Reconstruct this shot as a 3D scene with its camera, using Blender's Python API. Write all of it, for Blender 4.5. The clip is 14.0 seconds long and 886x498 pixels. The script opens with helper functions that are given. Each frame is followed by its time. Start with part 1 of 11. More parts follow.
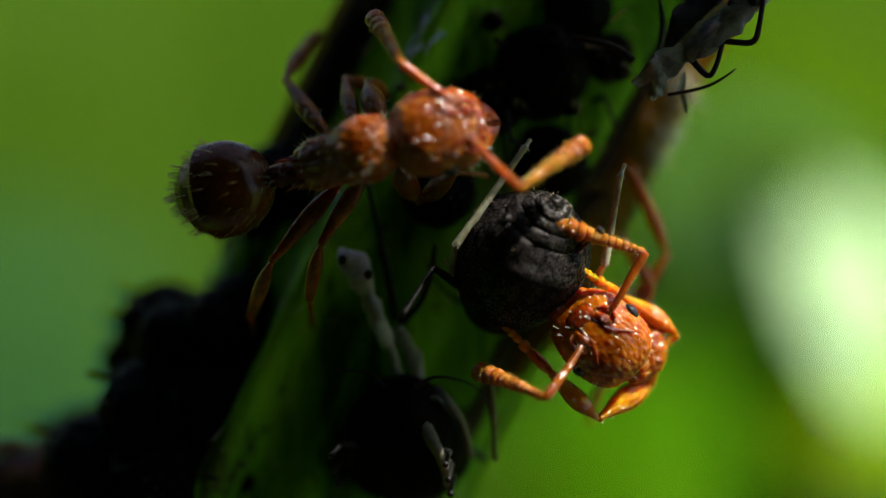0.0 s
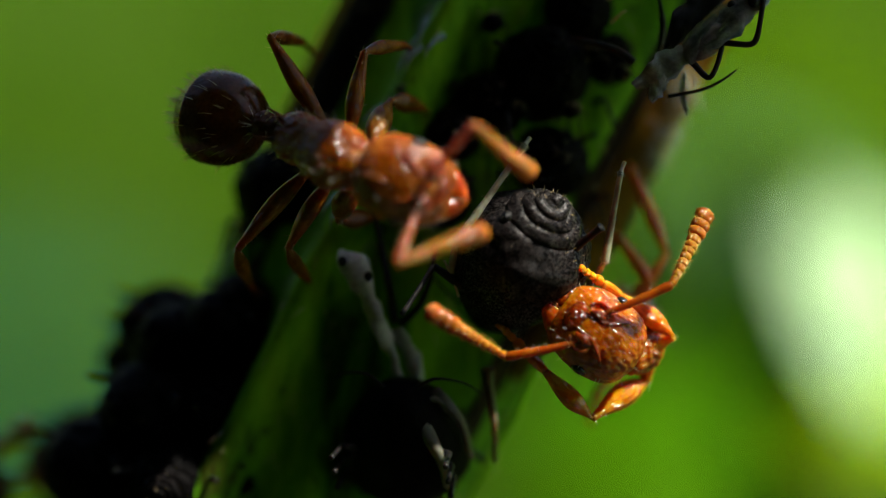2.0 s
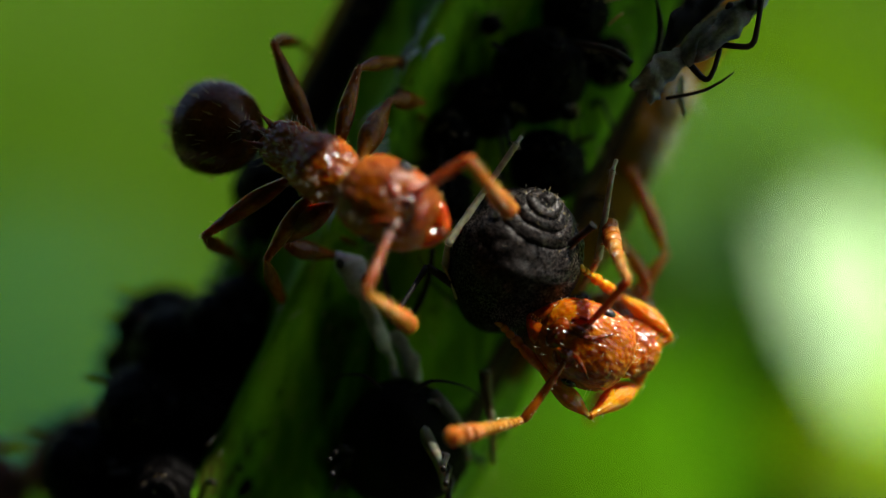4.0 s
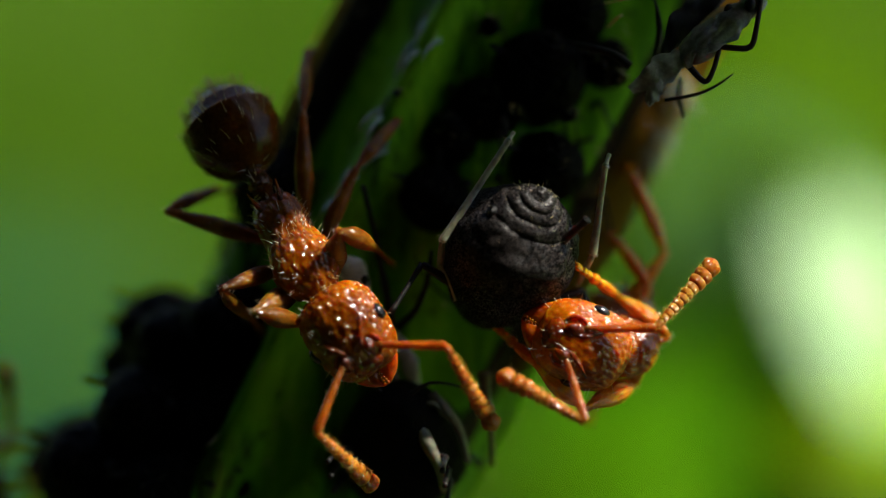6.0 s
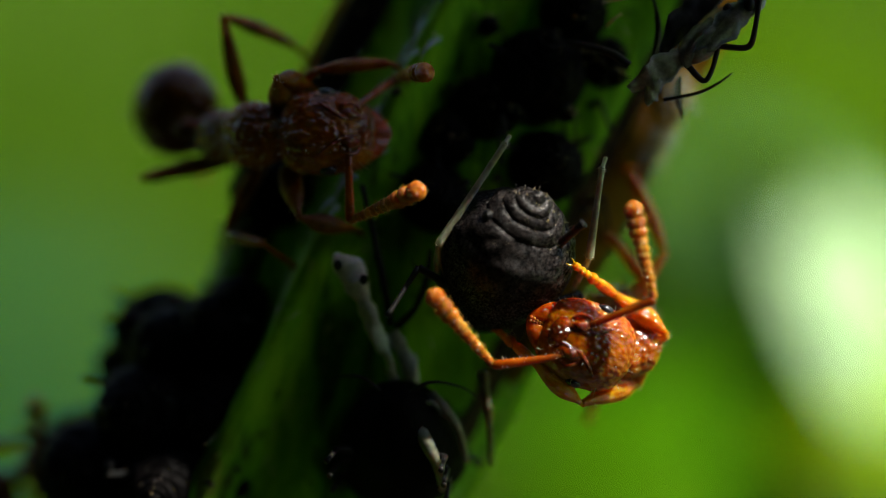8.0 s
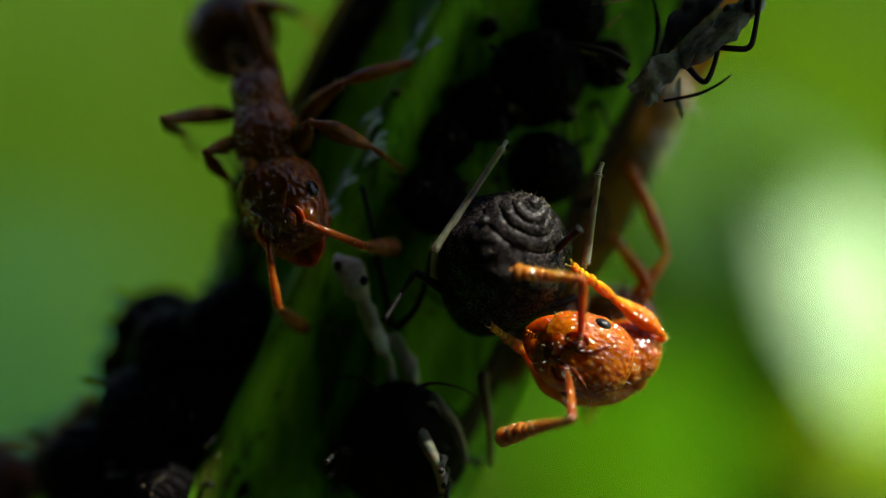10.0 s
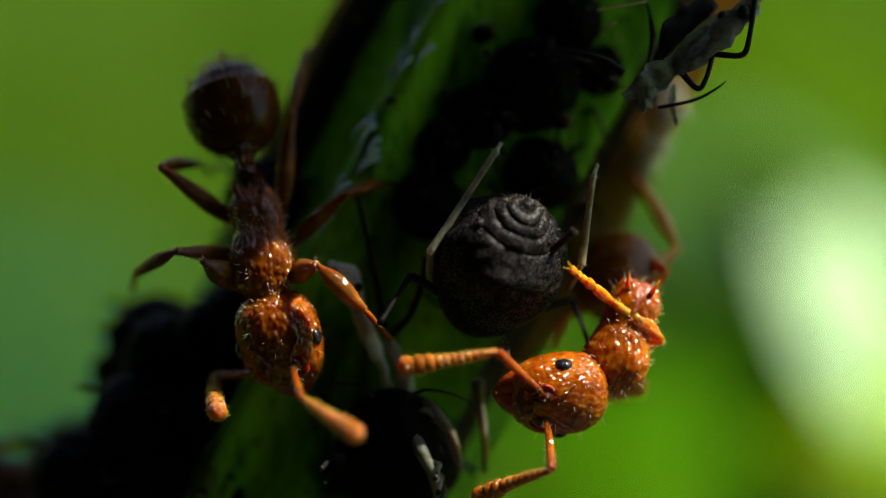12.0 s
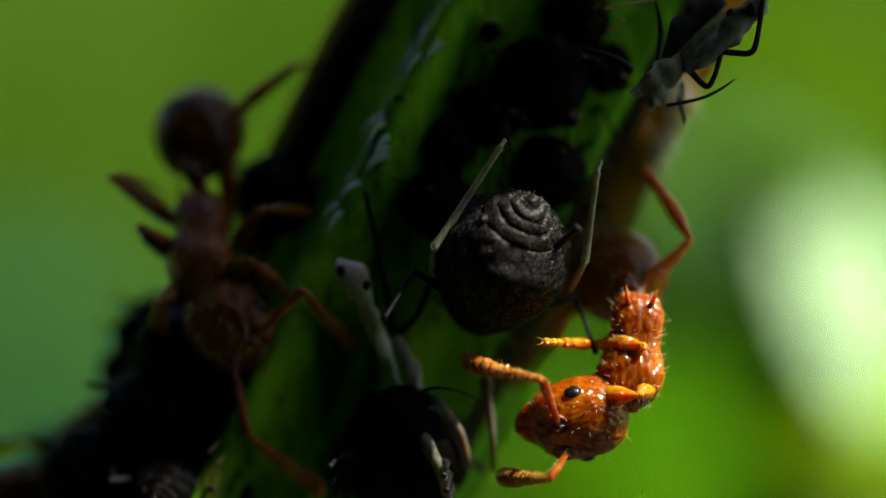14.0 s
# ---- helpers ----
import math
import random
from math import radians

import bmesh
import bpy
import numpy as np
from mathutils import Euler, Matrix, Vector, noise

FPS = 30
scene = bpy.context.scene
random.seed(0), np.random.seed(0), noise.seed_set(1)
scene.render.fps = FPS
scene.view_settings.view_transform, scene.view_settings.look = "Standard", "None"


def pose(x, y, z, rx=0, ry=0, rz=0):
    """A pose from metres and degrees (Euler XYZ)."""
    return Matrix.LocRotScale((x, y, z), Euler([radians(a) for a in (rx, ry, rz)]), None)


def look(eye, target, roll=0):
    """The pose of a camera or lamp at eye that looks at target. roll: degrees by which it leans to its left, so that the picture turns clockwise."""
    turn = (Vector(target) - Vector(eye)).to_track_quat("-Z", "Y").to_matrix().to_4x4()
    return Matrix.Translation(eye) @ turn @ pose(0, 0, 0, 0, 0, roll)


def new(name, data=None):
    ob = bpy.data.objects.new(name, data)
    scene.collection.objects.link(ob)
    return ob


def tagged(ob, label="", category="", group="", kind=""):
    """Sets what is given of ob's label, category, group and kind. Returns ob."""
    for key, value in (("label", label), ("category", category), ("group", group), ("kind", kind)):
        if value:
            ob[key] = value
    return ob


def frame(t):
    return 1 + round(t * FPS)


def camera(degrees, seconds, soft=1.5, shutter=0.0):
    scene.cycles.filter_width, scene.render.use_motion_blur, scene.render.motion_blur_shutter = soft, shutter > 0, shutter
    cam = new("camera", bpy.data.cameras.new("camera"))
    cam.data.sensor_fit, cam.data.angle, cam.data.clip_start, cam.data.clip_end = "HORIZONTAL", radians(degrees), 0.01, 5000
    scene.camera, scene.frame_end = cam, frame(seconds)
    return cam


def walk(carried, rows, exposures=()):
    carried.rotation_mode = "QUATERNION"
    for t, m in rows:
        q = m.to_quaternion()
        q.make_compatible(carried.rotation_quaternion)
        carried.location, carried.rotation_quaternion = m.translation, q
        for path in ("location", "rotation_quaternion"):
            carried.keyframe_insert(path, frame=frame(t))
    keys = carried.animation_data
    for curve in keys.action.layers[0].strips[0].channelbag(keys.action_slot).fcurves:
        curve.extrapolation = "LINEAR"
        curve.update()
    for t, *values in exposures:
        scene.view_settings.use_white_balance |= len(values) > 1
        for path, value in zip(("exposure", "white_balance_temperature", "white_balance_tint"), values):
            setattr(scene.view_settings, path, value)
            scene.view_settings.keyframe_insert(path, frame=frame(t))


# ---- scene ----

MM = 0.001
# The stage: millimetres about the point in focus, 0.35 m above the ground, seen 20 degrees downwards.
STAGE = pose(0, 0, 0.35, -20)


def mm(x, y, z, rx=0, ry=0, rz=0):
    return pose(x * MM, y * MM, z * MM, rx, ry, rz)


def on_stage(rows):
    return [(t, STAGE @ m) for t, m in rows]


# ---- camera ----
cam = camera(10, 14.0, soft=1.1)
cam.data.dof.use_dof = True
cam.data.dof.focus_distance = 0.0571
cam.data.dof.aperture_fstop = 40
walk(cam, on_stage([
    (0, mm(-0.019, -57.000, -0.032, 90)), (0.5, mm(-0.032, -57.000, -0.019, 90)), (1, mm(-0.019, -57.000, -0.013, 90)),
    (1.5, mm(-0.013, -57.000, -0.025, 90)), (2, mm(-0.019, -57.000, -0.013, 90)), (2.5, mm(-0.000, -57.000, 0.000, 90)),
    (3, mm(-0.000, -57.000, 0.000, 90)), (5.5, mm(0.019, -57.000, 0.032, 90)), (6, mm(0.019, -57.000, 0.032, 90)),
    (6.5, mm(0.025, -57.000, 0.032, 90)), (7, mm(0.019, -57.000, 0.032, 90)), (7.5, mm(0.019, -57.000, 0.032, 90)),
    (8, mm(0.032, -57.000, 0.025, 90)), (10.5, mm(0.032, -57.000, 0.051, 90)), (11, mm(0.051, -57.000, 0.070, 90)),
    (11.5, mm(0.076, -57.000, 0.095, 90)), (12, mm(0.095, -57.000, 0.114, 90)), (12.5, mm(0.057, -57.000, 0.108, 90)),
    (13, mm(0.057, -57.000, 0.095, 90)), (13.5, mm(0.032, -57.000, 0.089, 90)), (14, mm(-0.000, -57.000, 0.089, 90))]))


# ---- light ----
SUN_DIR = (STAGE.to_3x3() @ Vector((0.57, -0.27, 0.775))).normalized()
world = bpy.data.worlds.new("sky")
scene.world = world
world.use_nodes = True
sky = world.node_tree.nodes.new("ShaderNodeTexSky")
sky.sky_type, sky.sun_disc = "NISHITA", False
sky.sun_elevation = math.asin(SUN_DIR.z)
sky.sun_rotation = math.atan2(SUN_DIR.x, SUN_DIR.y)
world.node_tree.nodes["Background"].inputs[1].default_value = 0.062
world.node_tree.links.new(sky.outputs[0], world.node_tree.nodes["Background"].inputs[0])
sun = new("sun", bpy.data.lights.new("sun", "SUN"))
sun.data.energy, sun.data.angle, sun.data.color = 5.0, radians(0.53), (1.0, 0.94, 0.82)
sun.matrix_world = look(SUN_DIR * 2, (0, 0, 0))
scene.view_settings.exposure = 0.97


# ---- materials ----
class Nodes:
    """A short hand for node trees of one material."""

    def __init__(self, name):
        self.mat = bpy.data.materials.new(name)
        self.mat.use_nodes = True
        self.tree = self.mat.node_tree
        self.bsdf = self.tree.nodes["Principled BSDF"]
        self.out = self.tree.nodes["Material Output"]

    def add(self, kind, **values):
        n = self.tree.nodes.new("ShaderNode" + kind)
        for key, v in values.items():
            n.inputs[key].default_value = v
        return n

    def link(self, a, b):
        self.tree.links.new(a, b)

    def coords(self, stretch=(1, 1, 1)):
        c, m = self.add("TexCoord"), self.add("Mapping")
        m.inputs["Scale"].default_value = stretch
        self.link(c.outputs["Object"], m.inputs["Vector"])
        return m.outputs["Vector"]

    def noise(self, scale, detail=4.0, rough=0.55, stretch=(1, 1, 1), distort=0.0):
        n = self.add("TexNoise", Scale=scale, Detail=detail, Roughness=rough, Distortion=distort)
        self.link(self.coords(stretch), n.inputs["Vector"])
        return n.outputs["Fac"]

    def ramp(self, fac, *stops):
        r = self.add("ValToRGB")
        e = r.color_ramp.elements
        while len(e) < len(stops):
            e.new(0.5)
        for el, (p, c) in zip(e, stops):
            el.position, el.color = p, (*c, 1)
        self.link(fac, r.inputs["Fac"])
        return r.outputs["Color"]

    def mix(self, fac, a, b, mode="MIX"):
        m = self.tree.nodes.new("ShaderNodeMix")
        m.data_type, m.blend_type = "RGBA", mode
        if isinstance(fac, float):
            m.inputs[0].default_value = fac
        else:
            self.link(fac, m.inputs[0])
        for sock, v in ((m.inputs[6], a), (m.inputs[7], b)):
            if isinstance(v, tuple):
                sock.default_value = (*v, 1)
            else:
                self.link(v, sock)
        return m.outputs[2]

    def bump(self, height, strength, distance):
        b = self.add("Bump", Strength=strength, Distance=distance)
        self.link(height, b.inputs["Height"])
        return b.outputs["Normal"]


def cuticle(name, dark, mid, light, rough=0.34, ridges=(1, 1, 1), ridge=0.5, pit=0.4, gloss=0.5, sss=0.25, bead=0, grain=21000, coat=0.0, dots=12500, swell=0.07):
    """Insect cuticle: mottled colour, fine grain, pits and long ridges."""
    n = Nodes(name)
    big = n.noise(2600, 3, 0.6)
    fine = n.noise(grain, 3, 0.6)
    col = n.ramp(big, (0.28, dark), (0.52, mid), (0.74, light))
    col = n.mix(0.22, col, n.ramp(fine, (0.3, tuple(c * 0.45 for c in mid)), (0.7, light)))
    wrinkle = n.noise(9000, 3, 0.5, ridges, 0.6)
    # crease shade put into the colour: hollows of the sculpture are darkened
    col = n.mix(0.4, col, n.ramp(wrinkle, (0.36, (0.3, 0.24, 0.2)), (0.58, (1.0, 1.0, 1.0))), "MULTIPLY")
    n.link(col, n.bsdf.inputs["Base Color"])
    first = n.bump(wrinkle, ridge, 0.03 * MM)
    if bead:
        cells = n.add("TexVoronoi", Scale=bead)
        cells.feature = "SMOOTH_F1"
        cells.inputs["Smoothness"].default_value = 0.6
        wobble = n.mix(0.12, n.coords(ridges), n.ramp(n.noise(4000, 2), (0.0, (0, 0, 0)), (1.0, (0.0006, 0.0006, 0.0006))), "ADD")
        n.link(wobble, cells.inputs["Vector"])
        dome = n.add("Bump", Strength=0.9, Distance=0.022 * MM)
        dome.invert = True
        n.link(cells.outputs["Distance"], dome.inputs["Height"])
        n.link(first, dome.inputs["Normal"])
        first = dome.outputs["Normal"]
    second = n.add("Bump", Strength=pit, Distance=0.012 * MM)
    n.link(fine, second.inputs["Height"])
    n.link(first, second.inputs["Normal"])
    n.link(second.outputs["Normal"], n.bsdf.inputs["Normal"])
    if coat:
        # low shining domes in rows, each of which catches the sun
        net = n.add("TexVoronoi", Scale=dots, Randomness=0.75)
        net.feature = "SMOOTH_F1"
        net.inputs["Smoothness"].default_value = 0.35
        n.link(n.coords((0.7, 1, 1)), net.inputs["Vector"])
        uneven = n.add("Math")
        uneven.operation = "MULTIPLY"
        n.link(net.outputs["Distance"], uneven.inputs[0])
        n.link(n.noise(3000, 2), uneven.inputs[1])
        glint = n.add("Bump", Strength=1.0, Distance=2 * swell * MM)
        glint.invert = True
        n.link(uneven.outputs["Value"], glint.inputs["Height"])
        n.link(first, glint.inputs["Normal"])
        n.link(glint.outputs["Normal"], n.bsdf.inputs["Coat Normal"])
    rough_map = n.add("MapRange")
    n.link(fine, rough_map.inputs["Value"])
    rough_map.inputs["To Min"].default_value = rough - 0.1
    rough_map.inputs["To Max"].default_value = rough + 0.16
    n.link(rough_map.outputs["Result"], n.bsdf.inputs["Roughness"])
    n.bsdf.inputs["Specular IOR Level"].default_value = gloss
    n.bsdf.inputs["Coat Weight"].default_value = coat
    n.bsdf.inputs["Coat IOR"].default_value = 1.6
    n.bsdf.inputs["Coat Roughness"].default_value = 0.17
    n.bsdf.inputs["Subsurface Weight"].default_value = sss
    n.bsdf.inputs["Subsurface Radius"].default_value = (1.0, 0.28, 0.04)
    n.bsdf.inputs["Subsurface Scale"].default_value = 0.42 * MM
    return n.mat


def leaf_material(name, dark, light, glow, share=0.45, rough=0.45, gloss=0.12):
    """Leaf tissue: veined green that lets some sun through."""
    n = Nodes(name)
    col = n.ramp(n.noise(60, 4, 0.6), (0.3, dark), (0.7, light))
    n.link(col, n.bsdf.inputs["Base Color"])
    n.bsdf.inputs["Roughness"].default_value = rough
    n.bsdf.inputs["Specular IOR Level"].default_value = gloss
    tr = n.add("BsdfTranslucent")
    n.link(n.mix(0.5, col, glow), tr.inputs["Color"])
    m = n.add("MixShader")
    m.inputs[0].default_value = share
    n.link(n.bsdf.outputs[0], m.inputs[1])
    n.link(tr.outputs[0], m.inputs[2])
    n.link(m.outputs[0], n.out.inputs["Surface"])
    return n.mat


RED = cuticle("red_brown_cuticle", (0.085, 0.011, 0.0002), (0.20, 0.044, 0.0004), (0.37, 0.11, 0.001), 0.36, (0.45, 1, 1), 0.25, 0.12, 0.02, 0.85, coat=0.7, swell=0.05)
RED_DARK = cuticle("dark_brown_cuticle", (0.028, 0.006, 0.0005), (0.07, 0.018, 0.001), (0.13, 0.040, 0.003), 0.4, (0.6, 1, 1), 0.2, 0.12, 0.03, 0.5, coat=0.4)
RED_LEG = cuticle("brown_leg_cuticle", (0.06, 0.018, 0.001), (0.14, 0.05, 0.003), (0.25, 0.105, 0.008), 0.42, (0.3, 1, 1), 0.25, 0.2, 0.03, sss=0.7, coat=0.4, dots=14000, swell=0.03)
# amber skins: lighter copies of the red-brown ones, sunlight put into the colour
SUNLIT_AMBER = cuticle("sunlit_amber_cuticle", (0.14, 0.012, 0.0002), (0.33, 0.066, 0.0004), (0.58, 0.17, 0.001), 0.34, (0.4, 1, 1), 0.25, 0.1, 0.02, 0.9, coat=1.0, dots=16000, swell=0.034)
SUNLIT_LEG = cuticle("sunlit_leg_cuticle", (0.42, 0.085, 0.001), (0.64, 0.20, 0.002), (0.82, 0.36, 0.008), 0.35, (0.3, 1, 1), 0.35, 0.25, 0.03, 0.9, bead=16000, coat=0.9)
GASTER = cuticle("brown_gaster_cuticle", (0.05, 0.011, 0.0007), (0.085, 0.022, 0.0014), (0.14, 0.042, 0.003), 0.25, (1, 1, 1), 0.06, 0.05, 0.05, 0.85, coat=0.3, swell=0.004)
SUNLIT_GASTER = cuticle("sunlit_gaster_cuticle", (0.10, 0.028, 0.001), (0.24, 0.08, 0.003), (0.40, 0.16, 0.008), 0.25, (1, 1, 1), 0.1, 0.08, 0.05, 0.85, coat=0.5, swell=0.004)
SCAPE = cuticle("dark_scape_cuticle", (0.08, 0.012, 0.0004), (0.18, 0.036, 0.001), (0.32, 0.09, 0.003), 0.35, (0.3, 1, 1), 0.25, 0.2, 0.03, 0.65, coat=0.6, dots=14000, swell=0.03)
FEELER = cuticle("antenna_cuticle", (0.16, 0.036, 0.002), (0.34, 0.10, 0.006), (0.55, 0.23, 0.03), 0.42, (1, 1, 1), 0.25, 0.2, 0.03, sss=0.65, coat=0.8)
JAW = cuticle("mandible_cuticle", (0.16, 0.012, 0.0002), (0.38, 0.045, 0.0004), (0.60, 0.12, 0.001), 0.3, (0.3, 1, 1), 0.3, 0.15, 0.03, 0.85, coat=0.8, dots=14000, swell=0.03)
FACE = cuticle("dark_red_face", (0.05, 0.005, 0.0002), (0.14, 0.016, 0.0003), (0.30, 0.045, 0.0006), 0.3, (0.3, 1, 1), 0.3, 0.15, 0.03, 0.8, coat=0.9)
EYE = cuticle("eye_facets", (0.004, 0.004, 0.005), (0.008, 0.008, 0.01), (0.014, 0.014, 0.018), 0.22, (1, 1, 1), 0.4, 0.7, 0.6, 0.0)
GOLD_HAIR = cuticle("golden_hair", (0.25, 0.14, 0.04), (0.36, 0.22, 0.07), (0.5, 0.34, 0.14), 0.35, (1, 1, 1), 0.1, 0.1)
HAIR = cuticle("pale_hair", (0.42, 0.30, 0.14), (0.58, 0.44, 0.24), (0.72, 0.6, 0.4), 0.35, (1, 1, 1), 0.1, 0.1)
BLACK = cuticle("black_aphid_skin", (0.001, 0.001, 0.001), (0.002, 0.0017, 0.0017), (0.005, 0.004, 0.004), 0.5, (1, 1, 1), 0.5, 0.9, 0.03, 0.0)


def dusty_skin():
    """Black wax-dusted aphid skin: matt black with fine glittering grains."""
    n = Nodes("dusty_aphid_skin")
    grains = n.add("TexVoronoi", Scale=85000)
    n.link(n.coords(), grains.inputs["Vector"])
    pick = n.add("SeparateColor")
    n.link(grains.outputs["Color"], pick.inputs[0])
    patch = n.ramp(n.noise(5200, 4, 0.6), (0.42, (0.25, 0.25, 0.25)), (0.62, (1, 1, 1)))
    shiny = n.mix(1.0, n.ramp(pick.outputs[0], (0.6, (0.006, 0.006, 0.006)), (0.97, (1.0, 1.0, 1.0))), patch, "MULTIPLY")
    tint = n.ramp(pick.outputs[1], (0.2, (0.001, 0.0009, 0.0009)), (0.75, (0.004, 0.0034, 0.0032)), (0.95, (0.055, 0.044, 0.04)))
    n.link(tint, n.bsdf.inputs["Base Color"])
    n.link(shiny, n.bsdf.inputs["Specular IOR Level"])
    n.bsdf.inputs["Roughness"].default_value = 0.42
    coarse = n.bump(n.noise(14000, 3, 0.55), 0.3, 0.01 * MM)
    fine = n.add("Bump", Strength=0.3, Distance=0.01 * MM)
    n.link(pick.outputs[2], fine.inputs["Height"])
    n.link(coarse, fine.inputs["Normal"])
    n.link(fine.outputs["Normal"], n.bsdf.inputs["Normal"])
    return n.mat


DUSTY = dusty_skin()
PALE = cuticle("pale_leg_skin", (0.14, 0.15, 0.10), (0.32, 0.33, 0.22), (0.52, 0.53, 0.40), 0.35, (0.3, 1, 1), 0.4, 0.4, 0.5, 0.3)
GREY = cuticle("grey_shed_skin", (0.24, 0.24, 0.21), (0.48, 0.48, 0.43), (0.72, 0.72, 0.68), 0.5, (0.6, 1, 1), 0.9, 0.7, 0.4, 0.2)
CRUMPLED = cuticle("crumpled_skin", (0.05, 0.05, 0.04), (0.2, 0.2, 0.17), (0.5, 0.5, 0.47), 0.4, (0.6, 1, 1), 0.4, 0.2, 0.4, 0.6)
OCHRE = cuticle("ochre_patch", (0.16, 0.08, 0.03), (0.3, 0.17, 0.07), (0.4, 0.26, 0.12), 0.5)
DULL = cuticle("dull_leg_skin", (0.06, 0.065, 0.045), (0.13, 0.135, 0.10), (0.24, 0.24, 0.19), 0.4, (0.3, 1, 1), 0.4, 0.4, 0.4, 0.3)
FUZZ = cuticle("white_fuzz", (0.2, 0.21, 0.17), (0.3, 0.31, 0.26), (0.42, 0.43, 0.37), 0.5, sss=0.3)
PRICKLE = cuticle("pale_prickle", (0.12, 0.22, 0.16), (0.24, 0.38, 0.29), (0.42, 0.56, 0.46), 0.2, sss=0.3)
INK = cuticle("black_limb", (0.004, 0.004, 0.004), (0.008, 0.008, 0.008), (0.016, 0.015, 0.015), 0.45, (0.3, 1, 1), 0.3, 0.4, 0.2)


def stem_material():
    n = Nodes("green_stem_skin")
    long = n.noise(1500, 5, 0.65, (1, 1, 0.07), 0.4)
    spots = n.noise(2200, 4, 0.65)
    col = n.ramp(long, (0.36, (0.012, 0.04, 0.001)), (0.47, (0.10, 0.32, 0.005)), (0.60, (0.24, 0.56, 0.012)))
    col = n.mix(n.ramp(spots, (0.56, (0, 0, 0)), (0.66, (0.6, 0.6, 0.6))), col, (0.012, 0.014, 0.005))
    col = n.mix(n.ramp(n.noise(700, 3, 0.6), (0.56, (0, 0, 0)), (0.68, (0.6, 0.6, 0.6))), col, (0.05, 0.03, 0.006))
    n.link(col, n.bsdf.inputs["Base Color"])
    n.bsdf.inputs["Roughness"].default_value = 0.5
    n.bsdf.inputs["Specular IOR Level"].default_value = 0.12
    n.bsdf.inputs["Subsurface Weight"].default_value = 0.15
    n.bsdf.inputs["Subsurface Scale"].default_value = 0.3 * MM
    n.link(n.bump(n.noise(5200, 5, 0.65, (1, 1, 0.3)), 0.6, 0.05 * MM), n.bsdf.inputs["Normal"])
    return n.mat


STEM = stem_material()
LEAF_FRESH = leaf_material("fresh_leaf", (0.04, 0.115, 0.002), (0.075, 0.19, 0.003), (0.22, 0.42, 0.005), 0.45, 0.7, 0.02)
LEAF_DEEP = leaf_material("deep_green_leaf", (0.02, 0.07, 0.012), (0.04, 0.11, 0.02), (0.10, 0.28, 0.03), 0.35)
# near-white base colour stands in for sun glare on a shiny leaf
LEAF_GLARE = leaf_material("sun_glare_leaf", (0.58, 0.86, 0.46), (0.74, 0.93, 0.64), (0.6, 0.9, 0.4), 0.1, 0.3)
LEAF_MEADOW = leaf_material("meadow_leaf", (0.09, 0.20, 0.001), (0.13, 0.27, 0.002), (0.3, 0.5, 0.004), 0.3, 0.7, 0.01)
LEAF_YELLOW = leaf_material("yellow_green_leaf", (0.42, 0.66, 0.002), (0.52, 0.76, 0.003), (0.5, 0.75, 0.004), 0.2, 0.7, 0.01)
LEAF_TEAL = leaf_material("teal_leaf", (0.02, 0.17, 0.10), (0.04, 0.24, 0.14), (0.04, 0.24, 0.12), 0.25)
# lighter copy of the teal leaf, with sunlight put into the colour
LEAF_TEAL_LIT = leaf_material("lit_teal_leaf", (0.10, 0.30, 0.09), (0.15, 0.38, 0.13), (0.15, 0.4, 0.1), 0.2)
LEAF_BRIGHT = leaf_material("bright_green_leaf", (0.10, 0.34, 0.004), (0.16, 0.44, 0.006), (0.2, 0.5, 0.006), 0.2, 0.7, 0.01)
WING = leaf_material("dry_margin", (0.20, 0.10, 0.012), (0.38, 0.21, 0.03), (0.75, 0.42, 0.06), 0.6, 0.6, 0.05)
# near-black colour for the shaded band along the stem's flanks
FLANK_SHADE = cuticle("stem_flank_shade", (0.004, 0.003, 0.002), (0.014, 0.008, 0.004), (0.05, 0.028, 0.010), 0.6, (1, 1, 0.3), 0.4, 0.3, 0.05, 0.1)
LEAF_DARK = leaf_material("dark_hedge_leaf", (0.012, 0.03, 0.008), (0.022, 0.05, 0.012), (0.03, 0.07, 0.01), 0.2, 0.6)
# dark base colour carries the shade between the bright leaves
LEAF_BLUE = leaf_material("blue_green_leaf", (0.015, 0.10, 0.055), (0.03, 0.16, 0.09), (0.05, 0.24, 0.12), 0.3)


def ground_material():
    n = Nodes("meadow_ground")
    col = n.ramp(n.noise(9, 6, 0.65), (0.3, (0.06, 0.14, 0.004)), (0.55, (0.10, 0.21, 0.006)), (0.75, (0.14, 0.24, 0.010)))
    # unseen ground round the plant's foot painted dark to cut green bounce light
    place, far = n.add("TexCoord"), n.add("VectorMath")
    far.operation = "LENGTH"
    n.link(place.outputs["Object"], far.inputs[0])
    spread = n.add("MapRange")
    n.link(far.outputs["Value"], spread.inputs["Value"])
    spread.inputs["From Min"].default_value, spread.inputs["From Max"].default_value = 0.40, 0.60
    col = n.mix(spread.outputs["Result"], n.ramp(n.noise(40, 5, 0.7), (0.3, (0.012, 0.009, 0.006)), (0.7, (0.035, 0.026, 0.017))), col)
    n.link(col, n.bsdf.inputs["Base Color"])
    n.bsdf.inputs["Roughness"].default_value = 0.9
    n.link(n.bump(n.noise(60, 6, 0.7), 0.8, 0.01), n.bsdf.inputs["Normal"])
    return n.mat


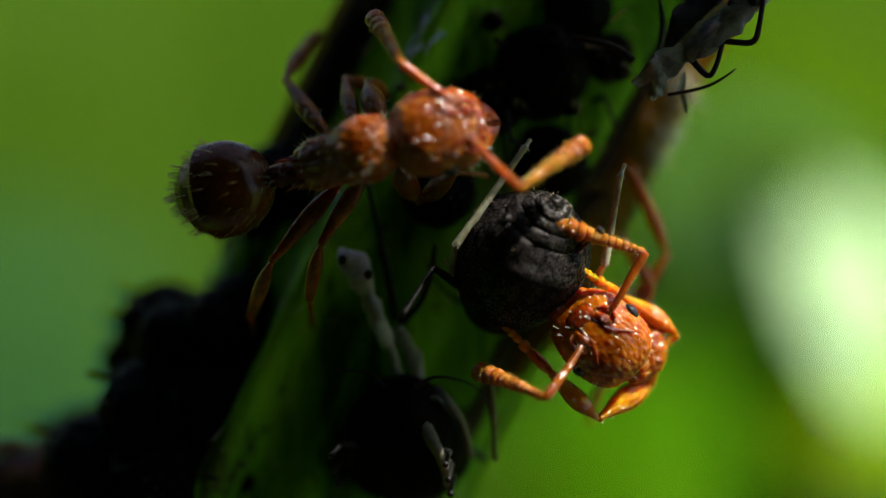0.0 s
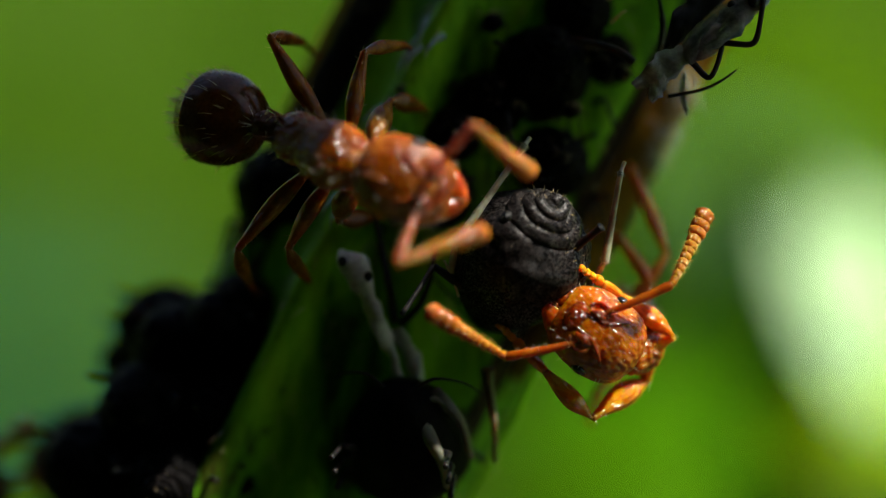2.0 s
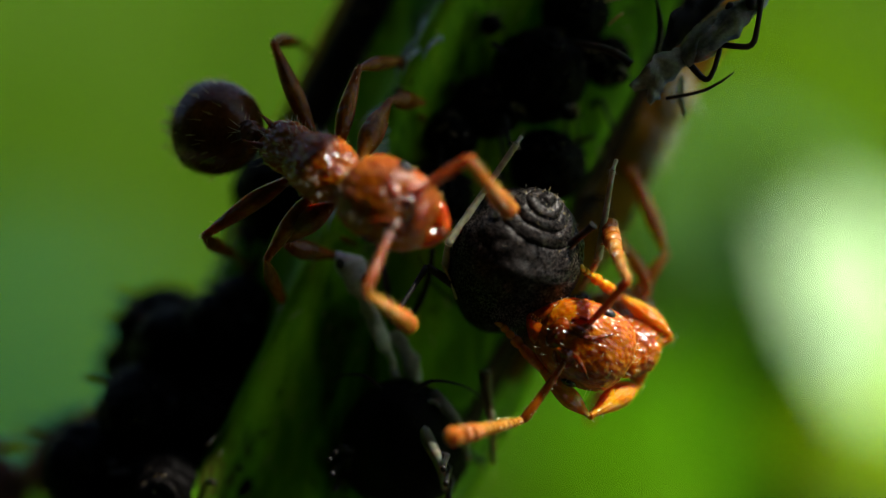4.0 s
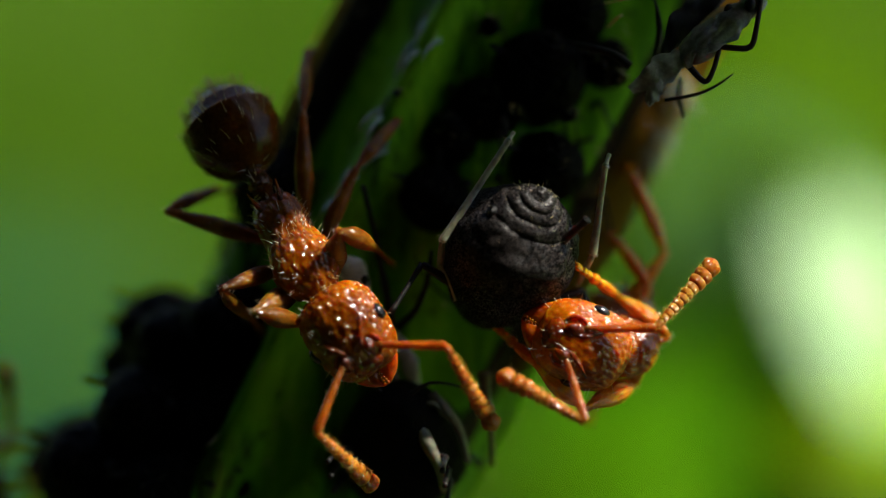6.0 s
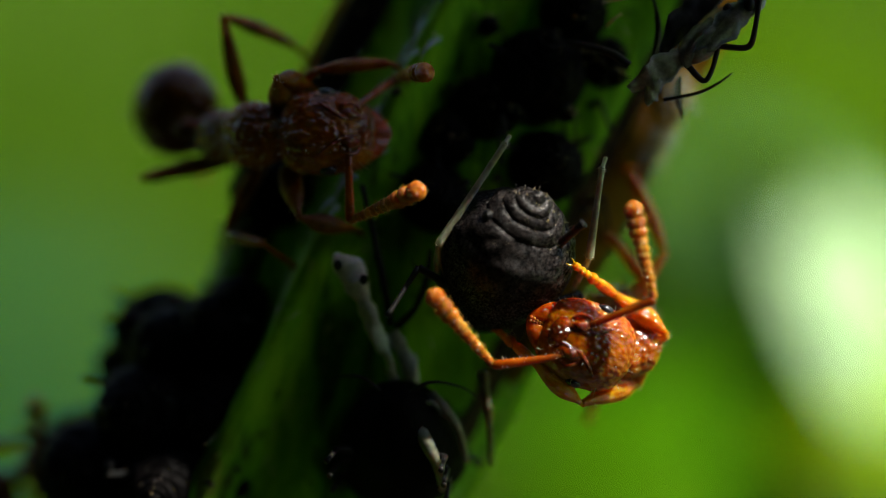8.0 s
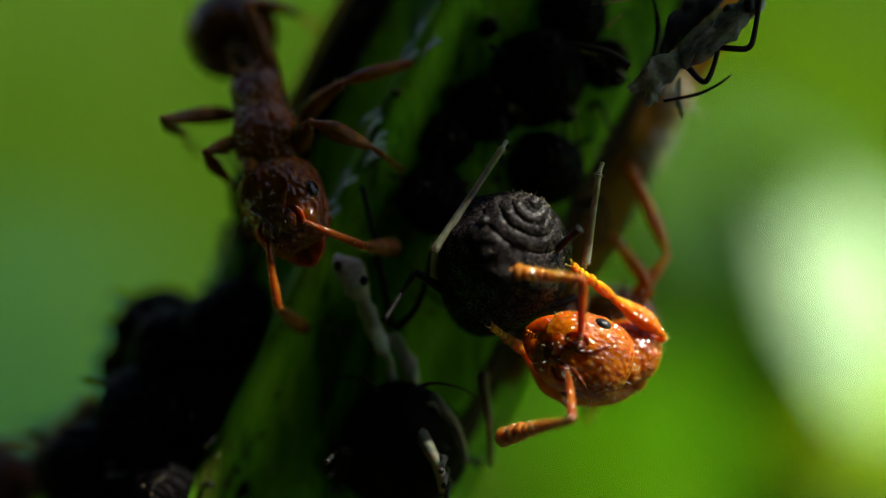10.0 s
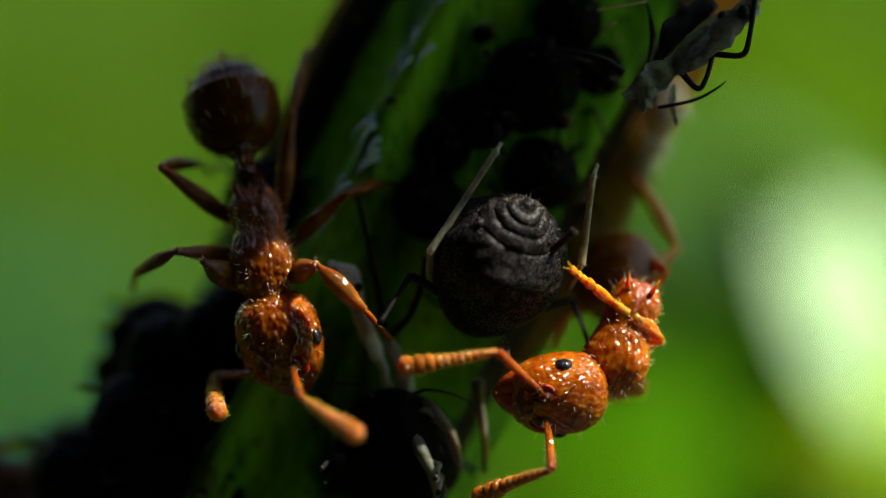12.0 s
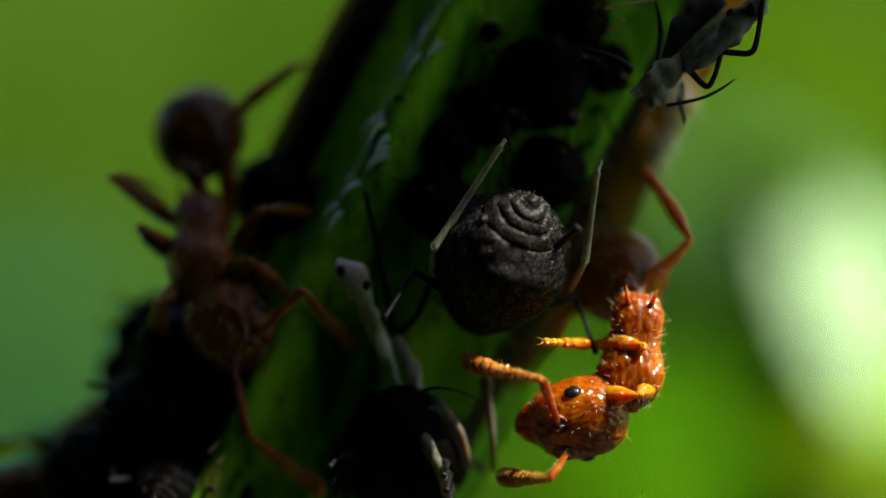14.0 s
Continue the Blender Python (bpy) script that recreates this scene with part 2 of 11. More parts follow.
# ---- mesh tools (all shapes in millimetres) ----
def spline(rows, steps):
    """Rows of numbers, smoothly filled in between (Catmull-Rom)."""
    a = np.array(rows, float)
    p = np.vstack([2 * a[0] - a[1], a, 2 * a[-1] - a[-2]])
    out = []
    for i in range(1, len(p) - 2):
        for k in range(steps):
            u = k / steps
            out.append(0.5 * (2 * p[i] + (p[i + 1] - p[i - 1]) * u + (2 * p[i - 1] - 5 * p[i] + 4 * p[i + 1] - p[i + 2]) * u * u
                              + (3 * p[i] - p[i - 1] - 3 * p[i + 1] + p[i + 2]) * u ** 3))
    out.append(a[-1])
    return out


def skin(bm, rings):
    """A closed skin over rings of points."""
    made = [[bm.verts.new(p) for p in ring] for ring in rings]
    for a, b in zip(made, made[1:]):
        for i in range(len(a)):
            j = (i + 1) % len(a)
            bm.faces.new((a[i], a[j], b[j], b[i]))
    for ring, turn in ((made[0], True), (made[-1], False)):
        mid = bm.verts.new(sum((v.co for v in ring), Vector()) / len(ring))
        for i in range(len(ring)):
            j = (i + 1) % len(ring)
            bm.faces.new((ring[j], ring[i], mid) if turn else (ring[i], ring[j], mid))
    return bm


def body_form(sections, steps=4, round_n=24, square=2.0, wobble=0.0, seed=0, bm=None):
    """A rounded body along x; sections of x, centre y, centre z, half width, half height."""
    bm = bm or bmesh.new()
    rings = []
    for x, cy, cz, ry, rz in spline(sections, steps):
        ring = []
        for i in range(round_n):
            a = 2 * math.pi * i / round_n
            c, s = math.cos(a), math.sin(a)
            k = (abs(c) ** square + abs(s) ** square) ** (-1 / square)
            if wobble:
                k *= 1 + wobble * noise.noise((x * 4 + seed, c * 2, s * 2))
            ring.append((x, cy + max(ry, 0.002) * k * c, cz + max(rz, 0.002) * k * s))
        rings.append(ring)
    return skin(bm, rings)


def engrave(bm, depth, along, across, fade=None):
    """Net-like relief of low domes, longer along x; depth in millimetres."""
    bmesh.ops.recalc_face_normals(bm, faces=bm.faces)
    bm.normal_update()
    moves = []
    for v in bm.verts:
        c = v.co
        p = Vector((c.x * along, c.y * across, c.z * across))
        p += noise.noise_vector(p * 0.35) * 0.9
        near = noise.voronoi(p)[0]
        k = 1 - min(1.0, near[0] / 0.62) ** 2
        w = fade(c) if fade else 1.0
        moves.append(v.normal * depth * w * (k - 0.6))
    for v, d in zip(bm.verts, moves):
        v.co += d
    return bm


def rod(points, round_n=10, steps=4, bm=None):
    """A tapered limb; points of x, y, z, radius."""
    bm = bm or bmesh.new()
    path = spline(points, steps)
    rings = []
    for i, p in enumerate(path):
        a, b = path[max(i - 1, 0)], path[min(i + 1, len(path) - 1)]
        d = Vector(b[:3]) - Vector(a[:3])
        q = d.to_track_quat("X", "Z").to_matrix()
        rings.append([Vector(p[:3]) + q @ Vector((0, math.cos(t), math.sin(t))) * max(p[3], 0.001)
                      for t in (2 * math.pi * k / round_n for k in range(round_n))])
    return skin(bm, rings)


def ball(bm, at, size, u=14, v=10):
    geo = bmesh.ops.create_uvsphere(bm, u_segments=u, v_segments=v, radius=1)
    bmesh.ops.transform(bm, matrix=Matrix.Translation(at) @ Matrix.Diagonal((*size, 1)), verts=geo["verts"])
    return bm


def bristle(bm, at, way, length, radius, bend=0.15):
    """One tapering hair of three sides."""
    way = Vector(way).normalized()
    side = way.orthogonal().normalized()
    other = way.cross(side)
    lean = (side * random.uniform(-1, 1) + other * random.uniform(-1, 1)) * bend
    rings = []
    for k, r in ((0, 1.0), (0.5, 0.75), (1, 0.15)):
        c = Vector(at) + way * length * k + lean * length * k * k
        rings.append([bm.verts.new(c + (side * math.cos(t) + other * math.sin(t)) * radius * r) for t in (0, 2.09, 4.19)])
    for a, b in zip(rings, rings[1:]):
        for i in range(3):
            j = (i + 1) % 3
            bm.faces.new((a[i], a[j], b[j], b[i]))
    bm.faces.new(rings[-1])


def hairs_on(source, count, length, radius, keep, lean=(0, 0, 0), seed=1, bm=None):
    """Hairs out of the faces of a bmesh that keep() accepts."""
    rng = random.Random(seed)
    random.seed(seed)
    bm = bm or bmesh.new()
    bmesh.ops.recalc_face_normals(source, faces=source.faces)
    source.faces.ensure_lookup_table()
    faces = [f for f in source.faces if keep(f.calc_center_median(), f.normal)]
    if not faces:
        return bm
    for _ in range(count):
        f = rng.choice(faces)
        vs = [v.co for v in f.verts]
        w = [rng.random() for _ in vs]
        at = sum((c * k for c, k in zip(vs, w)), Vector()) / sum(w)
        bristle(bm, at - f.normal * 0.01, f.normal + Vector(lean), length * rng.uniform(0.6, 1.25), radius)
    return bm


def mesh_of(name, bm, material, smooth=True):
    bmesh.ops.recalc_face_normals(bm, faces=bm.faces)
    bm.transform(Matrix.Scale(MM, 4))
    me = bpy.data.meshes.new(name)
    bm.to_mesh(me)
    bm.free()
    me.materials.append(material)
    if smooth:
        me.polygons.foreach_set("use_smooth", [True] * len(me.polygons))
    return me


def part(name, bm, material, parent, label="", m=None, smooth=True):
    """Links a bmesh as one mesh object under a thing or a part."""
    ob = new(name, mesh_of(name, bm, material, smooth))
    ob.parent = parent
    if m is not None:
        ob.matrix_basis = m
    return tagged(ob, label)


def thing(name, label, category, m=None, group="", kind=""):
    ob = new(name)
    ob.empty_display_size = 0.0005
    if m is not None:
        ob.matrix_basis = m
    return tagged(ob, label, category, group, kind)


# ---- ground and far meadow ----
def ground():
    bm = bmesh.new()
    n, size = 60, 400.0
    grid = [[bm.verts.new((((i / n * 2 - 1) ** 3) * size * 1000, ((j / n * 2 - 1) ** 3) * size * 1000,
                           8 * noise.noise((i * 0.7, j * 0.7, 0)))) for j in range(n + 1)] for i in range(n + 1)]
    for i in range(n):
        for j in range(n):
            bm.faces.new((grid[i][j], grid[i + 1][j], grid[i + 1][j + 1], grid[i][j + 1]))
    ob = new("ground", mesh_of("ground", bm, ground_material()))
    tagged(ob, "green meadow ground far behind the stem, out of focus", "ground", kind="structure")


ground()


def blade_leaf(length, width, curl=0.2, seed=0):
    """A pointed leaf along x with a raised midrib and a wavy edge; it has thickness."""
    bm = bmesh.new()
    nx, ny = 22, 8
    rows = []
    for i in range(nx + 1):
        u = i / nx
        half = width * 0.5 * max(0.02, math.sin(math.pi * min(1, u * 0.96 + 0.02)) ** 0.75 * (1.15 - 0.45 * u))
        row = []
        for j in range(ny + 1):
            v = j / ny * 2 - 1
            z = -curl * length * u * u + abs(v) * width * 0.09 + width * 0.02 * noise.noise((u * 6, v * 3, seed))
            row.append(bm.verts.new((u * length, v * half * (1 + 0.06 * math.sin(u * 40)), z)))
        rows.append(row)
    for a, b in zip(rows, rows[1:]):
        for j in range(ny):
            bm.faces.new((a[j], a[j + 1], b[j + 1], b[j]))
    bmesh.ops.solidify(bm, geom=bm.faces[:], thickness=0.4)
    return bm


def grass():
    """Short grass over the ground behind the stem."""
    rng = np.random.default_rng(4)
    count = 9000
    verts, faces = [], []
    for k in range(count):
        r = 250 + 2600 * rng.random() ** 1.5
        a = rng.uniform(-0.9, 0.9)
        x, y = r * math.sin(a), r * math.cos(a)
        h, w, lean, turn = rng.uniform(40, 130), rng.uniform(2, 5), rng.uniform(-30, 30), rng.uniform(0, 6.28)
        cx, sx = math.cos(turn) * w, math.sin(turn) * w
        b = len(verts)
        verts += [(x - cx, y - sx, -10), (x + cx, y + sx, -10), (x + cx * 0.7 + lean * 0.4, y + sx * 0.7, h * 0.6),
                  (x - cx * 0.7 + lean * 0.4, y - sx * 0.7, h * 0.6), (x + lean, y + lean * 0.3, h)]
        faces += [(b, b + 1, b + 2, b + 3), (b + 3, b + 2, b + 4)]
    me = bpy.data.meshes.new("grass")
    me.from_pydata([(x * MM, y * MM, z * MM) for x, y, z in verts], [], faces)
    me.materials.append(LEAF_FRESH)
    tagged(new("grass", me), "sunlit green meadow grass, blurred by distance", "grass", kind="stuff")


grass()


def herb(name, label, at, leaves, material, seed):
    """A leafy herb: a stalk from the ground with leaves; leaves of target, length, width, roll, pitch, yaw."""
    base = Vector((at[0], at[1], 0)) * MM
    plant = thing(name, label, "plant", Matrix.Translation(base))
    stage = STAGE.copy()
    tips = []
    for k, (x, y, z, length, width, rx, ry, rz) in enumerate(leaves):
        m = Matrix.Translation(-base) @ stage @ mm(x, y, z, rx, ry, rz)
        part("leaf", blade_leaf(length, width, 0.1, seed + k), material, plant, m=m)
        tips.append(m.translation / MM)
    for tip in tips:
        part("stalk", rod([(0, 0, -5, 1.6), (tip.x * 0.2, tip.y * 0.2, tip.z * 0.5, 1.3), (tip.x * 0.7, tip.y * 0.7, tip.z * 0.9, 1.0), (*tip, 0.6)], 8),
             LEAF_DEEP, plant)
    return plant


herb("herb", "leaf far behind the stem, sun glare put into its pale colour, out of focus", (14, 110), [
    (5.25, 22, 0.9, 3.7, 2.3, 35, 66, 0), (5.5, 26, 0.6, 3.4, 1.8, 35, 22, 0), (6.1, 24, -0.3, 2.6, 2.6, 35, 60, 0)], LEAF_GLARE, 1)
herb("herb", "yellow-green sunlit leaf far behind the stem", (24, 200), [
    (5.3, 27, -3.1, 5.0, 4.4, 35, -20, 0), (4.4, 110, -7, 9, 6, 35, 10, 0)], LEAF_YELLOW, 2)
herb("herb", "blue-green leaves behind the stem, shade put into their deep colour", (12, 240), [
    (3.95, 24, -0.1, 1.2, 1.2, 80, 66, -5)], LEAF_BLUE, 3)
herb("herb", "blue-green leaf behind the stem, sunlight put into its pale colour", (10, 120), [
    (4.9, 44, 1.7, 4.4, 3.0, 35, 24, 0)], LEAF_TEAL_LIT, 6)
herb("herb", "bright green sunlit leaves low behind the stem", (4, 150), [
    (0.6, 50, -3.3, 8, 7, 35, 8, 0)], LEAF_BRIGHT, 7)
herb("herb", "blue-green leaves behind the aphid crowd", (-24, 260), [
    (-25, 170, -4.4, 13, 8, 45, 5, 0)], LEAF_TEAL, 4)
herb("herb", "fresh green leaves behind the upper stem", (30, 230), [
    (9, 190, 8.5, 26, 26, 35, 30, 0), (4, 200, -6, 16, 14, 35, 25, 0), (0.6, 80, -6.0, 8, 7, 35, 10, 0), (4, 120, -2, 3, 3, 35, 12, 0)], LEAF_MEADOW, 5)


def hedge():
    """A tall dark hedge, unseen behind the camera, added to cut the sky's fill light."""
    rng = np.random.default_rng(9)
    verts, faces = [], []
    n, m = 48, 20
    for i in range(n + 1):
        for j in range(m + 1):
            a, h = -0.95 + i / n * 2.9, j / m * 1900.0
            r = 620 * (1 - 0.93 * (h / 1950) ** 2) + 60 * noise.noise((i * 0.9, j * 0.9, 2))
            verts.append((-r * math.sin(a), -r * math.cos(a), h - 20))
    for i in range(n):
        for j in range(m):
            k = i * (m + 1) + j
            faces.append((k, k + 1, k + m + 2, k + m + 1))
    for _ in range(5000):
        a, h = rng.uniform(-0.95, 1.95), rng.uniform(0, 1900)
        r = 600 * (1 - 0.93 * (h / 1950) ** 2) + rng.uniform(-70, 20)
        c = np.array((-r * math.sin(a), -r * math.cos(a), h))
        u, v = rng.normal(size=3), rng.normal(size=3)
        u, v = u / np.linalg.norm(u) * 30, v / np.linalg.norm(v) * 16
        b = len(verts)
        verts += [tuple(c - u), tuple(c + v), tuple(c + u), tuple(c - v)]
        faces.append((b, b + 1, b + 2, b + 3))
    me = bpy.data.meshes.new("hedge")
    me.from_pydata([(x * MM, y * MM, z * MM) for x, y, z in verts], [], faces)
    me.materials.append(LEAF_DARK)
    tagged(new("hedge", me), "unseen dark green hedge added behind the camera to cut sky light", "hedge", kind="stuff")


hedge()


# ---- the stem ----
AXIS = [(-60, -40, -330), (-30, -8, -120), (-8.4, 1.5, -16), (-4.1, 2.6, -6.5), (-1.85, 2.8, -2.8), (-0.42, 2.8, 0), (1.06, 2.8, 2.8), (3.2, 3.0, 6.5), (8, 4, 16), (20, 8, 46)]


AXIS_FINE = np.array(spline(AXIS, 10))


def stem_centre(z):
    """The stem's centre at stage height z."""
    a = AXIS_FINE
    return Vector((float(np.interp(z, a[:, 2], a[:, 0])), float(np.interp(z, a[:, 2], a[:, 1])), z))


RIBS = ((-0.40, 0.42, 0.12), (-0.12, -0.2, 0.14), (0.16, 0.06, 0.2), (-0.8, -0.08, 0.2), (0.78, 0.16, 0.16), (1.45, 0.12, 0.2), (-1.2, 0.13, 0.2), (2.2, 0.14, 0.2), (3.0, 0.14, 0.2), (3.9, 0.14, 0.2), (4.6, 0.12, 0.2))


def stem_radius(a, z):
    """Ribbed outline: about 1.6 mm with rounded ribs."""
    r = 1.53
    for crest, high, wide in RIBS:
        d = (a - crest + math.pi) % (2 * math.pi) - math.pi
        r += high * math.exp(-(d / wide) ** 2)
    return r + 0.07 * noise.noise((math.cos(a) * 2.5, math.sin(a) * 2.5, z * 0.5)) + 0.02 * noise.noise((math.cos(a) * 9, math.sin(a) * 9, z * 2))


def stem_point(a, z, out=0.0):
    """A point on the stem's skin: a = 0 faces the camera, positive to the right."""
    c = stem_centre(z)
    r = stem_radius(a, z) + out
    return c + Vector((math.sin(a) * r * 1.13, -math.cos(a) * r, -math.sin(a) * r * 0.42))


def build_stem():
    plant = thing("plant", "dark green ribbed plant stem crowded with aphids", "plant", STAGE)
    bm = bmesh.new()
    heights = [-330, -250, -180, -120, -80, -50, -32, -22, -15, -11] + [-8 + 0.16 * k for k in range(113)] + [10.4, 12, 15, 20, 28, 36, 45]
    n = 132
    skin(bm, [[stem_point(2 * math.pi * i / n, z) for i in range(n)] for z in heights])
    part("stalk", bm, STEM, plant)
    return plant


stem = build_stem()


def ribbon(a0, a1, out0, out1, z0, count, seed, thick=0.04, fade=0.045):
    """A thin wavy ribbon that runs along the stem between two angles."""
    bm = bmesh.new()
    rows = []
    for k in range(count):
        z = z0 + k * 0.1
        wave = 1 + 0.2 * noise.noise((z * 1.3, seed, 0))
        grow = min(1.0, 0.08 + k * fade)
        rows.append([])
        for v in (0, 0.25, 0.5, 0.75, 1):
            a = a0 + (a1 - a0) * v + 0.03 * noise.noise((z * 2, v, seed))
            high = (out0 + (out1 - out0) * v) * wave * grow
            rows[-1].append(bm.verts.new(stem_point(a, z, high) + Vector((0, 0.05 * v * noise.noise((z * 3, v, seed)), 0))))
    for p, q in zip(rows, rows[1:]):
        for j in range(4):
            bm.faces.new((p[j], p[j + 1], q[j + 1], q[j]))
    bmesh.ops.solidify(bm, geom=bm.faces[:], thickness=thick)
    return bm


def stem_wings():
    """Dark ribbons that put shade into colour down both flanks of the stem, each with a thin dry edge."""
    part("wing", ribbon(-0.92, -1.40, 0.03, 0.05, -0.9, 150, 1.0), FLANK_SHADE, stem, "dark ribbon standing in for shade on the stem's flank")
    part("wing_edge", ribbon(-1.40, -1.50, 0.05, 0.14, -0.9, 150, 1.0), WING, stem, "dry tan translucent edge")
    part("wing", ribbon(0.80, 1.12, 0.03, 0.05, -3.4, 175, 5.0), FLANK_SHADE, stem, "dark ribbon standing in for shade on the stem's flank")
    part("wing_edge", ribbon(1.12, 1.32, 0.05, 0.26, -0.9, 150, 5.0), WING, stem, "dry tan translucent edge")


stem_wings()


def tufts():
    """Pale fuzzy tufts on the outer margin of the upper stem."""
    rng = random.Random(21)
    random.seed(21)
    for at, size in (((2.739, 2.200, 1.832), 0.2), ((2.805, 2.200, 2.031), 0.13), ((2.532, 2.300, 1.339), 0.2), ((2.400, 2.300, 1.107), 0.16)):
        bm = bmesh.new()
        for k in range(60):
            p = Vector(at) + Vector((rng.gauss(0, 0.35), rng.gauss(0, 0.35), rng.gauss(0, 0.5))) * size
            bristle(bm, p, Vector((rng.uniform(-0.4, 1), rng.uniform(-1, 0.4), rng.uniform(-1, 0.6))), size * rng.uniform(0.6, 1.4), 0.012, 0.6)
        part("tuft", bm, FUZZ, stem, "pale fuzzy tuft")


tufts()


def prickles():
    """Pale hooked prickles in two groups on the foremost rib."""
    rng = random.Random(3)
    for z in (2.75, 2.7, 2.33, 2.27, 2.16, 2.08, 1.98, 1.9, 1.3, 1.22, 1.08, 0.98, 0.9, 0.62, 0.55, 0.28, 0.2):
        a = -0.42 + rng.uniform(-0.1, 0.1)
        p = stem_point(a, z)
        n = (p - stem_centre(z)).normalized()
        lean = Vector((rng.uniform(-0.9, -0.2), -0.2, -1.0)).normalized()
        h = rng.uniform(0.2, 0.36)
        part("prickle", rod([(*(p - n * 0.05), 0.05), (*(p + n * 0.07 + lean * h * 0.3), 0.034), (*(p + n * 0.12 + lean * h * 0.75), 0.017), (*(p + n * 0.08 + lean * h * 1.15), 0.003)], 7, 3),
             PRICKLE, stem)


prickles()


def shade_leaf():
    """An unseen leaf added above the view to keep the sun off the stem."""
    far = Vector((0.57, -0.27, 0.775)).normalized() * 15
    centre = Vector((1.2, 0.86, 0.6)) + far
    across = Vector((-0.80, 0, 0.60))
    deep = Vector((0.57, -0.27, 0.775)).normalized().cross(across)
    if deep.y < 0:
        deep = -deep
    bm = bmesh.new()
    rows = []
    for i in range(97):
        u = i / 96 * 2 - 1
        row = []
        # the outer margin, shaped to set the shadow's edge, in millimetres from the leaf's middle line
        margin = float(np.interp(u * 9.5, (-9.5, -1.1, -0.66, -0.2, 0.3, 0.7, 1.35, 1.85, 2.2, 2.4, 9.5), (-0.3, -0.3, -0.95, -0.7, -0.85, -1.1, -1.15, -1.1, -1.2, -2.2, -2.4)))
        for j in range(9):
            v = j / 8
            width = 1.85 - margin - 0.25 + 0.2 * noise.noise((u * 5, 0, 8))
            edge = margin + 0.05 * noise.noise((u * 9, 0.3, 0)) + 0.03 * math.sin(u * 60)
            p = centre + across * u * 9.5 + deep * (edge + v * width) + far.normalized() * (0.5 * noise.noise((u * 2, v * 2, 4)))
            row.append(bm.verts.new(p))
        rows.append(row)
    for p, q in zip(rows, rows[1:]):
        for j in range(8):
            bm.faces.new((p[j], p[j + 1], q[j + 1], q[j]))
    bmesh.ops.solidify(bm, geom=bm.faces[:], thickness=0.25)
    part("leaf", bm, LEAF_DEEP, stem, "unseen green leaf added above to cast shade")
    hold = stem_centre(18)
    part("shade_leaf_stalk", rod([(*hold, 0.7), (*((hold + centre) / 2 + Vector((0, 2, 2))), 0.5), (*(centre + deep * 1.0), 0.3)], 10), LEAF_DEEP, stem)


shade_leaf()


def stem_hairs():
    """Sparse stiff pale hairs on the ribs."""
    rng = random.Random(7)
    bm = bmesh.new()
    for k in range(420):
        a, z = rng.uniform(-1.75, 1.75), rng.uniform(-4.5, 4.5)
        if rng.random() < 0.55:
            a = rng.choice((-0.62, -0.2, 0.35, 1.2, -1.3)) + rng.uniform(-0.05, 0.05)
        p = stem_point(a, z)
        nrm = (p - stem_centre(z)).normalized()
        bristle(bm, p - nrm * 0.02, nrm + Vector((rng.uniform(-0.5, 0.3), 0, -0.9)), rng.uniform(0.1, 0.3), 0.008, 0.3)
    ob = new("stem_hair", mesh_of("stem_hair", bm, HAIR))
    ob.matrix_basis = STAGE
    tagged(ob, "fine pale hairs along the ribs of the stem", "hair", kind="stuff")


stem_hairs()


# ---- ants ----
def limb(length, r0, r1, r2, bow=0.0):
    """A leg segment along x: thin root, swollen middle, thin end."""
    return rod([(0, 0, 0, r0 * 0.7), (length * 0.08, 0, bow * 0.2, r0), (length * 0.35, 0, bow, r1), (length * 0.6, 0, bow, r1 * 0.95),
                (length * 0.88, 0, bow * 0.3, r2), (length, 0, 0, r2 * 0.8)], 10)


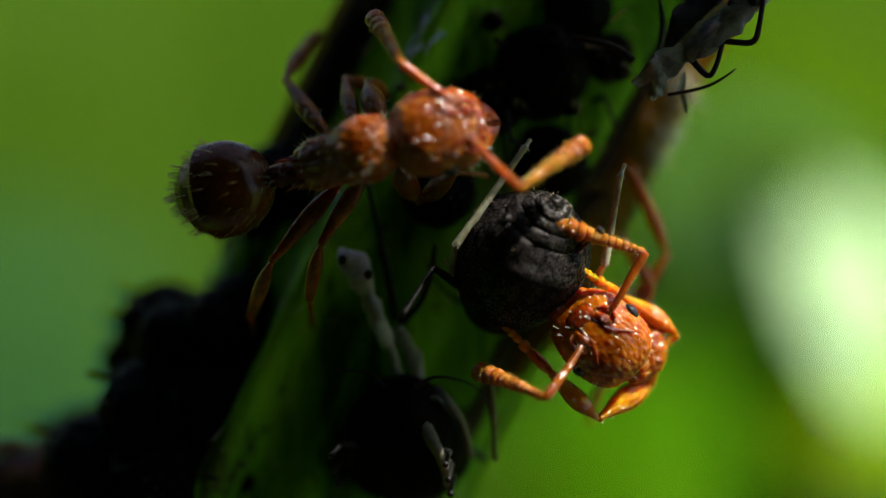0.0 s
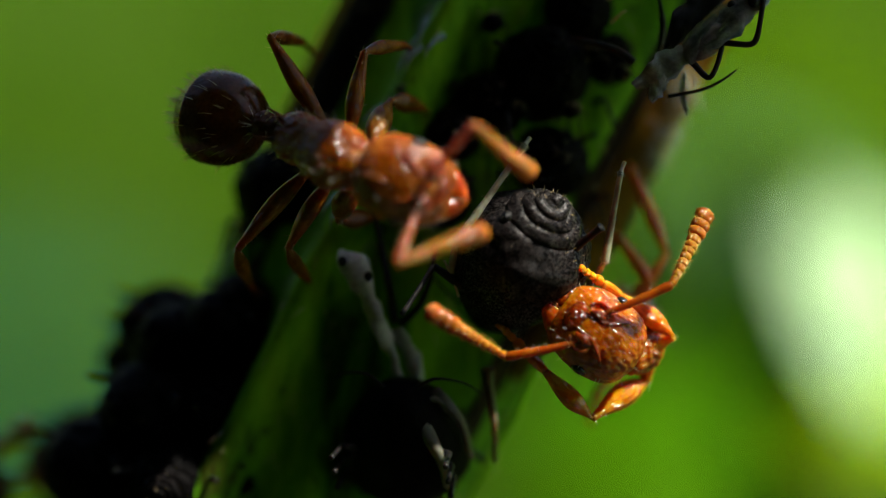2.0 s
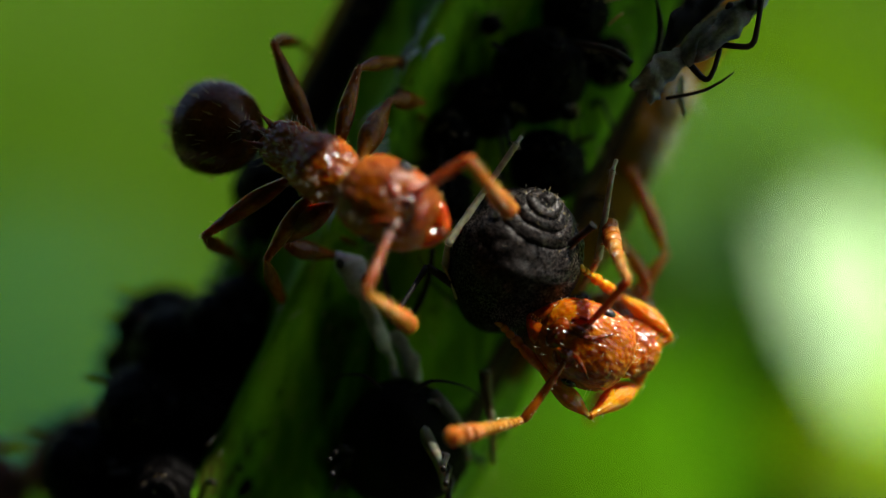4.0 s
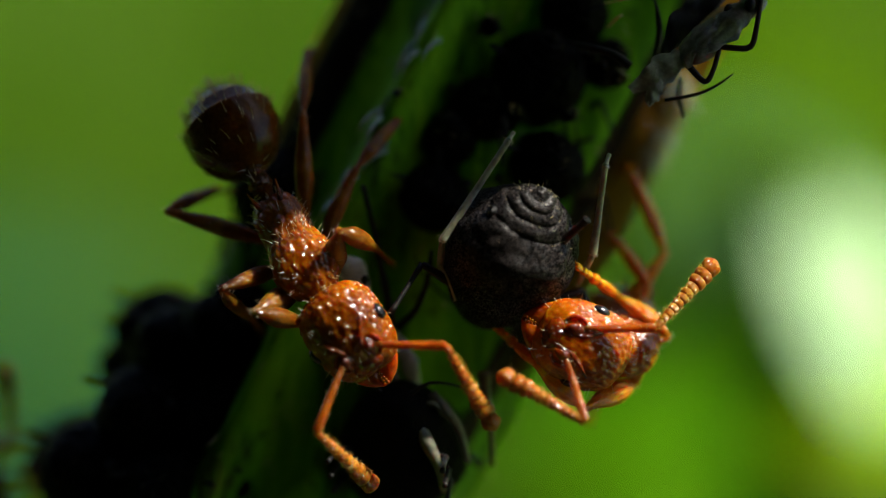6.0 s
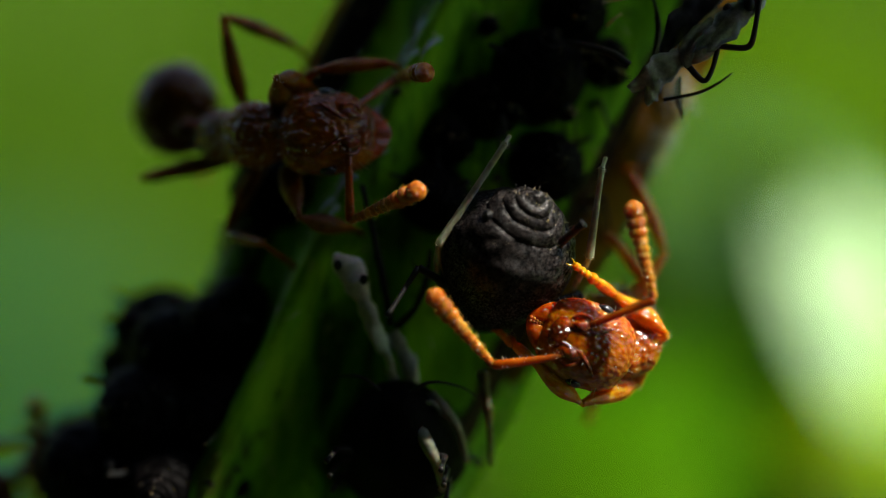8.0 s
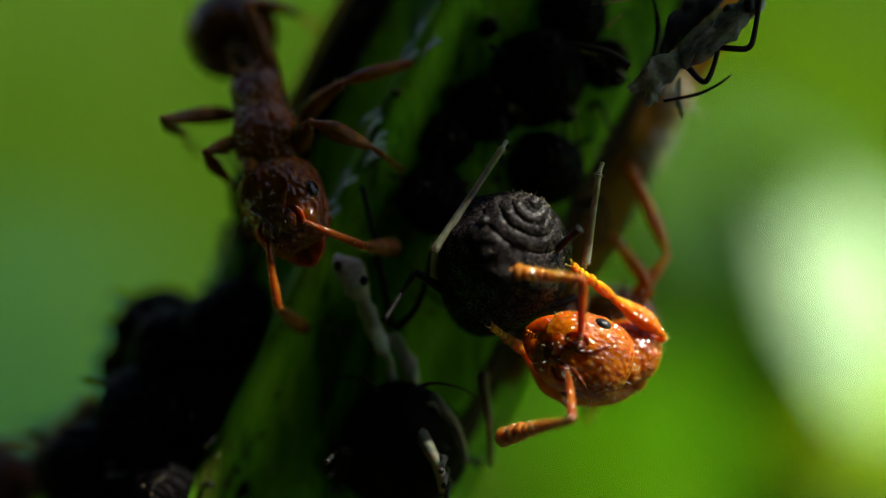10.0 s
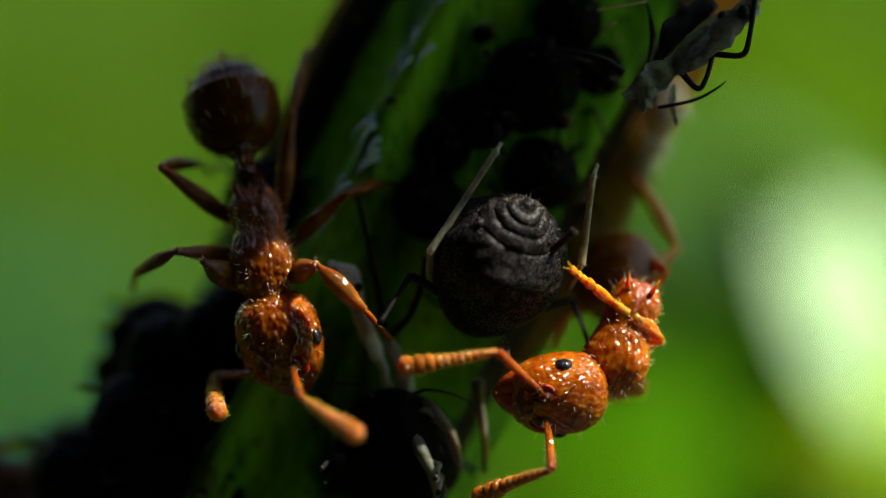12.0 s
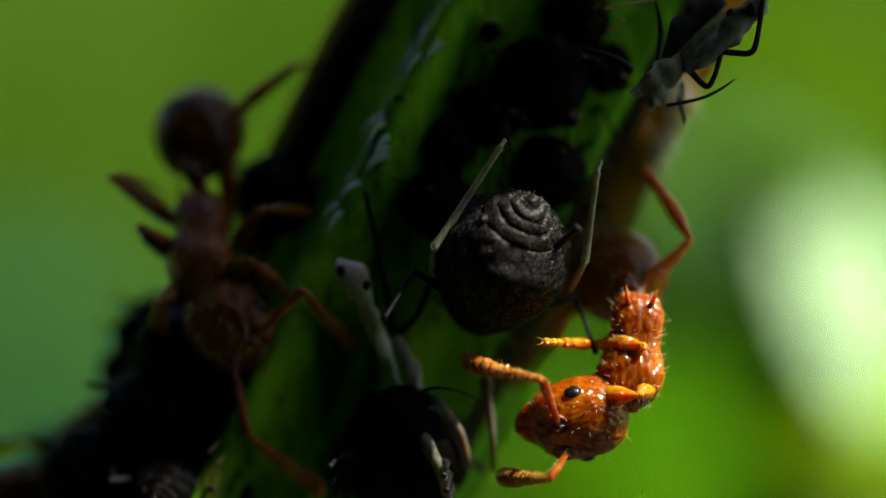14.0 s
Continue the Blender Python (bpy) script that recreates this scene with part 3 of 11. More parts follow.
def build_ant(name, label, skins, relief):
    body_skin, rear_skin, leg_skin, gaster_skin, foot = skins
    root = thing(name, label, "ant", group="ants on the stem")
    parts = {"root": root}
    # thorax
    trunk = body_form([(-0.68, 0, -0.08, 0.06, 0.07), (-0.64, 0, -0.06, 0.20, 0.18), (-0.5, 0, -0.03, 0.285, 0.25), (-0.3, 0, -0.01, 0.305, 0.27),
                       (-0.14, 0, -0.02, 0.30, 0.26), (-0.04, 0, 0.0, 0.315, 0.285), (0.15, 0, 0.02, 0.375, 0.32), (0.35, 0, 0.01, 0.385, 0.31),
                       (0.52, 0, -0.01, 0.31, 0.25), (0.63, 0, -0.03, 0.19, 0.17), (0.7, 0, -0.03, 0.12, 0.12)], 12, 130, 2.2, 0.03)
    engrave(trunk, 0.022, 5.5, 12.5)
    hair = hairs_on(trunk, 110, 0.10, 0.005, lambda c, nn: nn.z > 0.3, (-0.3, 0, 0), 3)
    part("thorax", trunk, body_skin, root)
    part("bristles", hair, HAIR, root)
    for s in (1, -1):
        part("spine", rod([(-0.5, s * 0.11, 0.14, 0.045), (-0.6, s * 0.15, 0.21, 0.026), (-0.74, s * 0.18, 0.28, 0.004)], 8), rear_skin, root)
    # head with face
    skull = body_form([(-0.02, 0, 0, 0.09, 0.09), (0.02, 0, 0, 0.22, 0.2), (0.1, 0, 0.0, 0.37, 0.31), (0.25, 0, 0.01, 0.455, 0.375), (0.45, 0, 0.015, 0.485, 0.395),
                       (0.65, 0, 0.01, 0.475, 0.385), (0.82, 0, -0.005, 0.45, 0.345), (0.95, 0, -0.03, 0.395, 0.28), (1.04, 0, -0.055, 0.32, 0.2), (1.1, 0, -0.075, 0.2, 0.12)],
                      15, 210, 2.15, 0.02, 5)
    engrave(skull, *relief, lambda c: 1.0 if c.x < 0.8 else 0.45)
    hair = hairs_on(skull, 44, 0.1, 0.0036, lambda c, nn: nn.z > 0.1 or c.x > 0.9, (0.25, 0, 0), 5)
    head = part("head", skull, body_skin, root)
    part("bristles", hair, HAIR, head)
    parts["head"] = head
    for s in (1, -1):
        part("eye", ball(bmesh.new(), (0.56, s * 0.445, 0.13), (0.105, 0.062, 0.09)), EYE, head, "small black compound eye")
        jaw = body_form([(-0.04, 0, 0.02, 0.12, 0.07), (0.08, s * -0.02, 0.0, 0.135, 0.06), (0.18, s * -0.05, -0.01, 0.11, 0.05), (0.26, s * -0.09, -0.02, 0.075, 0.035), (0.32, s * -0.13, -0.025, 0.02, 0.015)], 4, 14)
        for k in range(5):
            ball(jaw, (0.14 + 0.04 * k, s * (-0.15 - 0.004 * k), 0.012), (0.024, 0.02, 0.02), 6, 4)
        part("mandible", jaw, JAW, head, "toothed red mandible", mm(0.97, s * 0.17, -0.09) @ Matrix.Diagonal((1.0, 1.15, 1.25, 1)))
        part("frontal_lobe", body_form([(-0.16, 0, 0, 0.01, 0.01), (-0.08, s * 0.01, 0.02, 0.05, 0.04), (0.04, s * 0.025, 0.03, 0.07, 0.05), (0.13, s * 0.02, 0.0, 0.03, 0.02), (0.16, 0, -0.01, 0.005, 0.005)], 4, 12),
             FACE, head, m=mm(0.78, s * 0.14, 0.29))
        # the raised rim of the antenna's socket, and the ridge that runs back from it
        ring = [(0.82 + 0.11 * math.cos(a), s * 0.2 + 0.1 * math.sin(a), 0.268 + 0.03 * math.sin(a) * s - 0.05 * math.cos(a), 0.024) for a in (k * math.pi / 5 for k in range(11))]
        part("antennal_socket", rod(ring, 8, 3), FACE, head, "dark red socket rim")
        part("frontal_carina", rod([(1.0, s * 0.06, 0.17, 0.012), (0.9, s * 0.09, 0.26, 0.03), (0.74, s * 0.12, 0.345, 0.034), (0.6, s * 0.2, 0.38, 0.024), (0.46, s * 0.3, 0.345, 0.008)], 8, 4), FACE, head)
    part("clypeus", body_form([(-0.16, 0, 0, 0.02, 0.01), (-0.08, 0, 0.02, 0.13, 0.05), (0.04, 0, 0.0, 0.19, 0.06), (0.12, 0, -0.05, 0.15, 0.05), (0.16, 0, -0.08, 0.03, 0.02)], 4, 16, 2.2),
         FACE, head, m=mm(0.95, 0, 0.19, 0, 18, 0))
    # waist and gaster
    pet = body_form([(0.02, 0, 0, 0.07, 0.06), (-0.08, 0, 0.0, 0.075, 0.07), (-0.2, 0, 0.06, 0.12, 0.14), (-0.28, 0, 0.09, 0.135, 0.165), (-0.38, 0, 0.05, 0.12, 0.12), (-0.48, 0, 0.0, 0.08, 0.07)], 8, 44, 2.0, 0.05)
    engrave(pet, 0.02, 9, 15)
    hair = hairs_on(pet, 12, 0.15, 0.006, lambda c, nn: nn.z > 0.3, (-0.5, 0, 0), 8)
    parts["petiole"] = part("petiole", pet, rear_skin, root)
    part("bristles", hair, HAIR, parts["petiole"])
    post = body_form([(0.04, 0, 0, 0.07, 0.06), (-0.04, 0, 0.02, 0.13, 0.13), (-0.14, 0, 0.04, 0.17, 0.17), (-0.24, 0, 0.02, 0.15, 0.14), (-0.34, 0, 0, 0.1, 0.09)], 8, 44, 2.0, 0.05)
    engrave(post, 0.02, 9, 15)
    hair = hairs_on(post, 16, 0.16, 0.006, lambda c, nn: nn.z > 0.2, (-0.5, 0, 0), 9)
    parts["postpetiole"] = part("postpetiole", post, rear_skin, root)
    part("bristles", hair, HAIR, parts["postpetiole"])
    gas = body_form([(0.62, 0, 0, 0.09, 0.08), (0.58, 0, 0, 0.2, 0.18), (0.45, 0, 0.01, 0.39, 0.36), (0.2, 0, 0.02, 0.53, 0.49), (-0.05, 0, 0.02, 0.55, 0.51), (-0.13, 0, 0.02, 0.545, 0.505), (-0.14, 0, 0.02, 0.525, 0.49),
                     (-0.32, 0, 0.01, 0.44, 0.41), (-0.33, 0, 0.01, 0.425, 0.395), (-0.46, 0, 0, 0.3, 0.28), (-0.47, 0, 0, 0.285, 0.265), (-0.56, 0, -0.02, 0.16, 0.14), (-0.63, 0, -0.03, 0.04, 0.04)], 3, 36)
    hair = hairs_on(gas, 240, 0.15, 0.007, lambda c, nn: nn.z > -0.3, (-1.3, 0, 0), 10)
    parts["gaster"] = part("gaster", gas, gaster_skin, root, "brown glossy gaster with pale bristles")
    part("bristles", hair, GOLD_HAIR, parts["gaster"])
    # antennae
    for s, side in ((1, "L"), (-1, "R")):
        sc = rod([(0, 0, 0, 0.03), (0.03, 0, 0, 0.042), (0.1, 0, 0.03, 0.034), (0.3, 0, 0.045, 0.042), (0.6, 0, 0.03, 0.05), (0.84, 0, 0.01, 0.055), (0.88, 0, 0, 0.035)], 12)
        scape = part("scape", sc, SCAPE, root)
        parts["scape" + side] = scape
        fun = bmesh.new()
        x = 0.0
        for k in range(11):
            step = 0.085 + (0.03 if k == 0 else 0) + 0.012 * max(0, k - 6)
            r = 0.046 + 0.0056 * k + (0.018 if k > 7 else 0)
            step, r = (step * 1.5, r * 0.95) if k == 10 else (step, r)
            rod([(x, 0, 0, r * 0.72), (x + step * 0.2, 0, 0, r * 0.93), (x + step * 0.65, 0, 0, r), (x + step * 0.95, 0, 0, r * (0.4 if k == 10 else 0.82)), (x + step * 1.02, 0, 0, r * 0.2)], 12, 3, fun)
            x += step * 0.98
        bend = lambda v: Vector((v.x, v.y, v.z - 0.09 * (v.x / 1.2) ** 2 * 1.2))
        for v in fun.verts:
            v.co = bend(v.co)
        hairs_on(fun, 240, 0.055, 0.0042, lambda c, nn: abs(nn.x) < 0.7, (0.5, 0, 0), 12, fun)
        f = part("funiculus", fun, FEELER, scape, "beaded antenna end of eleven segments")
        parts["fun" + side] = f
        part("bristles", hairs_on(sc2(), 46, 0.05, 0.003, lambda c, nn: abs(nn.x) < 0.8, (0.4, 0, 0), 13), HAIR, scape)
    # legs
    for key, (x, y, z) in (("F", (0.36, 0.2, -0.22)), ("M", (0.0, 0.2, -0.24)), ("H", (-0.34, 0.19, -0.22))):
        for s, side in ((1, "L"), (-1, "R")):
            part("coxa", body_form([(-0.03, 0, 0.02, 0.06, 0.07), (0.05, 0, 0, 0.105, 0.1), (0.15, 0, -0.005, 0.085, 0.08), (0.23, 0, 0, 0.045, 0.045)], 4, 14),
                 leg_skin, root, m=Matrix.Translation(Vector((x, s * (y - 0.02), z + 0.04)) * MM) @ pose(0, 0, 0, 0, 76, s * 22))
            big = {"F": 1.12, "M": 0.82, "H": 0.85}[key]
            fem = limb({"F": 0.95, "M": 1.0, "H": 1.25}[key], 0.05, 0.122 * big, 0.055, 0.03)
            fz = hairs_on(fem, 30, 0.08, 0.003, lambda c, nn: True, (0.5, 0, 0), 20)
            femur = part("femur", fem, leg_skin, root)
            part("bristles", fz, HAIR, femur)
            tib = limb({"F": 0.75, "M": 0.82, "H": 1.0}[key], 0.04, 0.1 * big, 0.06, 0.015)
            tibia = part("tibia", tib, leg_skin, femur)
            tar = bmesh.new()
            x0 = 0.0
            for k, step in enumerate((0.36, 0.13, 0.1, 0.08, 0.12)):
                w = foot if k < 2 else 1 + (foot - 1) * 0.4
                rod([(x0, 0, 0, 0.022 * w), (x0 + step * 0.4, 0, 0, 0.034 * w), (x0 + step * 0.85, 0, 0, 0.032 * w), (x0 + step, 0, 0, 0.02 * w)], 10, 3, tar)
                x0 += step
            for q in (1, -1):
                rod([(x0, q * 0.01, 0, 0.012), (x0 + 0.05, q * 0.035, 0.0, 0.008), (x0 + 0.08, q * 0.04, -0.03, 0.002)], 6, 2, tar)
            tarsus = part("tarsus", tar, leg_skin, root)
            for k, ob in (("femur", femur), ("tibia", tibia), ("tarsus", tarsus)):
                parts[k + key + side] = ob
    return parts


def sc2():
    """The scape's form again, to grow hairs on."""
    return rod([(0.03, 0, 0, 0.042), (0.1, 0, 0.03, 0.034), (0.3, 0, 0.045, 0.042), (0.6, 0, 0.03, 0.05), (0.84, 0, 0.01, 0.055)], 12)


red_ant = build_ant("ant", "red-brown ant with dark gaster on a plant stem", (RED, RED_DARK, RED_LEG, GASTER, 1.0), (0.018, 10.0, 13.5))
amber_ant = build_ant("ant", "sunlit amber ant feeding beside a black aphid", (SUNLIT_AMBER, RED, SUNLIT_LEG, SUNLIT_GASTER, 1.9), (0.011, 9.0, 15.0))
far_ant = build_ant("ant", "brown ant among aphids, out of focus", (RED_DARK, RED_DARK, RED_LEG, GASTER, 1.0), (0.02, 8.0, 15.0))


# ---- aphids ----
def build_aphid(name, label, m, size=1.0, skin_mat=None, rings=True, legs=(), seed=0, limb_mat=None, own=False, group="black aphids on the stem"):
    """A plump aphid; x points to its tail. legs: rows of joints in its own space."""
    ob = thing(name, label, "aphid", m, group)
    s = size
    prof = [(-0.95, 0.16), (-0.8, 0.34), (-0.5, 0.56), (-0.15, 0.71), (0.12, 0.76), (0.32, 0.735), (0.46, 0.68), (0.58, 0.605), (0.66, 0.535), (0.695, 0.49), (0.705, 0.465), (0.74, 0.46),
            (0.80, 0.42), (0.838, 0.37), (0.842, 0.325), (0.875, 0.33), (0.915, 0.30), (0.938, 0.255), (0.938, 0.215), (0.97, 0.22), (1.0, 0.195), (1.015, 0.155), (1.012, 0.12), (1.035, 0.10)]
    bm = body_form([(x * s, 0, 0, r * s, r * 0.97 * s) for x, r in prof], 6, 84, 2.0, 0.02, seed)
    lump = 0.75 if own else 1.0
    for v in bm.verts:
        x = v.co.x / s
        if x > 0.2:
            # folds wander round the body, dents and lumps break them up
            w = min(1.0, (x - 0.2) * 3.5) * lump
            turn = Vector((math.atan2(v.co.z, v.co.y) * 0.55, x * 1.5, seed * 3.1))
            v.co.x += s * (0.06 * w * noise.noise(turn) + 0.035 * w * noise.noise(v.co / s * 4 + Vector((0, 9, seed))))
            k = 1 + 0.11 * w * noise.noise(v.co / s * 3.4 + Vector((seed, 0, 0))) + 0.07 * w * noise.noise(v.co / s * 8)
            v.co.y *= k
            v.co.z *= k
    hair = hairs_on(bm, 60 if own else 26, 0.06, 0.0035, lambda c, nn: c.x > 0.55 * s, (0, 0, 0), 30 + seed)
    # the raised aphid bends its tail end upwards
    bend = Vector((1, 0, 0)).rotation_difference(Vector(TAIL_BEND)).to_matrix().to_4x4() if own else Matrix()
    part("body", bm, skin_mat or BLACK, ob, m=bend)
    part("bristles", hair, HAIR, ob, m=bend)
    part("cauda", rod([(0.94 * s, 0, 0, 0.1 * s), (1.0 * s, 0.01 * s, 0.01 * s, 0.095 * s), (1.04 * s, 0.02 * s, 0.03 * s, 0.07 * s), (1.07 * s, 0.02 * s, 0.05 * s, 0.045 * s), (1.08 * s, 0.02 * s, 0.06 * s, 0.012)], 14), skin_mat or BLACK, ob, m=bend)
    if own:
        for base, tip, r in (((0.489, 0.381, -0.216), (0.982, 0.648, -0.133), 0.05), ((0.518, -0.136, -0.024), (0.804, -0.425, -0.074), 0.062)):
            p, q = Vector(base), Vector(tip)
            part("siphuncle", rod([(*p, r * 1.5), (*p.lerp(q, 0.3), r), (*p.lerp(q, 0.9), r * 0.85), (*p.lerp(q, 0.96), r * 1.1), (*q, r * 1.1), (*p.lerp(q, 0.985), r * 0.7)], 12), INK, ob, "short black tube")
    else:
        for q in (1, -1):
            part("siphuncle", rod([(0.46 * s, q * 0.54 * s, 0.26 * s, 0.075 * s), (0.54 * s, q * 0.63 * s, 0.28 * s, 0.055 * s), (0.68 * s, q * 0.76 * s, 0.28 * s, 0.042 * s), (0.74 * s, q * 0.83 * s, 0.28 * s, 0.048 * s), (0.75 * s, q * 0.84 * s, 0.28 * s, 0.02 * s)], 10), INK, ob)
    for joints in legs:
        pts = [Vector(p) for p in joints]
        r = 0.035 * s
        a = rod([(*pts[0], r), (*((pts[0] + pts[1]) / 2), r * 1.5), (*pts[1], r * 1.1)], 8)
        leg = part("leg", a, limb_mat or INK, ob)
        part("shin", rod([(*pts[1], r * 1.1), (*(pts[1] * 0.5 + pts[2] * 0.5), r * 0.8), (*pts[2], r)], 8), limb_mat or INK, leg)
        if len(pts) > 3:
            part("foot", rod([(*pts[2], r), (*((pts[2] + pts[3]) / 2), r * 0.8), (*pts[3], r * 0.5)], 8), INK, leg)
    if own:
        # the pale hind legs of the raised aphid
        for pts in ([(-0.350, -0.699, -0.050), (0.194, -0.828, -0.093), (1.221, -0.308, 0.659), (1.257, -0.256, 0.758)], [(-0.182, 0.874, -0.046), (0.428, 0.878, -0.132), (1.249, 0.814, 0.494), (1.306, 0.849, 0.622)]):
            a, b, c, d = (Vector(p) for p in pts)
            leg = part("leg", rod([(*a, 0.03), (*((a + b) / 2), 0.045), (*b, 0.03)], 8), PALE, ob, "pale translucent hind leg")
            shin = rod([(*b, 0.036), (*b.lerp(c, 0.06), 0.05), (*b.lerp(c, 0.5), 0.038), (*b.lerp(c, 0.95), 0.034), (*c, 0.042)], 10)
            fuzz = hairs_on(shin, 220, 0.045, 0.002, lambda p, nn: True, (0, 0, 0.3), 77)
            part("shin", shin, PALE, leg)
            part("bristles", fuzz, HAIR, leg)
            part("foot", rod([(*c, 0.03), (*c.lerp(d, 0.5), 0.022), (*d, 0.026)], 8), PALE, leg)
    for q in (1, -1):
        part("antenna", rod([(-0.88 * s, q * 0.12 * s, 0.05 * s, 0.03 * s), (-1.0 * s, q * 0.4 * s, 0.2 * s, 0.02 * s), (-0.8 * s, q * 0.75 * s, 0.3 * s, 0.012 * s), (-0.5 * s, q * 0.95 * s, 0.32 * s, 0.006 * s)], 8), limb_mat or INK, ob)
    return ob


TAIL_BEND = (0.990, 0.094, 0.103)


def at_stage(x, y, z, tail, up=(0, -0.4, 1)):
    """A stage pose whose x axis points along tail."""
    fx = Vector(tail).normalized()
    fz = Vector(up)
    fz = (fz - fx * fz.dot(fx)).normalized()
    fy = fz.cross(fx)
    m = Matrix((fx, fy, fz)).transposed().to_4x4()
    m.translation = Vector((x, y, z)) * MM
    return STAGE @ m


SIX = [((-0.3, q * 0.4, -0.35), (-0.2 + k * 0.25, q * 0.95, -0.1), (-0.5 + k * 0.35, q * 1.25, -0.65)) for k in (-1, 0, 1) for q in (1, -1)]
TUCKED = [((-0.3, q * 0.4, -0.35), (-0.2 + k * 0.25, q * 0.62, -0.45), (-0.4 + k * 0.3, q * 0.66, -0.8)) for k in (-1, 0, 1) for q in (1, -1)]
SIX_SMALL = [tuple(tuple(c * 0.16 for c in p) for p in leg) for leg in SIX]
large_aphid = build_aphid("aphid", "large black aphid with ringed tail end raised from the stem", STAGE, 1.0, DUSTY, True, SIX[2:4], 1, own=True)
# a lower aphid with pale legs, and the dim ones around
lower = build_aphid("aphid", "black aphid with pale grey legs low on the stem", at_stage(-0.44, 1.15, -2.2, (0.1, 0.8, -0.6)), 0.98, BLACK, True, TUCKED, 2)
for name, radius, material, pts in (
        ("leg", 0.07, DULL, ((0.483, 0.750, -1.381), (0.509, 0.800, -1.562), (0.561, 0.900, -1.953), (0.589, 1.100, -2.446))),
        ("leg", 0.08, DULL, ((-0.110, 0.700, -1.637), (0.064, 0.600, -1.814), (0.212, 0.700, -2.042), (0.303, 0.900, -2.405))),
        ("leg", 0.1, DULL, ((-0.257, 0.500, -2.003), (-0.148, 0.450, -2.193), (-0.020, 0.500, -2.452), (0.031, 0.700, -2.719))),
        ("leg", 0.045, DULL, ((-0.290, 0.600, -1.846), (-0.174, 0.550, -1.735), (-0.071, 0.550, -1.735), (0.019, 0.600, -1.865)))):
    part(name, rod([(*p, radius * (1 - 0.2 * k)) for k, p in enumerate(pts)], 9), material, lower, "dull grey leg", lower.matrix_basis.inverted() @ STAGE)
for k, (x, y, z, size, tail) in enumerate((
        (-1.838, 2.40, 0.613, 0.80, (-0.3, -0.8, 0.3)), (-3.237, 4.000, -1.587, 1.02, (-0.6, -0.6, 0.3)), (-4.115, 4.400, -2.626, 1.0, (-0.8, -0.5, 0.0)),
        (-3.013, 3.600, -2.522, 1.05, (-0.6, -0.8, 0.0)), (-2.480, 1.900, -1.003, 0.72, (-0.5, -0.8, 0.3)), (-2.561, 1.800, -1.821, 0.7, (-0.3, -0.8, -0.2)), (-3.194, 3.200, -1.027, 0.8, (-0.7, -0.6, 0.2)), (-2.495, 1.800, -2.641, 0.66, (-0.6, -0.8, 0.2)), (-3.354, 1.900, -1.890, 0.8, (-0.5, -0.8, 0.1)), (-3.959, 2.100, -2.589, 0.85, (-0.6, -0.7, 0.1)), (-3.036, 2.100, -1.204, 0.72, (-0.5, -0.7, 0.3)), (-3.108, 1.600, -2.763, 0.75, (-0.2, -0.9, -0.1)), (-2.302, 1.900, -0.674, 0.5, (-0.4, -0.8, 0.2)),
        (1.1, 1.45, 1.95, 0.74, (0.2, -0.7, 0.6)), (1.2, 1.5, 0.95, 0.6, (0.2, -0.8, 0.3)), (-0.05, 1.35, 0.6, 0.55, (-0.2, -0.9, 0.2)), (1.5, 1.5, 2.7, 0.55, (0.3, -0.7, 0.5)), (0.521, 1.500, 1.584, 0.56, (0.1, -0.8, 0.5)), (0.129, 1.450, 1.276, 0.46, (-0.1, -0.8, 0.4)), (1.865, 1.700, 2.145, 0.45, (0.3, -0.7, 0.4)))):
    build_aphid("aphid", "black aphid clinging to the shaded stem", at_stage(x, y, z, tail), size, BLACK, True, TUCKED, 3 + k)


def shed_skin(name, label, pts, material, spots, legs):
    """A crumpled pale aphid skin: a tapering hollow form with dark spots and limbs."""
    ob = thing(name, label, "aphid skin", STAGE)
    bm = rod([(*p, r) for p, r in pts], 18, 6)
    for v in bm.verts:
        v.co += Vector((noise.noise(v.co * 6), noise.noise(v.co * 6 + Vector((5, 0, 0))), noise.noise(v.co * 6 + Vector((0, 7, 0))))) * 0.06
    part("skin", bm, material, ob)
    for p, r in spots:
        part("spot", ball(bmesh.new(), p, (r, r * 0.7, r * 1.2), 10, 8), INK, ob, "black eye spot")
    for joints in legs:
        part("leg", rod([(*p, r) for p, r in joints], 8, 4), INK, ob, "thin black leg")
    return ob


shed_skin("shed_skin", "pale grey translucent aphid skin hanging on the stem",
          [((-1.208, 0.840, -0.079), 0.05), ((-1.130, 0.800, -0.131), 0.12), ((-0.988, 0.800, -0.272), 0.16), ((-0.872, 0.820, -0.563), 0.105), ((-0.730, 0.840, -0.918), 0.09), ((-0.589, 0.880, -1.274), 0.06), ((-0.499, 0.920, -1.501), 0.05)],
          GREY, [((-1.165, 0.660, -0.156), 0.055), ((-0.869, 0.630, -0.323), 0.05)],
          [[((-0.564, 0.950, -0.855), 0.05), ((-0.641, 0.900, -0.402), 0.045), ((-0.758, 0.950, 0.179), 0.035), ((-0.892, 0.840, 0.760), 0.03)],
           [((-0.499, 0.950, -0.868), 0.05), ((-0.291, 0.850, -0.660), 0.04), ((-0.162, 0.800, -0.337), 0.035), ((-0.111, 0.850, 0.018), 0.025)]])
shed_skin("shed_skin", "grey folded aphid skin beside a black aphid",
          [((-0.551, 0.950, -0.920), 0.05), ((-0.408, 0.950, -1.179), 0.09), ((-0.305, 0.950, -1.502), 0.08), ((-0.304, 0.840, -1.725), 0.04)], GREY, [], [])
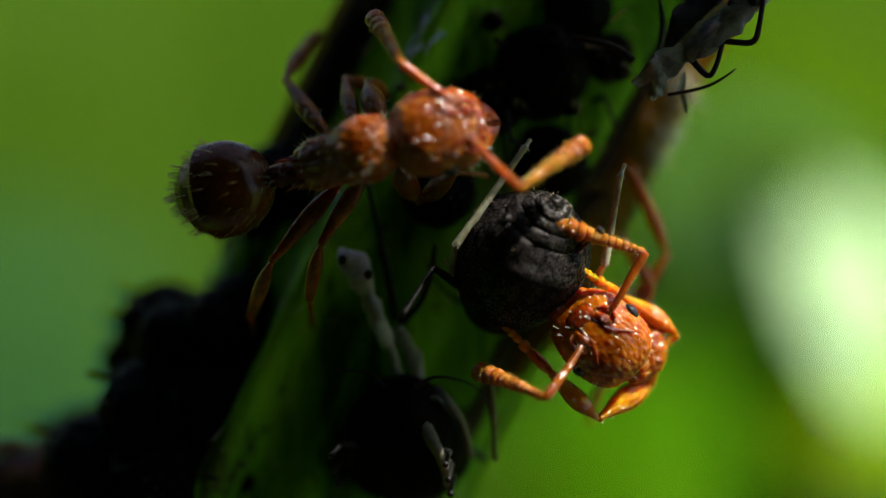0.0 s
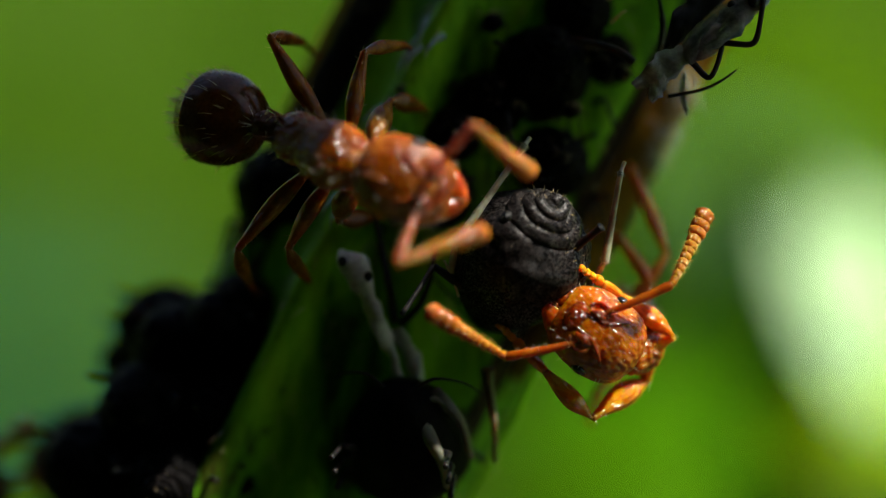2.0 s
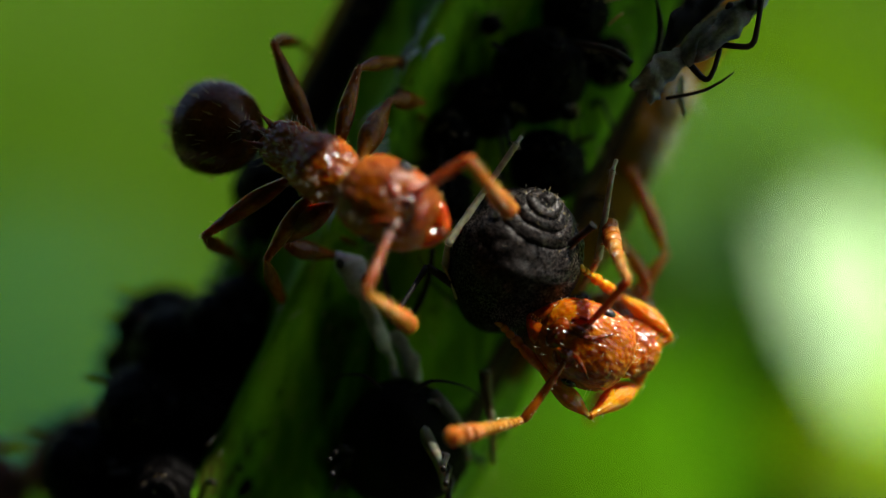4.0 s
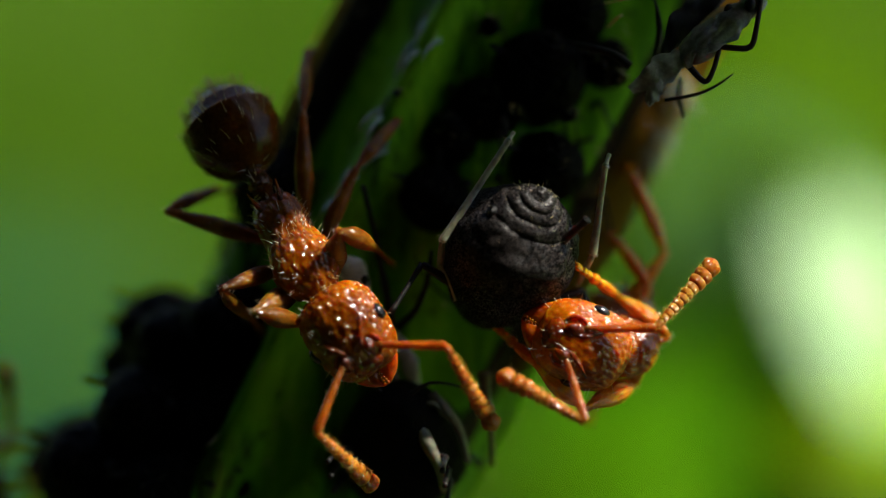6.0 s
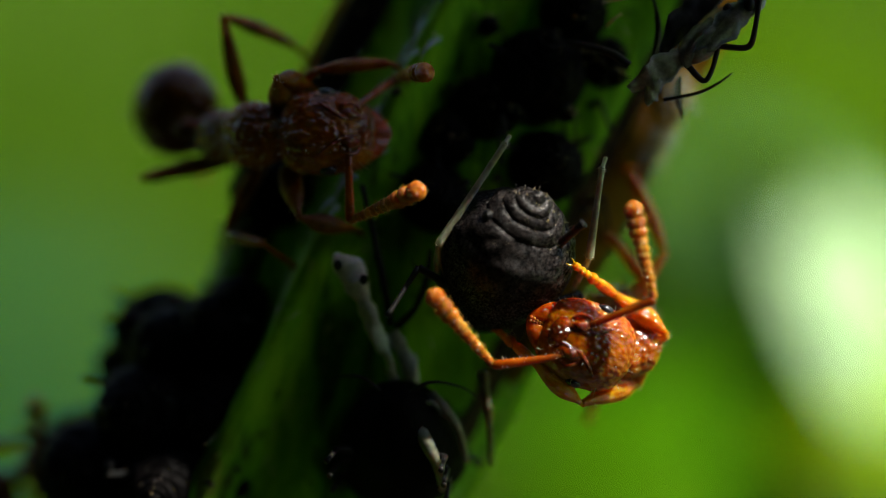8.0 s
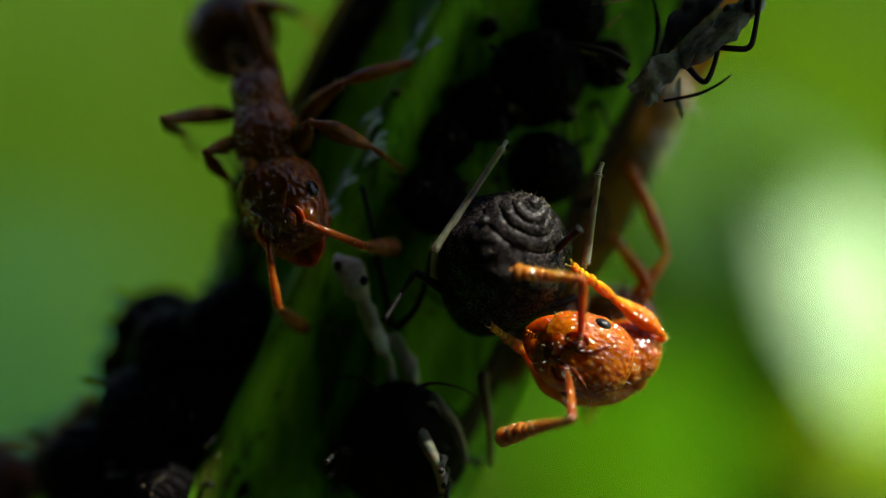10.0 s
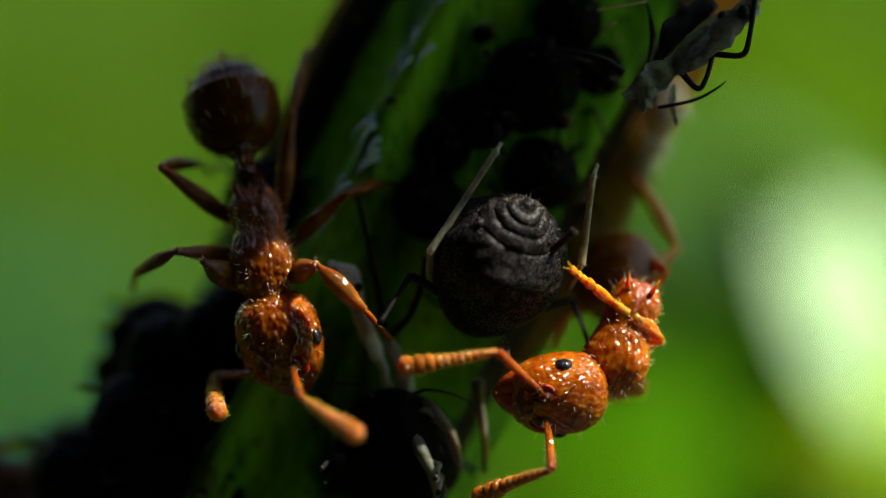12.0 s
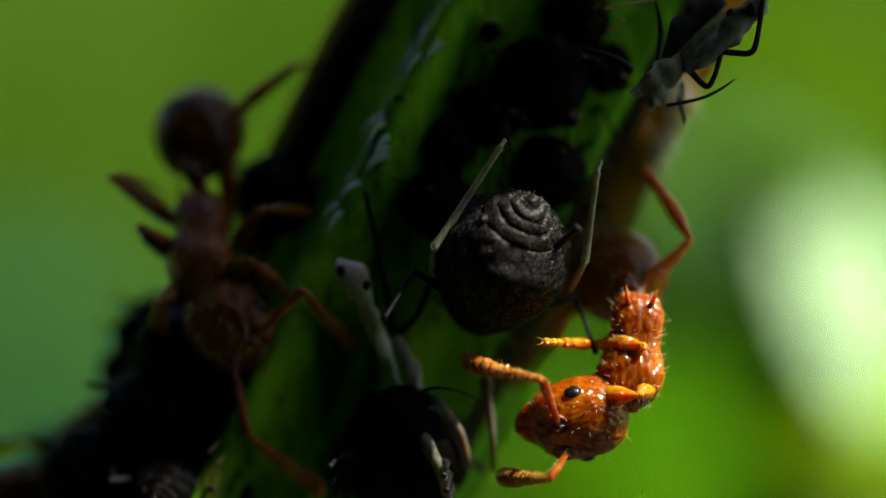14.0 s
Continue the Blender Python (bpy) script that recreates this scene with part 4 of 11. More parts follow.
clump = shed_skin("shed_skin", "crumpled grey-white aphid skin on the upper stem",
          [((3.683, 0.400, 2.971), 0.05), ((3.500, 0.350, 2.790), 0.12), ((3.229, 0.300, 2.532), 0.11), ((2.973, 0.300, 2.301), 0.14), ((2.752, 0.350, 2.175), 0.07)],
          CRUMPLED, [((3.491, 0.200, 2.795), 0.07), ((3.252, 0.250, 2.734), 0.06), ((3.376, 0.200, 2.617), 0.04)],
          [[((3.066, 0.250, 2.338), 0.04), ((3.287, 0.200, 2.304), 0.035), ((3.491, 0.200, 2.317), 0.036), ((3.562, 0.200, 2.540), 0.032), ((3.648, 0.250, 3.117), 0.03)],
           [((2.792, 0.250, 2.108), 0.04), ((2.968, 0.200, 1.927), 0.035), ((3.064, 0.200, 2.029), 0.03), ((3.149, 0.250, 2.319), 0.03)],
           [((2.530, 0.400, 1.716), 0.022), ((2.912, 0.350, 1.791), 0.02), ((3.133, 0.300, 1.892), 0.016), ((3.306, 0.300, 2.014), 0.008)],
           [((2.149, 0.500, 2.104), 0.05), ((1.957, 0.500, 2.245), 0.045), ((1.703, 0.600, 2.326), 0.04), ((1.450, 0.800, 2.385), 0.03)]])


def flake(pts, half, twist, seed):
    """A thin torn flake of skin: a crumpled ribbon with thickness."""
    bm = bmesh.new()
    path = spline(pts, 6)
    rows = []
    for i, p in enumerate(path):
        u = i / (len(path) - 1)
        a = twist * u + seed
        side = Vector((0.6, 0, -0.72)) * math.cos(0.6 * math.sin(a)) + Vector((0, -1, 0)) * math.sin(0.6 * math.sin(a))
        wide = half * (0.25 + math.sin(math.pi * min(1, u * 0.85 + 0.12))) * (1 + 0.5 * noise.noise((u * 7, seed, 0)))
        rows.append([bm.verts.new(Vector(p) + side * wide * v + Vector((0, -1, 0)) * (0.07 * noise.noise((u * 6, v * 2, seed)) - 0.06 * v * v)) for v in (-1, -0.6, -0.2, 0.2, 0.6, 1)])
    for p, q in zip(rows, rows[1:]):
        for j in range(5):
            bm.faces.new((p[j], p[j + 1], q[j + 1], q[j]))
    bmesh.ops.solidify(bm, geom=bm.faces[:], thickness=0.015)
    return bm


for k, (pts, half, twist, mat) in enumerate((
        ([(3.644, 0.300, 2.896), (3.348, 0.150, 2.666), (3.106, 0.150, 2.410), (2.808, 0.200, 2.221)], 0.14, 1.2, CRUMPLED),
        ([(3.114, 0.300, 2.608), (2.872, 0.200, 2.412), (2.745, 0.200, 2.157), (2.811, 0.250, 2.031)], 0.12, -1.0, CRUMPLED),
        ([(2.813, 0.300, 2.225), (2.585, 0.200, 2.125), (2.393, 0.200, 1.966), (2.142, 0.300, 1.828)], 0.15, 0.9, CRUMPLED),
        ([(2.560, 0.350, 2.098), (2.459, 0.250, 1.935), (2.383, 0.250, 1.788), (2.334, 0.300, 1.662)], 0.1, 1.4, CRUMPLED),
        ([(2.731, 0.600, 1.979), (2.705, 0.600, 1.786), (2.731, 0.600, 1.625), (2.759, 0.650, 1.517)], 0.07, 0.8, CRUMPLED),
        ([(3.304, 0.500, 2.810), (3.109, 0.450, 2.647), (2.949, 0.450, 2.519), (2.823, 0.500, 2.360)], 0.08, 0.4, OCHRE),
        ([(3.176, 0.500, 2.938), (2.882, 0.400, 2.709), (2.656, 0.350, 2.482), (2.498, 0.400, 2.164)], 0.17, 0.5, INK),
        ([(2.410, 0.600, 2.943), (2.470, 0.500, 2.681), (2.470, 0.500, 2.425), (2.408, 0.550, 2.170)], 0.05, 0.6, INK))):
    part("flake", flake(pts, half, twist, k * 1.7), mat, clump)

# silky threads across the upper stem
for pts in ([(1.844, 0.600, 2.827), (2.053, 0.500, 2.861), (2.406, 0.500, 2.925)], [(1.899, 0.700, 2.561), (1.992, 0.600, 2.654), (2.063, 0.600, 2.699)], [(-0.007, 0.300, -0.141), (0.083, 0.250, -0.333), (0.160, 0.300, -0.557)]):
    thread = thing("silk_thread", "thin pale silk thread on the stem", "thread", STAGE)
    part("strand", rod([(*p, 0.014) for p in pts], 6, 6), HAIR, thread)

for k, (x, y, z, size, tail) in enumerate((
        (2.023, 0.950, 1.990, 0.13, (0.3, -0.8, 0.2)), (0.841, 1.050, 1.572, 0.16, (0.1, -0.8, 0.5)), (1.714, 1.000, 2.250, 0.14, (-0.3, -0.8, 0.3)),
        (0.550, 1.150, 2.580, 0.16, (0.2, -0.8, 0.6)), (1.455, 1.000, 1.571, 0.13, (0.4, -0.8, 0.3)), (-0.487, 1.050, 1.799, 0.1, (0.1, -0.9, 0.5)))):
    build_aphid("aphid_nymph", "tiny black aphid nymph on the stem", at_stage(x, y, z, tail), size, BLACK, False, SIX_SMALL, 40 + k, group="aphid nymphs")


def motions():
    # red_ant
    walk(red_ant["root"], on_stage([
        (0, mm(-1.102, -0.4, 1.016, 98.7, -15.7, -29.4)), (0.5, mm(-1.020, -0.4, 1.062, 97.2, -12.6, -30.1)), (1, mm(-1.338, -0.45, 1.271, 89, 1.6, -33.4)),
        (1.5, mm(-1.726, -0.45, 1.249, 74.1, 19.4, -40.6)), (2, mm(-1.401, -0.45, 1.114, 73.6, 18.6, -42.7)), (2.5, mm(-1.272, -0.45, 1.221, 88.9, 1.6, -35.2)),
        (3, mm(-1.461, -0.45, 1.227, 79.1, 12.4, -41.8)), (3.8, mm(-1.497, -0.3, 1.094, 73, 20.4, -41.2)), (4.6, mm(-1.574, 0.1, 0.829, 66.1, 35.6, -37.3)),
        (5.5, mm(-1.622, 0.35, 0.662, 64.7, 44.2, -34.2)), (6, mm(-1.651, 0.24, 0.054, 58.7, 54.7, -36.7)), (6.5, mm(-1.660, 0.22, 0.054, 60.6, 52.3, -35.4)),
        (7, mm(-1.492, 0.24, -0.026, 60.8, 55.2, -34.2)), (7.5, mm(-1.810, 0.2, 0.325, 65.1, 43.1, -34.3)), (8, mm(-2.282, 1.15, 1.330, 90, -0, -45)),
        (8.8, mm(-2.218, 1.2, 1.386, 73.2, 15.9, -51.8)), (9.6, mm(-2.085, 1.1, 1.483, 43.3, 47.6, -61.6)), (10.5, mm(-2.001, 1.0, 1.546, 33.1, 65.3, -68.8)),
        (11, mm(-1.955, 0.7, 1.074, 36.8, 63.4, -65.7)), (11.5, mm(-1.947, 0.57, 0.680, 35.5, 66.1, -61.6)), (12, mm(-1.986, 0.56, 0.185, 33.8, 69.2, -62.8)),
        (12.5, mm(-2.792, 0.8, 0.754, 2.7, 65.9, -105.9)), (13, mm(-2.871, 1.0, 0.776, -0.5, 63.7, -113.1)), (13.5, mm(-3.066, 1.3, 0.401, -0.8, 66.8, -104.6)),
        (14, mm(-2.806, 1.5, 0.143, 23.1, 66.1, -82.6))]))
    walk(red_ant["head"], [
        (0, mm(0.62, -0, 0, -5.2, 42.8, -10.7)), (0.5, mm(0.62, 0, -0, -7.6, 27.4, -15.6)), (1, mm(0.62, -0, 0, -7.9, 32.3, -14.6)),
        (1.5, mm(0.62, 0, 0, 2, 38.1, 3.3)), (2, mm(0.62, 0, 0, 5, 39.6, 7.8)), (2.5, mm(0.62, 0, -0, -1.1, 34.7, -1.9)),
        (3, mm(0.62, 0, 0, 2, 48.1, 3.1)), (3.8, mm(0.62, 0, 0, 4.1, 19.4, 2.6)), (4.6, mm(0.62, 0, -0, 6.3, 47.9, -1.4)),
        (5.5, mm(0.62, -0, 0, 7.8, 23.2, -5.5)), (6, mm(0.62, 0, 0, 12.2, 19.1, 6.3)), (6.5, mm(0.62, -0, 0, 12.5, 19.7, 7.2)),
        (7, mm(0.62, 0, 0, 10.7, 17.5, 2.2)), (7.5, mm(0.62, 0, 0, 12.3, 21, 31.1)), (8, mm(0.62, 0, -0, -9, 45.5, 1.4)),
        (8.8, mm(0.62, -0, 0, 5.3, 18, 8.5)), (9.6, mm(0.62, 0, -0, 18.6, 1.6, 10)), (10.5, mm(0.62, 0, -0, 20.6, 23.2, -0.5)),
        (11, mm(0.62, 0, 0, 14.3, 25.1, 8)), (11.5, mm(0.62, 0, 0, 6.3, 20.3, 2.8)), (12, mm(0.62, 0, 0, 7.8, 32.6, 2)),
        (12.5, mm(0.62, 0, 0, 13, 24.3, 3.2)), (13, mm(0.62, 0, -0, 18.8, 27.8, 7.5)), (13.5, mm(0.62, 0, -0, 21.1, 37.4, 12.5)),
        (14, mm(0.62, -0, 0, 18.4, 27.7, 37.9))])
    walk(red_ant["petiole"], [
        (0, mm(-0.6, -0, -0.06, 0, 25.5, -4.5)), (0.5, mm(-0.6, 0, -0.06, 0, 26.2, 0.3)), (1, mm(-0.6, -0, -0.06, 0, 22.2, 14.3)),
        (1.5, mm(-0.6, 0, -0.06, 0, 9.2, 14.3)), (2, mm(-0.6, 0, -0.06, 0, 21, 9.4)), (2.5, mm(-0.6, -0, -0.06, -0, 10.2, 5.2)),
        (3, mm(-0.6, -0, -0.06, 0, 17.3, 14.2)), (3.8, mm(-0.6, 0, -0.06, 0, 11.9, 13.8)), (4.6, mm(-0.6, 0, -0.06, -0, 4, 10.4)),
        (5.5, mm(-0.6, 0, -0.06, -0, 4.2, 7)), (6, mm(-0.6, 0, -0.06, -0, 18, -0.5)), (6.5, mm(-0.6, -0, -0.06, -0, 12.1, -3.2)),
        (7, mm(-0.6, 0, -0.06, 0, 16.1, -0.3)), (7.5, mm(-0.6, 0, -0.06, 0, 21.9, -3)), (8, mm(-0.6, 0, -0.06, 0, 0.7, -21)),
        (8.8, mm(-0.6, -0, -0.06, -0, 7.4, -10.4)), (9.6, mm(-0.6, 0, -0.06, 0, -1.4, 8.6)), (10.5, mm(-0.6, -0, -0.06, 0, -8.4, 15.8)),
        (11, mm(-0.6, 0, -0.06, 0, -0.6, 15.2)), (11.5, mm(-0.6, 0, -0.06, -0, 19, 8.9)), (12, mm(-0.6, 0, -0.06, -0, 15.5, 4)),
        (12.5, mm(-0.6, 0, -0.06, 0, 17, -10.8)), (13, mm(-0.6, -0, -0.06, -0, 14.9, -2.4)), (13.5, mm(-0.6, 0, -0.06, -0, 6.2, -7.6)),
        (14, mm(-0.6, 0, -0.06, -0, 5.9, 1.8))])
    walk(red_ant["gaster"], [
        (0, mm(-1.578, 0.077, 0.129, 0, 1.9, -4.5)), (0.5, mm(-1.596, -0.006, 0.151, 0, 3.2, 0.3)), (1, mm(-1.515, -0.233, 0.047, 0, -3, 14.3)),
        (1.5, mm(-1.512, -0.233, -0.186, -0, -16.7, 14.3)), (2, mm(-1.534, -0.154, 0.025, 0, -4.3, 9.4)), (2.5, mm(-1.54, -0.085, -0.168, -0, -15.7, 5.2)),
        (3, mm(-1.521, -0.234, -0.042, -0, -8.3, 14.2)), (3.8, mm(-1.519, -0.226, -0.139, 0, -13.9, 13.8)), (4.6, mm(-1.51, -0.168, -0.273, -0, -21.8, 10.4)),
        (5.5, mm(-1.52, -0.113, -0.269, -0, -21.5, 7)), (6, mm(-1.621, 0.009, -0.006, -0, -5.7, -0.5)), (6.5, mm(-1.545, 0.054, -0.135, 0, -13.7, -3.2)),
        (7, mm(-1.657, 0.005, -0.033, -0, -7, -0.3)), (7.5, mm(-1.543, 0.05, 0.042, 0, -3.3, -3)), (8, mm(-1.451, 0.327, -0.327, 0, -24.9, -21)),
        (8.8, mm(-1.522, 0.169, -0.217, -0, -18.5, -10.4)), (9.6, mm(-1.491, -0.135, -0.36, 0, -26.8, 8.6)), (10.5, mm(-1.427, -0.234, -0.465, 0, -33.1, 15.8)),
        (11, mm(-1.474, -0.237, -0.348, 0, -26.1, 15.2)), (11.5, mm(-1.537, -0.146, -0.01, 0, -6.4, 8.9)), (12, mm(-1.693, -0.076, -0.033, 0, -6.7, 4)),
        (12.5, mm(-1.538, 0.18, -0.045, 0, -8.4, -10.8)), (13, mm(-1.549, 0.039, -0.085, -0, -10.8, -2.4)), (13.5, mm(-1.525, 0.123, -0.237, -0, -19.6, -7.6)),
        (14, mm(-1.532, -0.03, -0.242, 0, -19.9, 1.8))])
    walk(red_ant["postpetiole"], [
        (0, mm(-0.952, 0.028, 0.108, 0, 1.9, -4.5)), (0.5, mm(-0.958, -0.002, 0.116, 0, 3.2, 0.3)), (1, mm(-0.929, -0.084, 0.079, -0, 3, -165.7)),
        (1.5, mm(-0.928, -0.084, -0.005, -0, -16.7, 14.3)), (2, mm(-0.936, -0.055, 0.071, 0, 4.3, -170.6)), (2.5, mm(-0.938, -0.031, 0.001, -0, -15.7, 5.2)),
        (3, mm(-0.931, -0.084, 0.046, 0, 8.3, -165.8)), (3.8, mm(-0.931, -0.081, 0.012, 0, -13.9, 13.8)), (4.6, mm(-0.928, -0.06, -0.037, -0, -21.8, 10.4)),
        (5.5, mm(-0.931, -0.041, -0.035, -0, -21.5, 7)), (6, mm(-0.968, 0.003, 0.059, -0, -5.7, -0.5)), (6.5, mm(-0.94, 0.019, 0.013, -0, -13.7, -3.2)),
        (7, mm(-0.981, 0.002, 0.05, -0, -7, -0.3)), (7.5, mm(-0.94, 0.018, 0.077, -0, 3.3, 177)), (8, mm(-0.906, 0.118, -0.056, 0, -24.9, -21)),
        (8.8, mm(-0.932, 0.061, -0.016, -0, -18.5, -10.4)), (9.6, mm(-0.921, -0.049, -0.068, -0, -26.8, 8.6)), (10.5, mm(-0.898, -0.084, -0.106, 0, -33.1, 15.8)),
        (11, mm(-0.915, -0.085, -0.064, 0, -26.1, 15.2)), (11.5, mm(-0.937, -0.053, 0.058, -0, 6.4, -171.1)), (12, mm(-0.994, -0.027, 0.05, -0, -6.7, 4)),
        (12.5, mm(-0.938, 0.065, 0.045, -0, 8.4, 169.2)), (13, mm(-0.942, 0.014, 0.031, 0, 10.8, 177.6)), (13.5, mm(-0.933, 0.044, -0.024, -0, -19.6, -7.6)),
        (14, mm(-0.935, -0.011, -0.026, -0, -19.9, 1.8))])
    walk(red_ant["scapeL"], [
        (0, mm(1.402, 0.05, -0.357, 34.7, -17.6, 121.3)), (0.5, mm(1.468, -0.025, -0.151, 20.6, -26.8, 28.7)), (1, mm(1.452, -0.004, -0.221, 14.7, -4.1, 22.7)),
        (1.5, mm(1.409, 0.206, -0.277, 42.5, -25.3, 57.8)), (2, mm(1.39, 0.253, -0.291, 39.4, -16.4, 54.2)), (2.5, mm(1.435, 0.148, -0.236, 35, -19.4, 55.1)),
        (3, mm(1.35, 0.2, -0.411, 36.5, -5.6, 37.5)), (3.8, mm(1.46, 0.189, 0, 17, -1.3, 47.8)), (4.6, mm(1.373, 0.12, -0.401, 51.3, -23.2, 76.6)),
        (5.5, mm(1.478, 0.05, -0.049, 23.6, -20.8, 83.8)), (6, mm(1.457, 0.202, 0.021, 22.5, -1.1, 57.2)), (6.5, mm(1.454, 0.214, 0.013, 22.1, -3.9, 81.2)),
        (7, mm(1.467, 0.15, 0.042, 20.4, 11.4, 51.8)), (7.5, mm(1.295, 0.534, -0.006, 17.5, -53.3, 141.5)), (8, mm(1.347, 0.228, -0.402, 57.5, 61.6, 92.9)),
        (8.8, mm(1.438, 0.268, 0.024, 36.7, 60.2, 91.4)), (9.6, mm(1.403, 0.214, 0.288, 18.5, 28.8, 54.6)), (10.5, mm(1.479, 0.057, -0.028, 33.1, 21.3, 58.2)),
        (11, mm(1.451, 0.216, -0.064, 29.9, 16, 76.8)), (11.5, mm(1.462, 0.181, -0.009, 21.2, 13.8, 65.7)), (12, mm(1.445, 0.161, -0.186, 42.7, -46.1, 8.1)),
        (12.5, mm(1.466, 0.152, -0.055, 29.1, -19.5, 49.3)), (13, mm(1.455, 0.185, -0.098, 34, 12.5, 69)), (13.5, mm(1.413, 0.238, -0.236, 27, 0.4, 125.9)),
        (14, mm(1.246, 0.584, -0.097, 30.2, -25.5, 116))])
    walk(red_ant["funL"], [
        (0, mm(0.88, 0, 0, 0, 45, -37.7)), (0.5, mm(0.88, 0, 0, 0, 42.4, 147.9)), (1, mm(0.88, -0, -0, -0, 1.9, -125)),
        (1.5, mm(0.88, 0, -0, 0, 2.5, -131.6)), (2, mm(0.88, 0, -0, -0, 29, -115.5)), (2.5, mm(0.88, -0, 0, 0, 36.4, -119.6)),
        (3, mm(0.88, -0, 0, 0, 24.6, -103.6)), (3.8, mm(0.88, 0, 0, -0, 52.9, -107.5)), (4.6, mm(0.88, 0, 0, 0, 22, -126.7)),
        (5.5, mm(0.88, -0, 0, -0, 45, -138.1)), (6, mm(0.88, 0, 0, 0, 11.7, -62.7)), (6.5, mm(0.88, 0, 0, 0, 51, -85.3)),
        (7, mm(0.88, 0, 0, 0, 52.6, -66.3)), (7.5, mm(0.88, 0, 0, 0, -0.5, -117.1)), (8, mm(0.88, 0, 0, -0, -64.5, -141)),
        (8.8, mm(0.88, 0, 0, -0, 31.8, 20.9)), (9.6, mm(0.88, 0, 0, -0, 73.3, 18.7)), (10.5, mm(0.88, 0, -0, 0, 56.4, -46.9)),
        (11, mm(0.88, -0, 0, 0, 44.9, -77.6)), (11.5, mm(0.88, 0, 0, 0, 29.6, -94.3)), (12, mm(0.88, 0, 0, 0, 20.7, 14.1)),
        (12.5, mm(0.88, 0, 0, 0, 30.5, -129.3)), (13, mm(0.88, 0, 0, 0, 10.2, -22.6)), (13.5, mm(0.88, 0, -0, 0, -1, -44.5)),
        (14, mm(0.88, 0, 0, 0, 30.9, -115.7))])
    walk(red_ant["scapeR"], [
        (0, mm(1.36, -0.287, -0.335, -41, -14.6, -52.3)), (0.5, mm(1.397, -0.355, -0.111, -31.8, -25.5, -74.3)), (1, mm(1.392, -0.336, -0.181, -30.2, -14.6, -113)),
        (1.5, mm(1.421, -0.134, -0.286, -44.3, -33.8, -86.4)), (2, mm(1.418, -0.085, -0.314, -44.1, -23.4, -64)), (2.5, mm(1.427, -0.192, -0.231, -36.7, -18, -74)),
        (3, mm(1.359, -0.14, -0.419, -46.9, -10, -101.1)), (3.8, mm(1.468, -0.15, -0.023, -18.9, -12.5, -73.5)), (4.6, mm(1.337, -0.217, -0.426, -54.6, -24.9, -58.3)),
        (5.5, mm(1.428, -0.283, -0.091, -11.2, -22.1, -44.1)), (6, mm(1.47, -0.131, -0.047, -9, -1.9, -49.2)), (6.5, mm(1.471, -0.119, -0.056, -25.6, 25.6, -118.2)),
        (7, mm(1.461, -0.185, -0.018, -6.9, 9.7, -49.6)), (7.5, mm(1.445, 0.237, -0.074, -4.6, 22.8, -11.5)), (8, mm(1.393, -0.107, -0.365, -45.5, 1, -89.4)),
        (8.8, mm(1.479, -0.068, -0.006, -16.4, 22.2, -67.5)), (9.6, mm(1.456, -0.104, 0.18, 15.6, 32.1, -23.1)), (10.5, mm(1.429, -0.261, -0.138, 17.2, 21, -8.8)),
        (11, mm(1.462, -0.115, -0.14, -0.9, 17.1, -24.7)), (11.5, mm(1.466, -0.157, -0.044, -12.6, 26.5, -51.5)), (12, mm(1.433, -0.177, -0.225, -40.5, 36.1, -108.2)),
        (12.5, mm(1.453, -0.18, -0.124, 15.3, 46.1, 6)), (13, mm(1.447, -0.14, -0.195, -26.3, 66, -69.2)), (13.5, mm(1.409, -0.087, -0.334, -10.3, 73.3, -33.2)),
        (14, mm(1.405, 0.298, -0.192, -0.3, 20, 1.9))])
    walk(red_ant["funR"], [
        (0, mm(0.88, 0, -0, -0, 14, 98.6)), (0.5, mm(0.88, 0, -0, -0, 17.1, 115.4)), (1, mm(0.88, -0, 0, 0, 36.8, 82.2)),
        (1.5, mm(0.88, -0, 0, -0, -0.6, 138.2)), (2, mm(0.88, 0, -0, 0, -9.7, 134.8)), (2.5, mm(0.88, 0, 0, -0, 20.9, 123.5)),
        (3, mm(0.88, -0, 0, 0, 36, 106.1)), (3.8, mm(0.88, -0, -0, -0, 66, 121.9)), (4.6, mm(0.88, 0, 0, -0, 34.3, 105.5)),
        (5.5, mm(0.88, 0, 0, 0, 81.8, 73.9)), (6, mm(0.88, 0, -0, -0, 41.8, 75.9)), (6.5, mm(0.88, 0, -0, 0, 44.8, 51.2)),
        (7, mm(0.88, 0, 0, 0, 57, 36.6)), (7.5, mm(0.88, 0, 0, 0, -11.6, 46.3)), (8, mm(0.88, 0, 0, 0, -41.4, 112.7)),
        (8.8, mm(0.88, 0, 0, -0, 81.8, 124.6)), (9.6, mm(0.88, 0, 0, 0, 67.9, -49.1)), (10.5, mm(0.88, 0, -0, 0, 56.6, -36.2)),
        (11, mm(0.88, -0, 0, 0, 82, -42.2)), (11.5, mm(0.88, -0, 0, 0, 53.1, 12.3)), (12, mm(0.88, -0, 0, 0, -51.3, 166.3)),
        (12.5, mm(0.88, 0, 0, -0, 30.4, -26.5)), (13, mm(0.88, 0, -0, 0, -20.2, 121.3)), (13.5, mm(0.88, 0, -0, 0, -47.8, 123.8)),
        (14, mm(0.88, 0, 0, -0, 16, 39.8))])
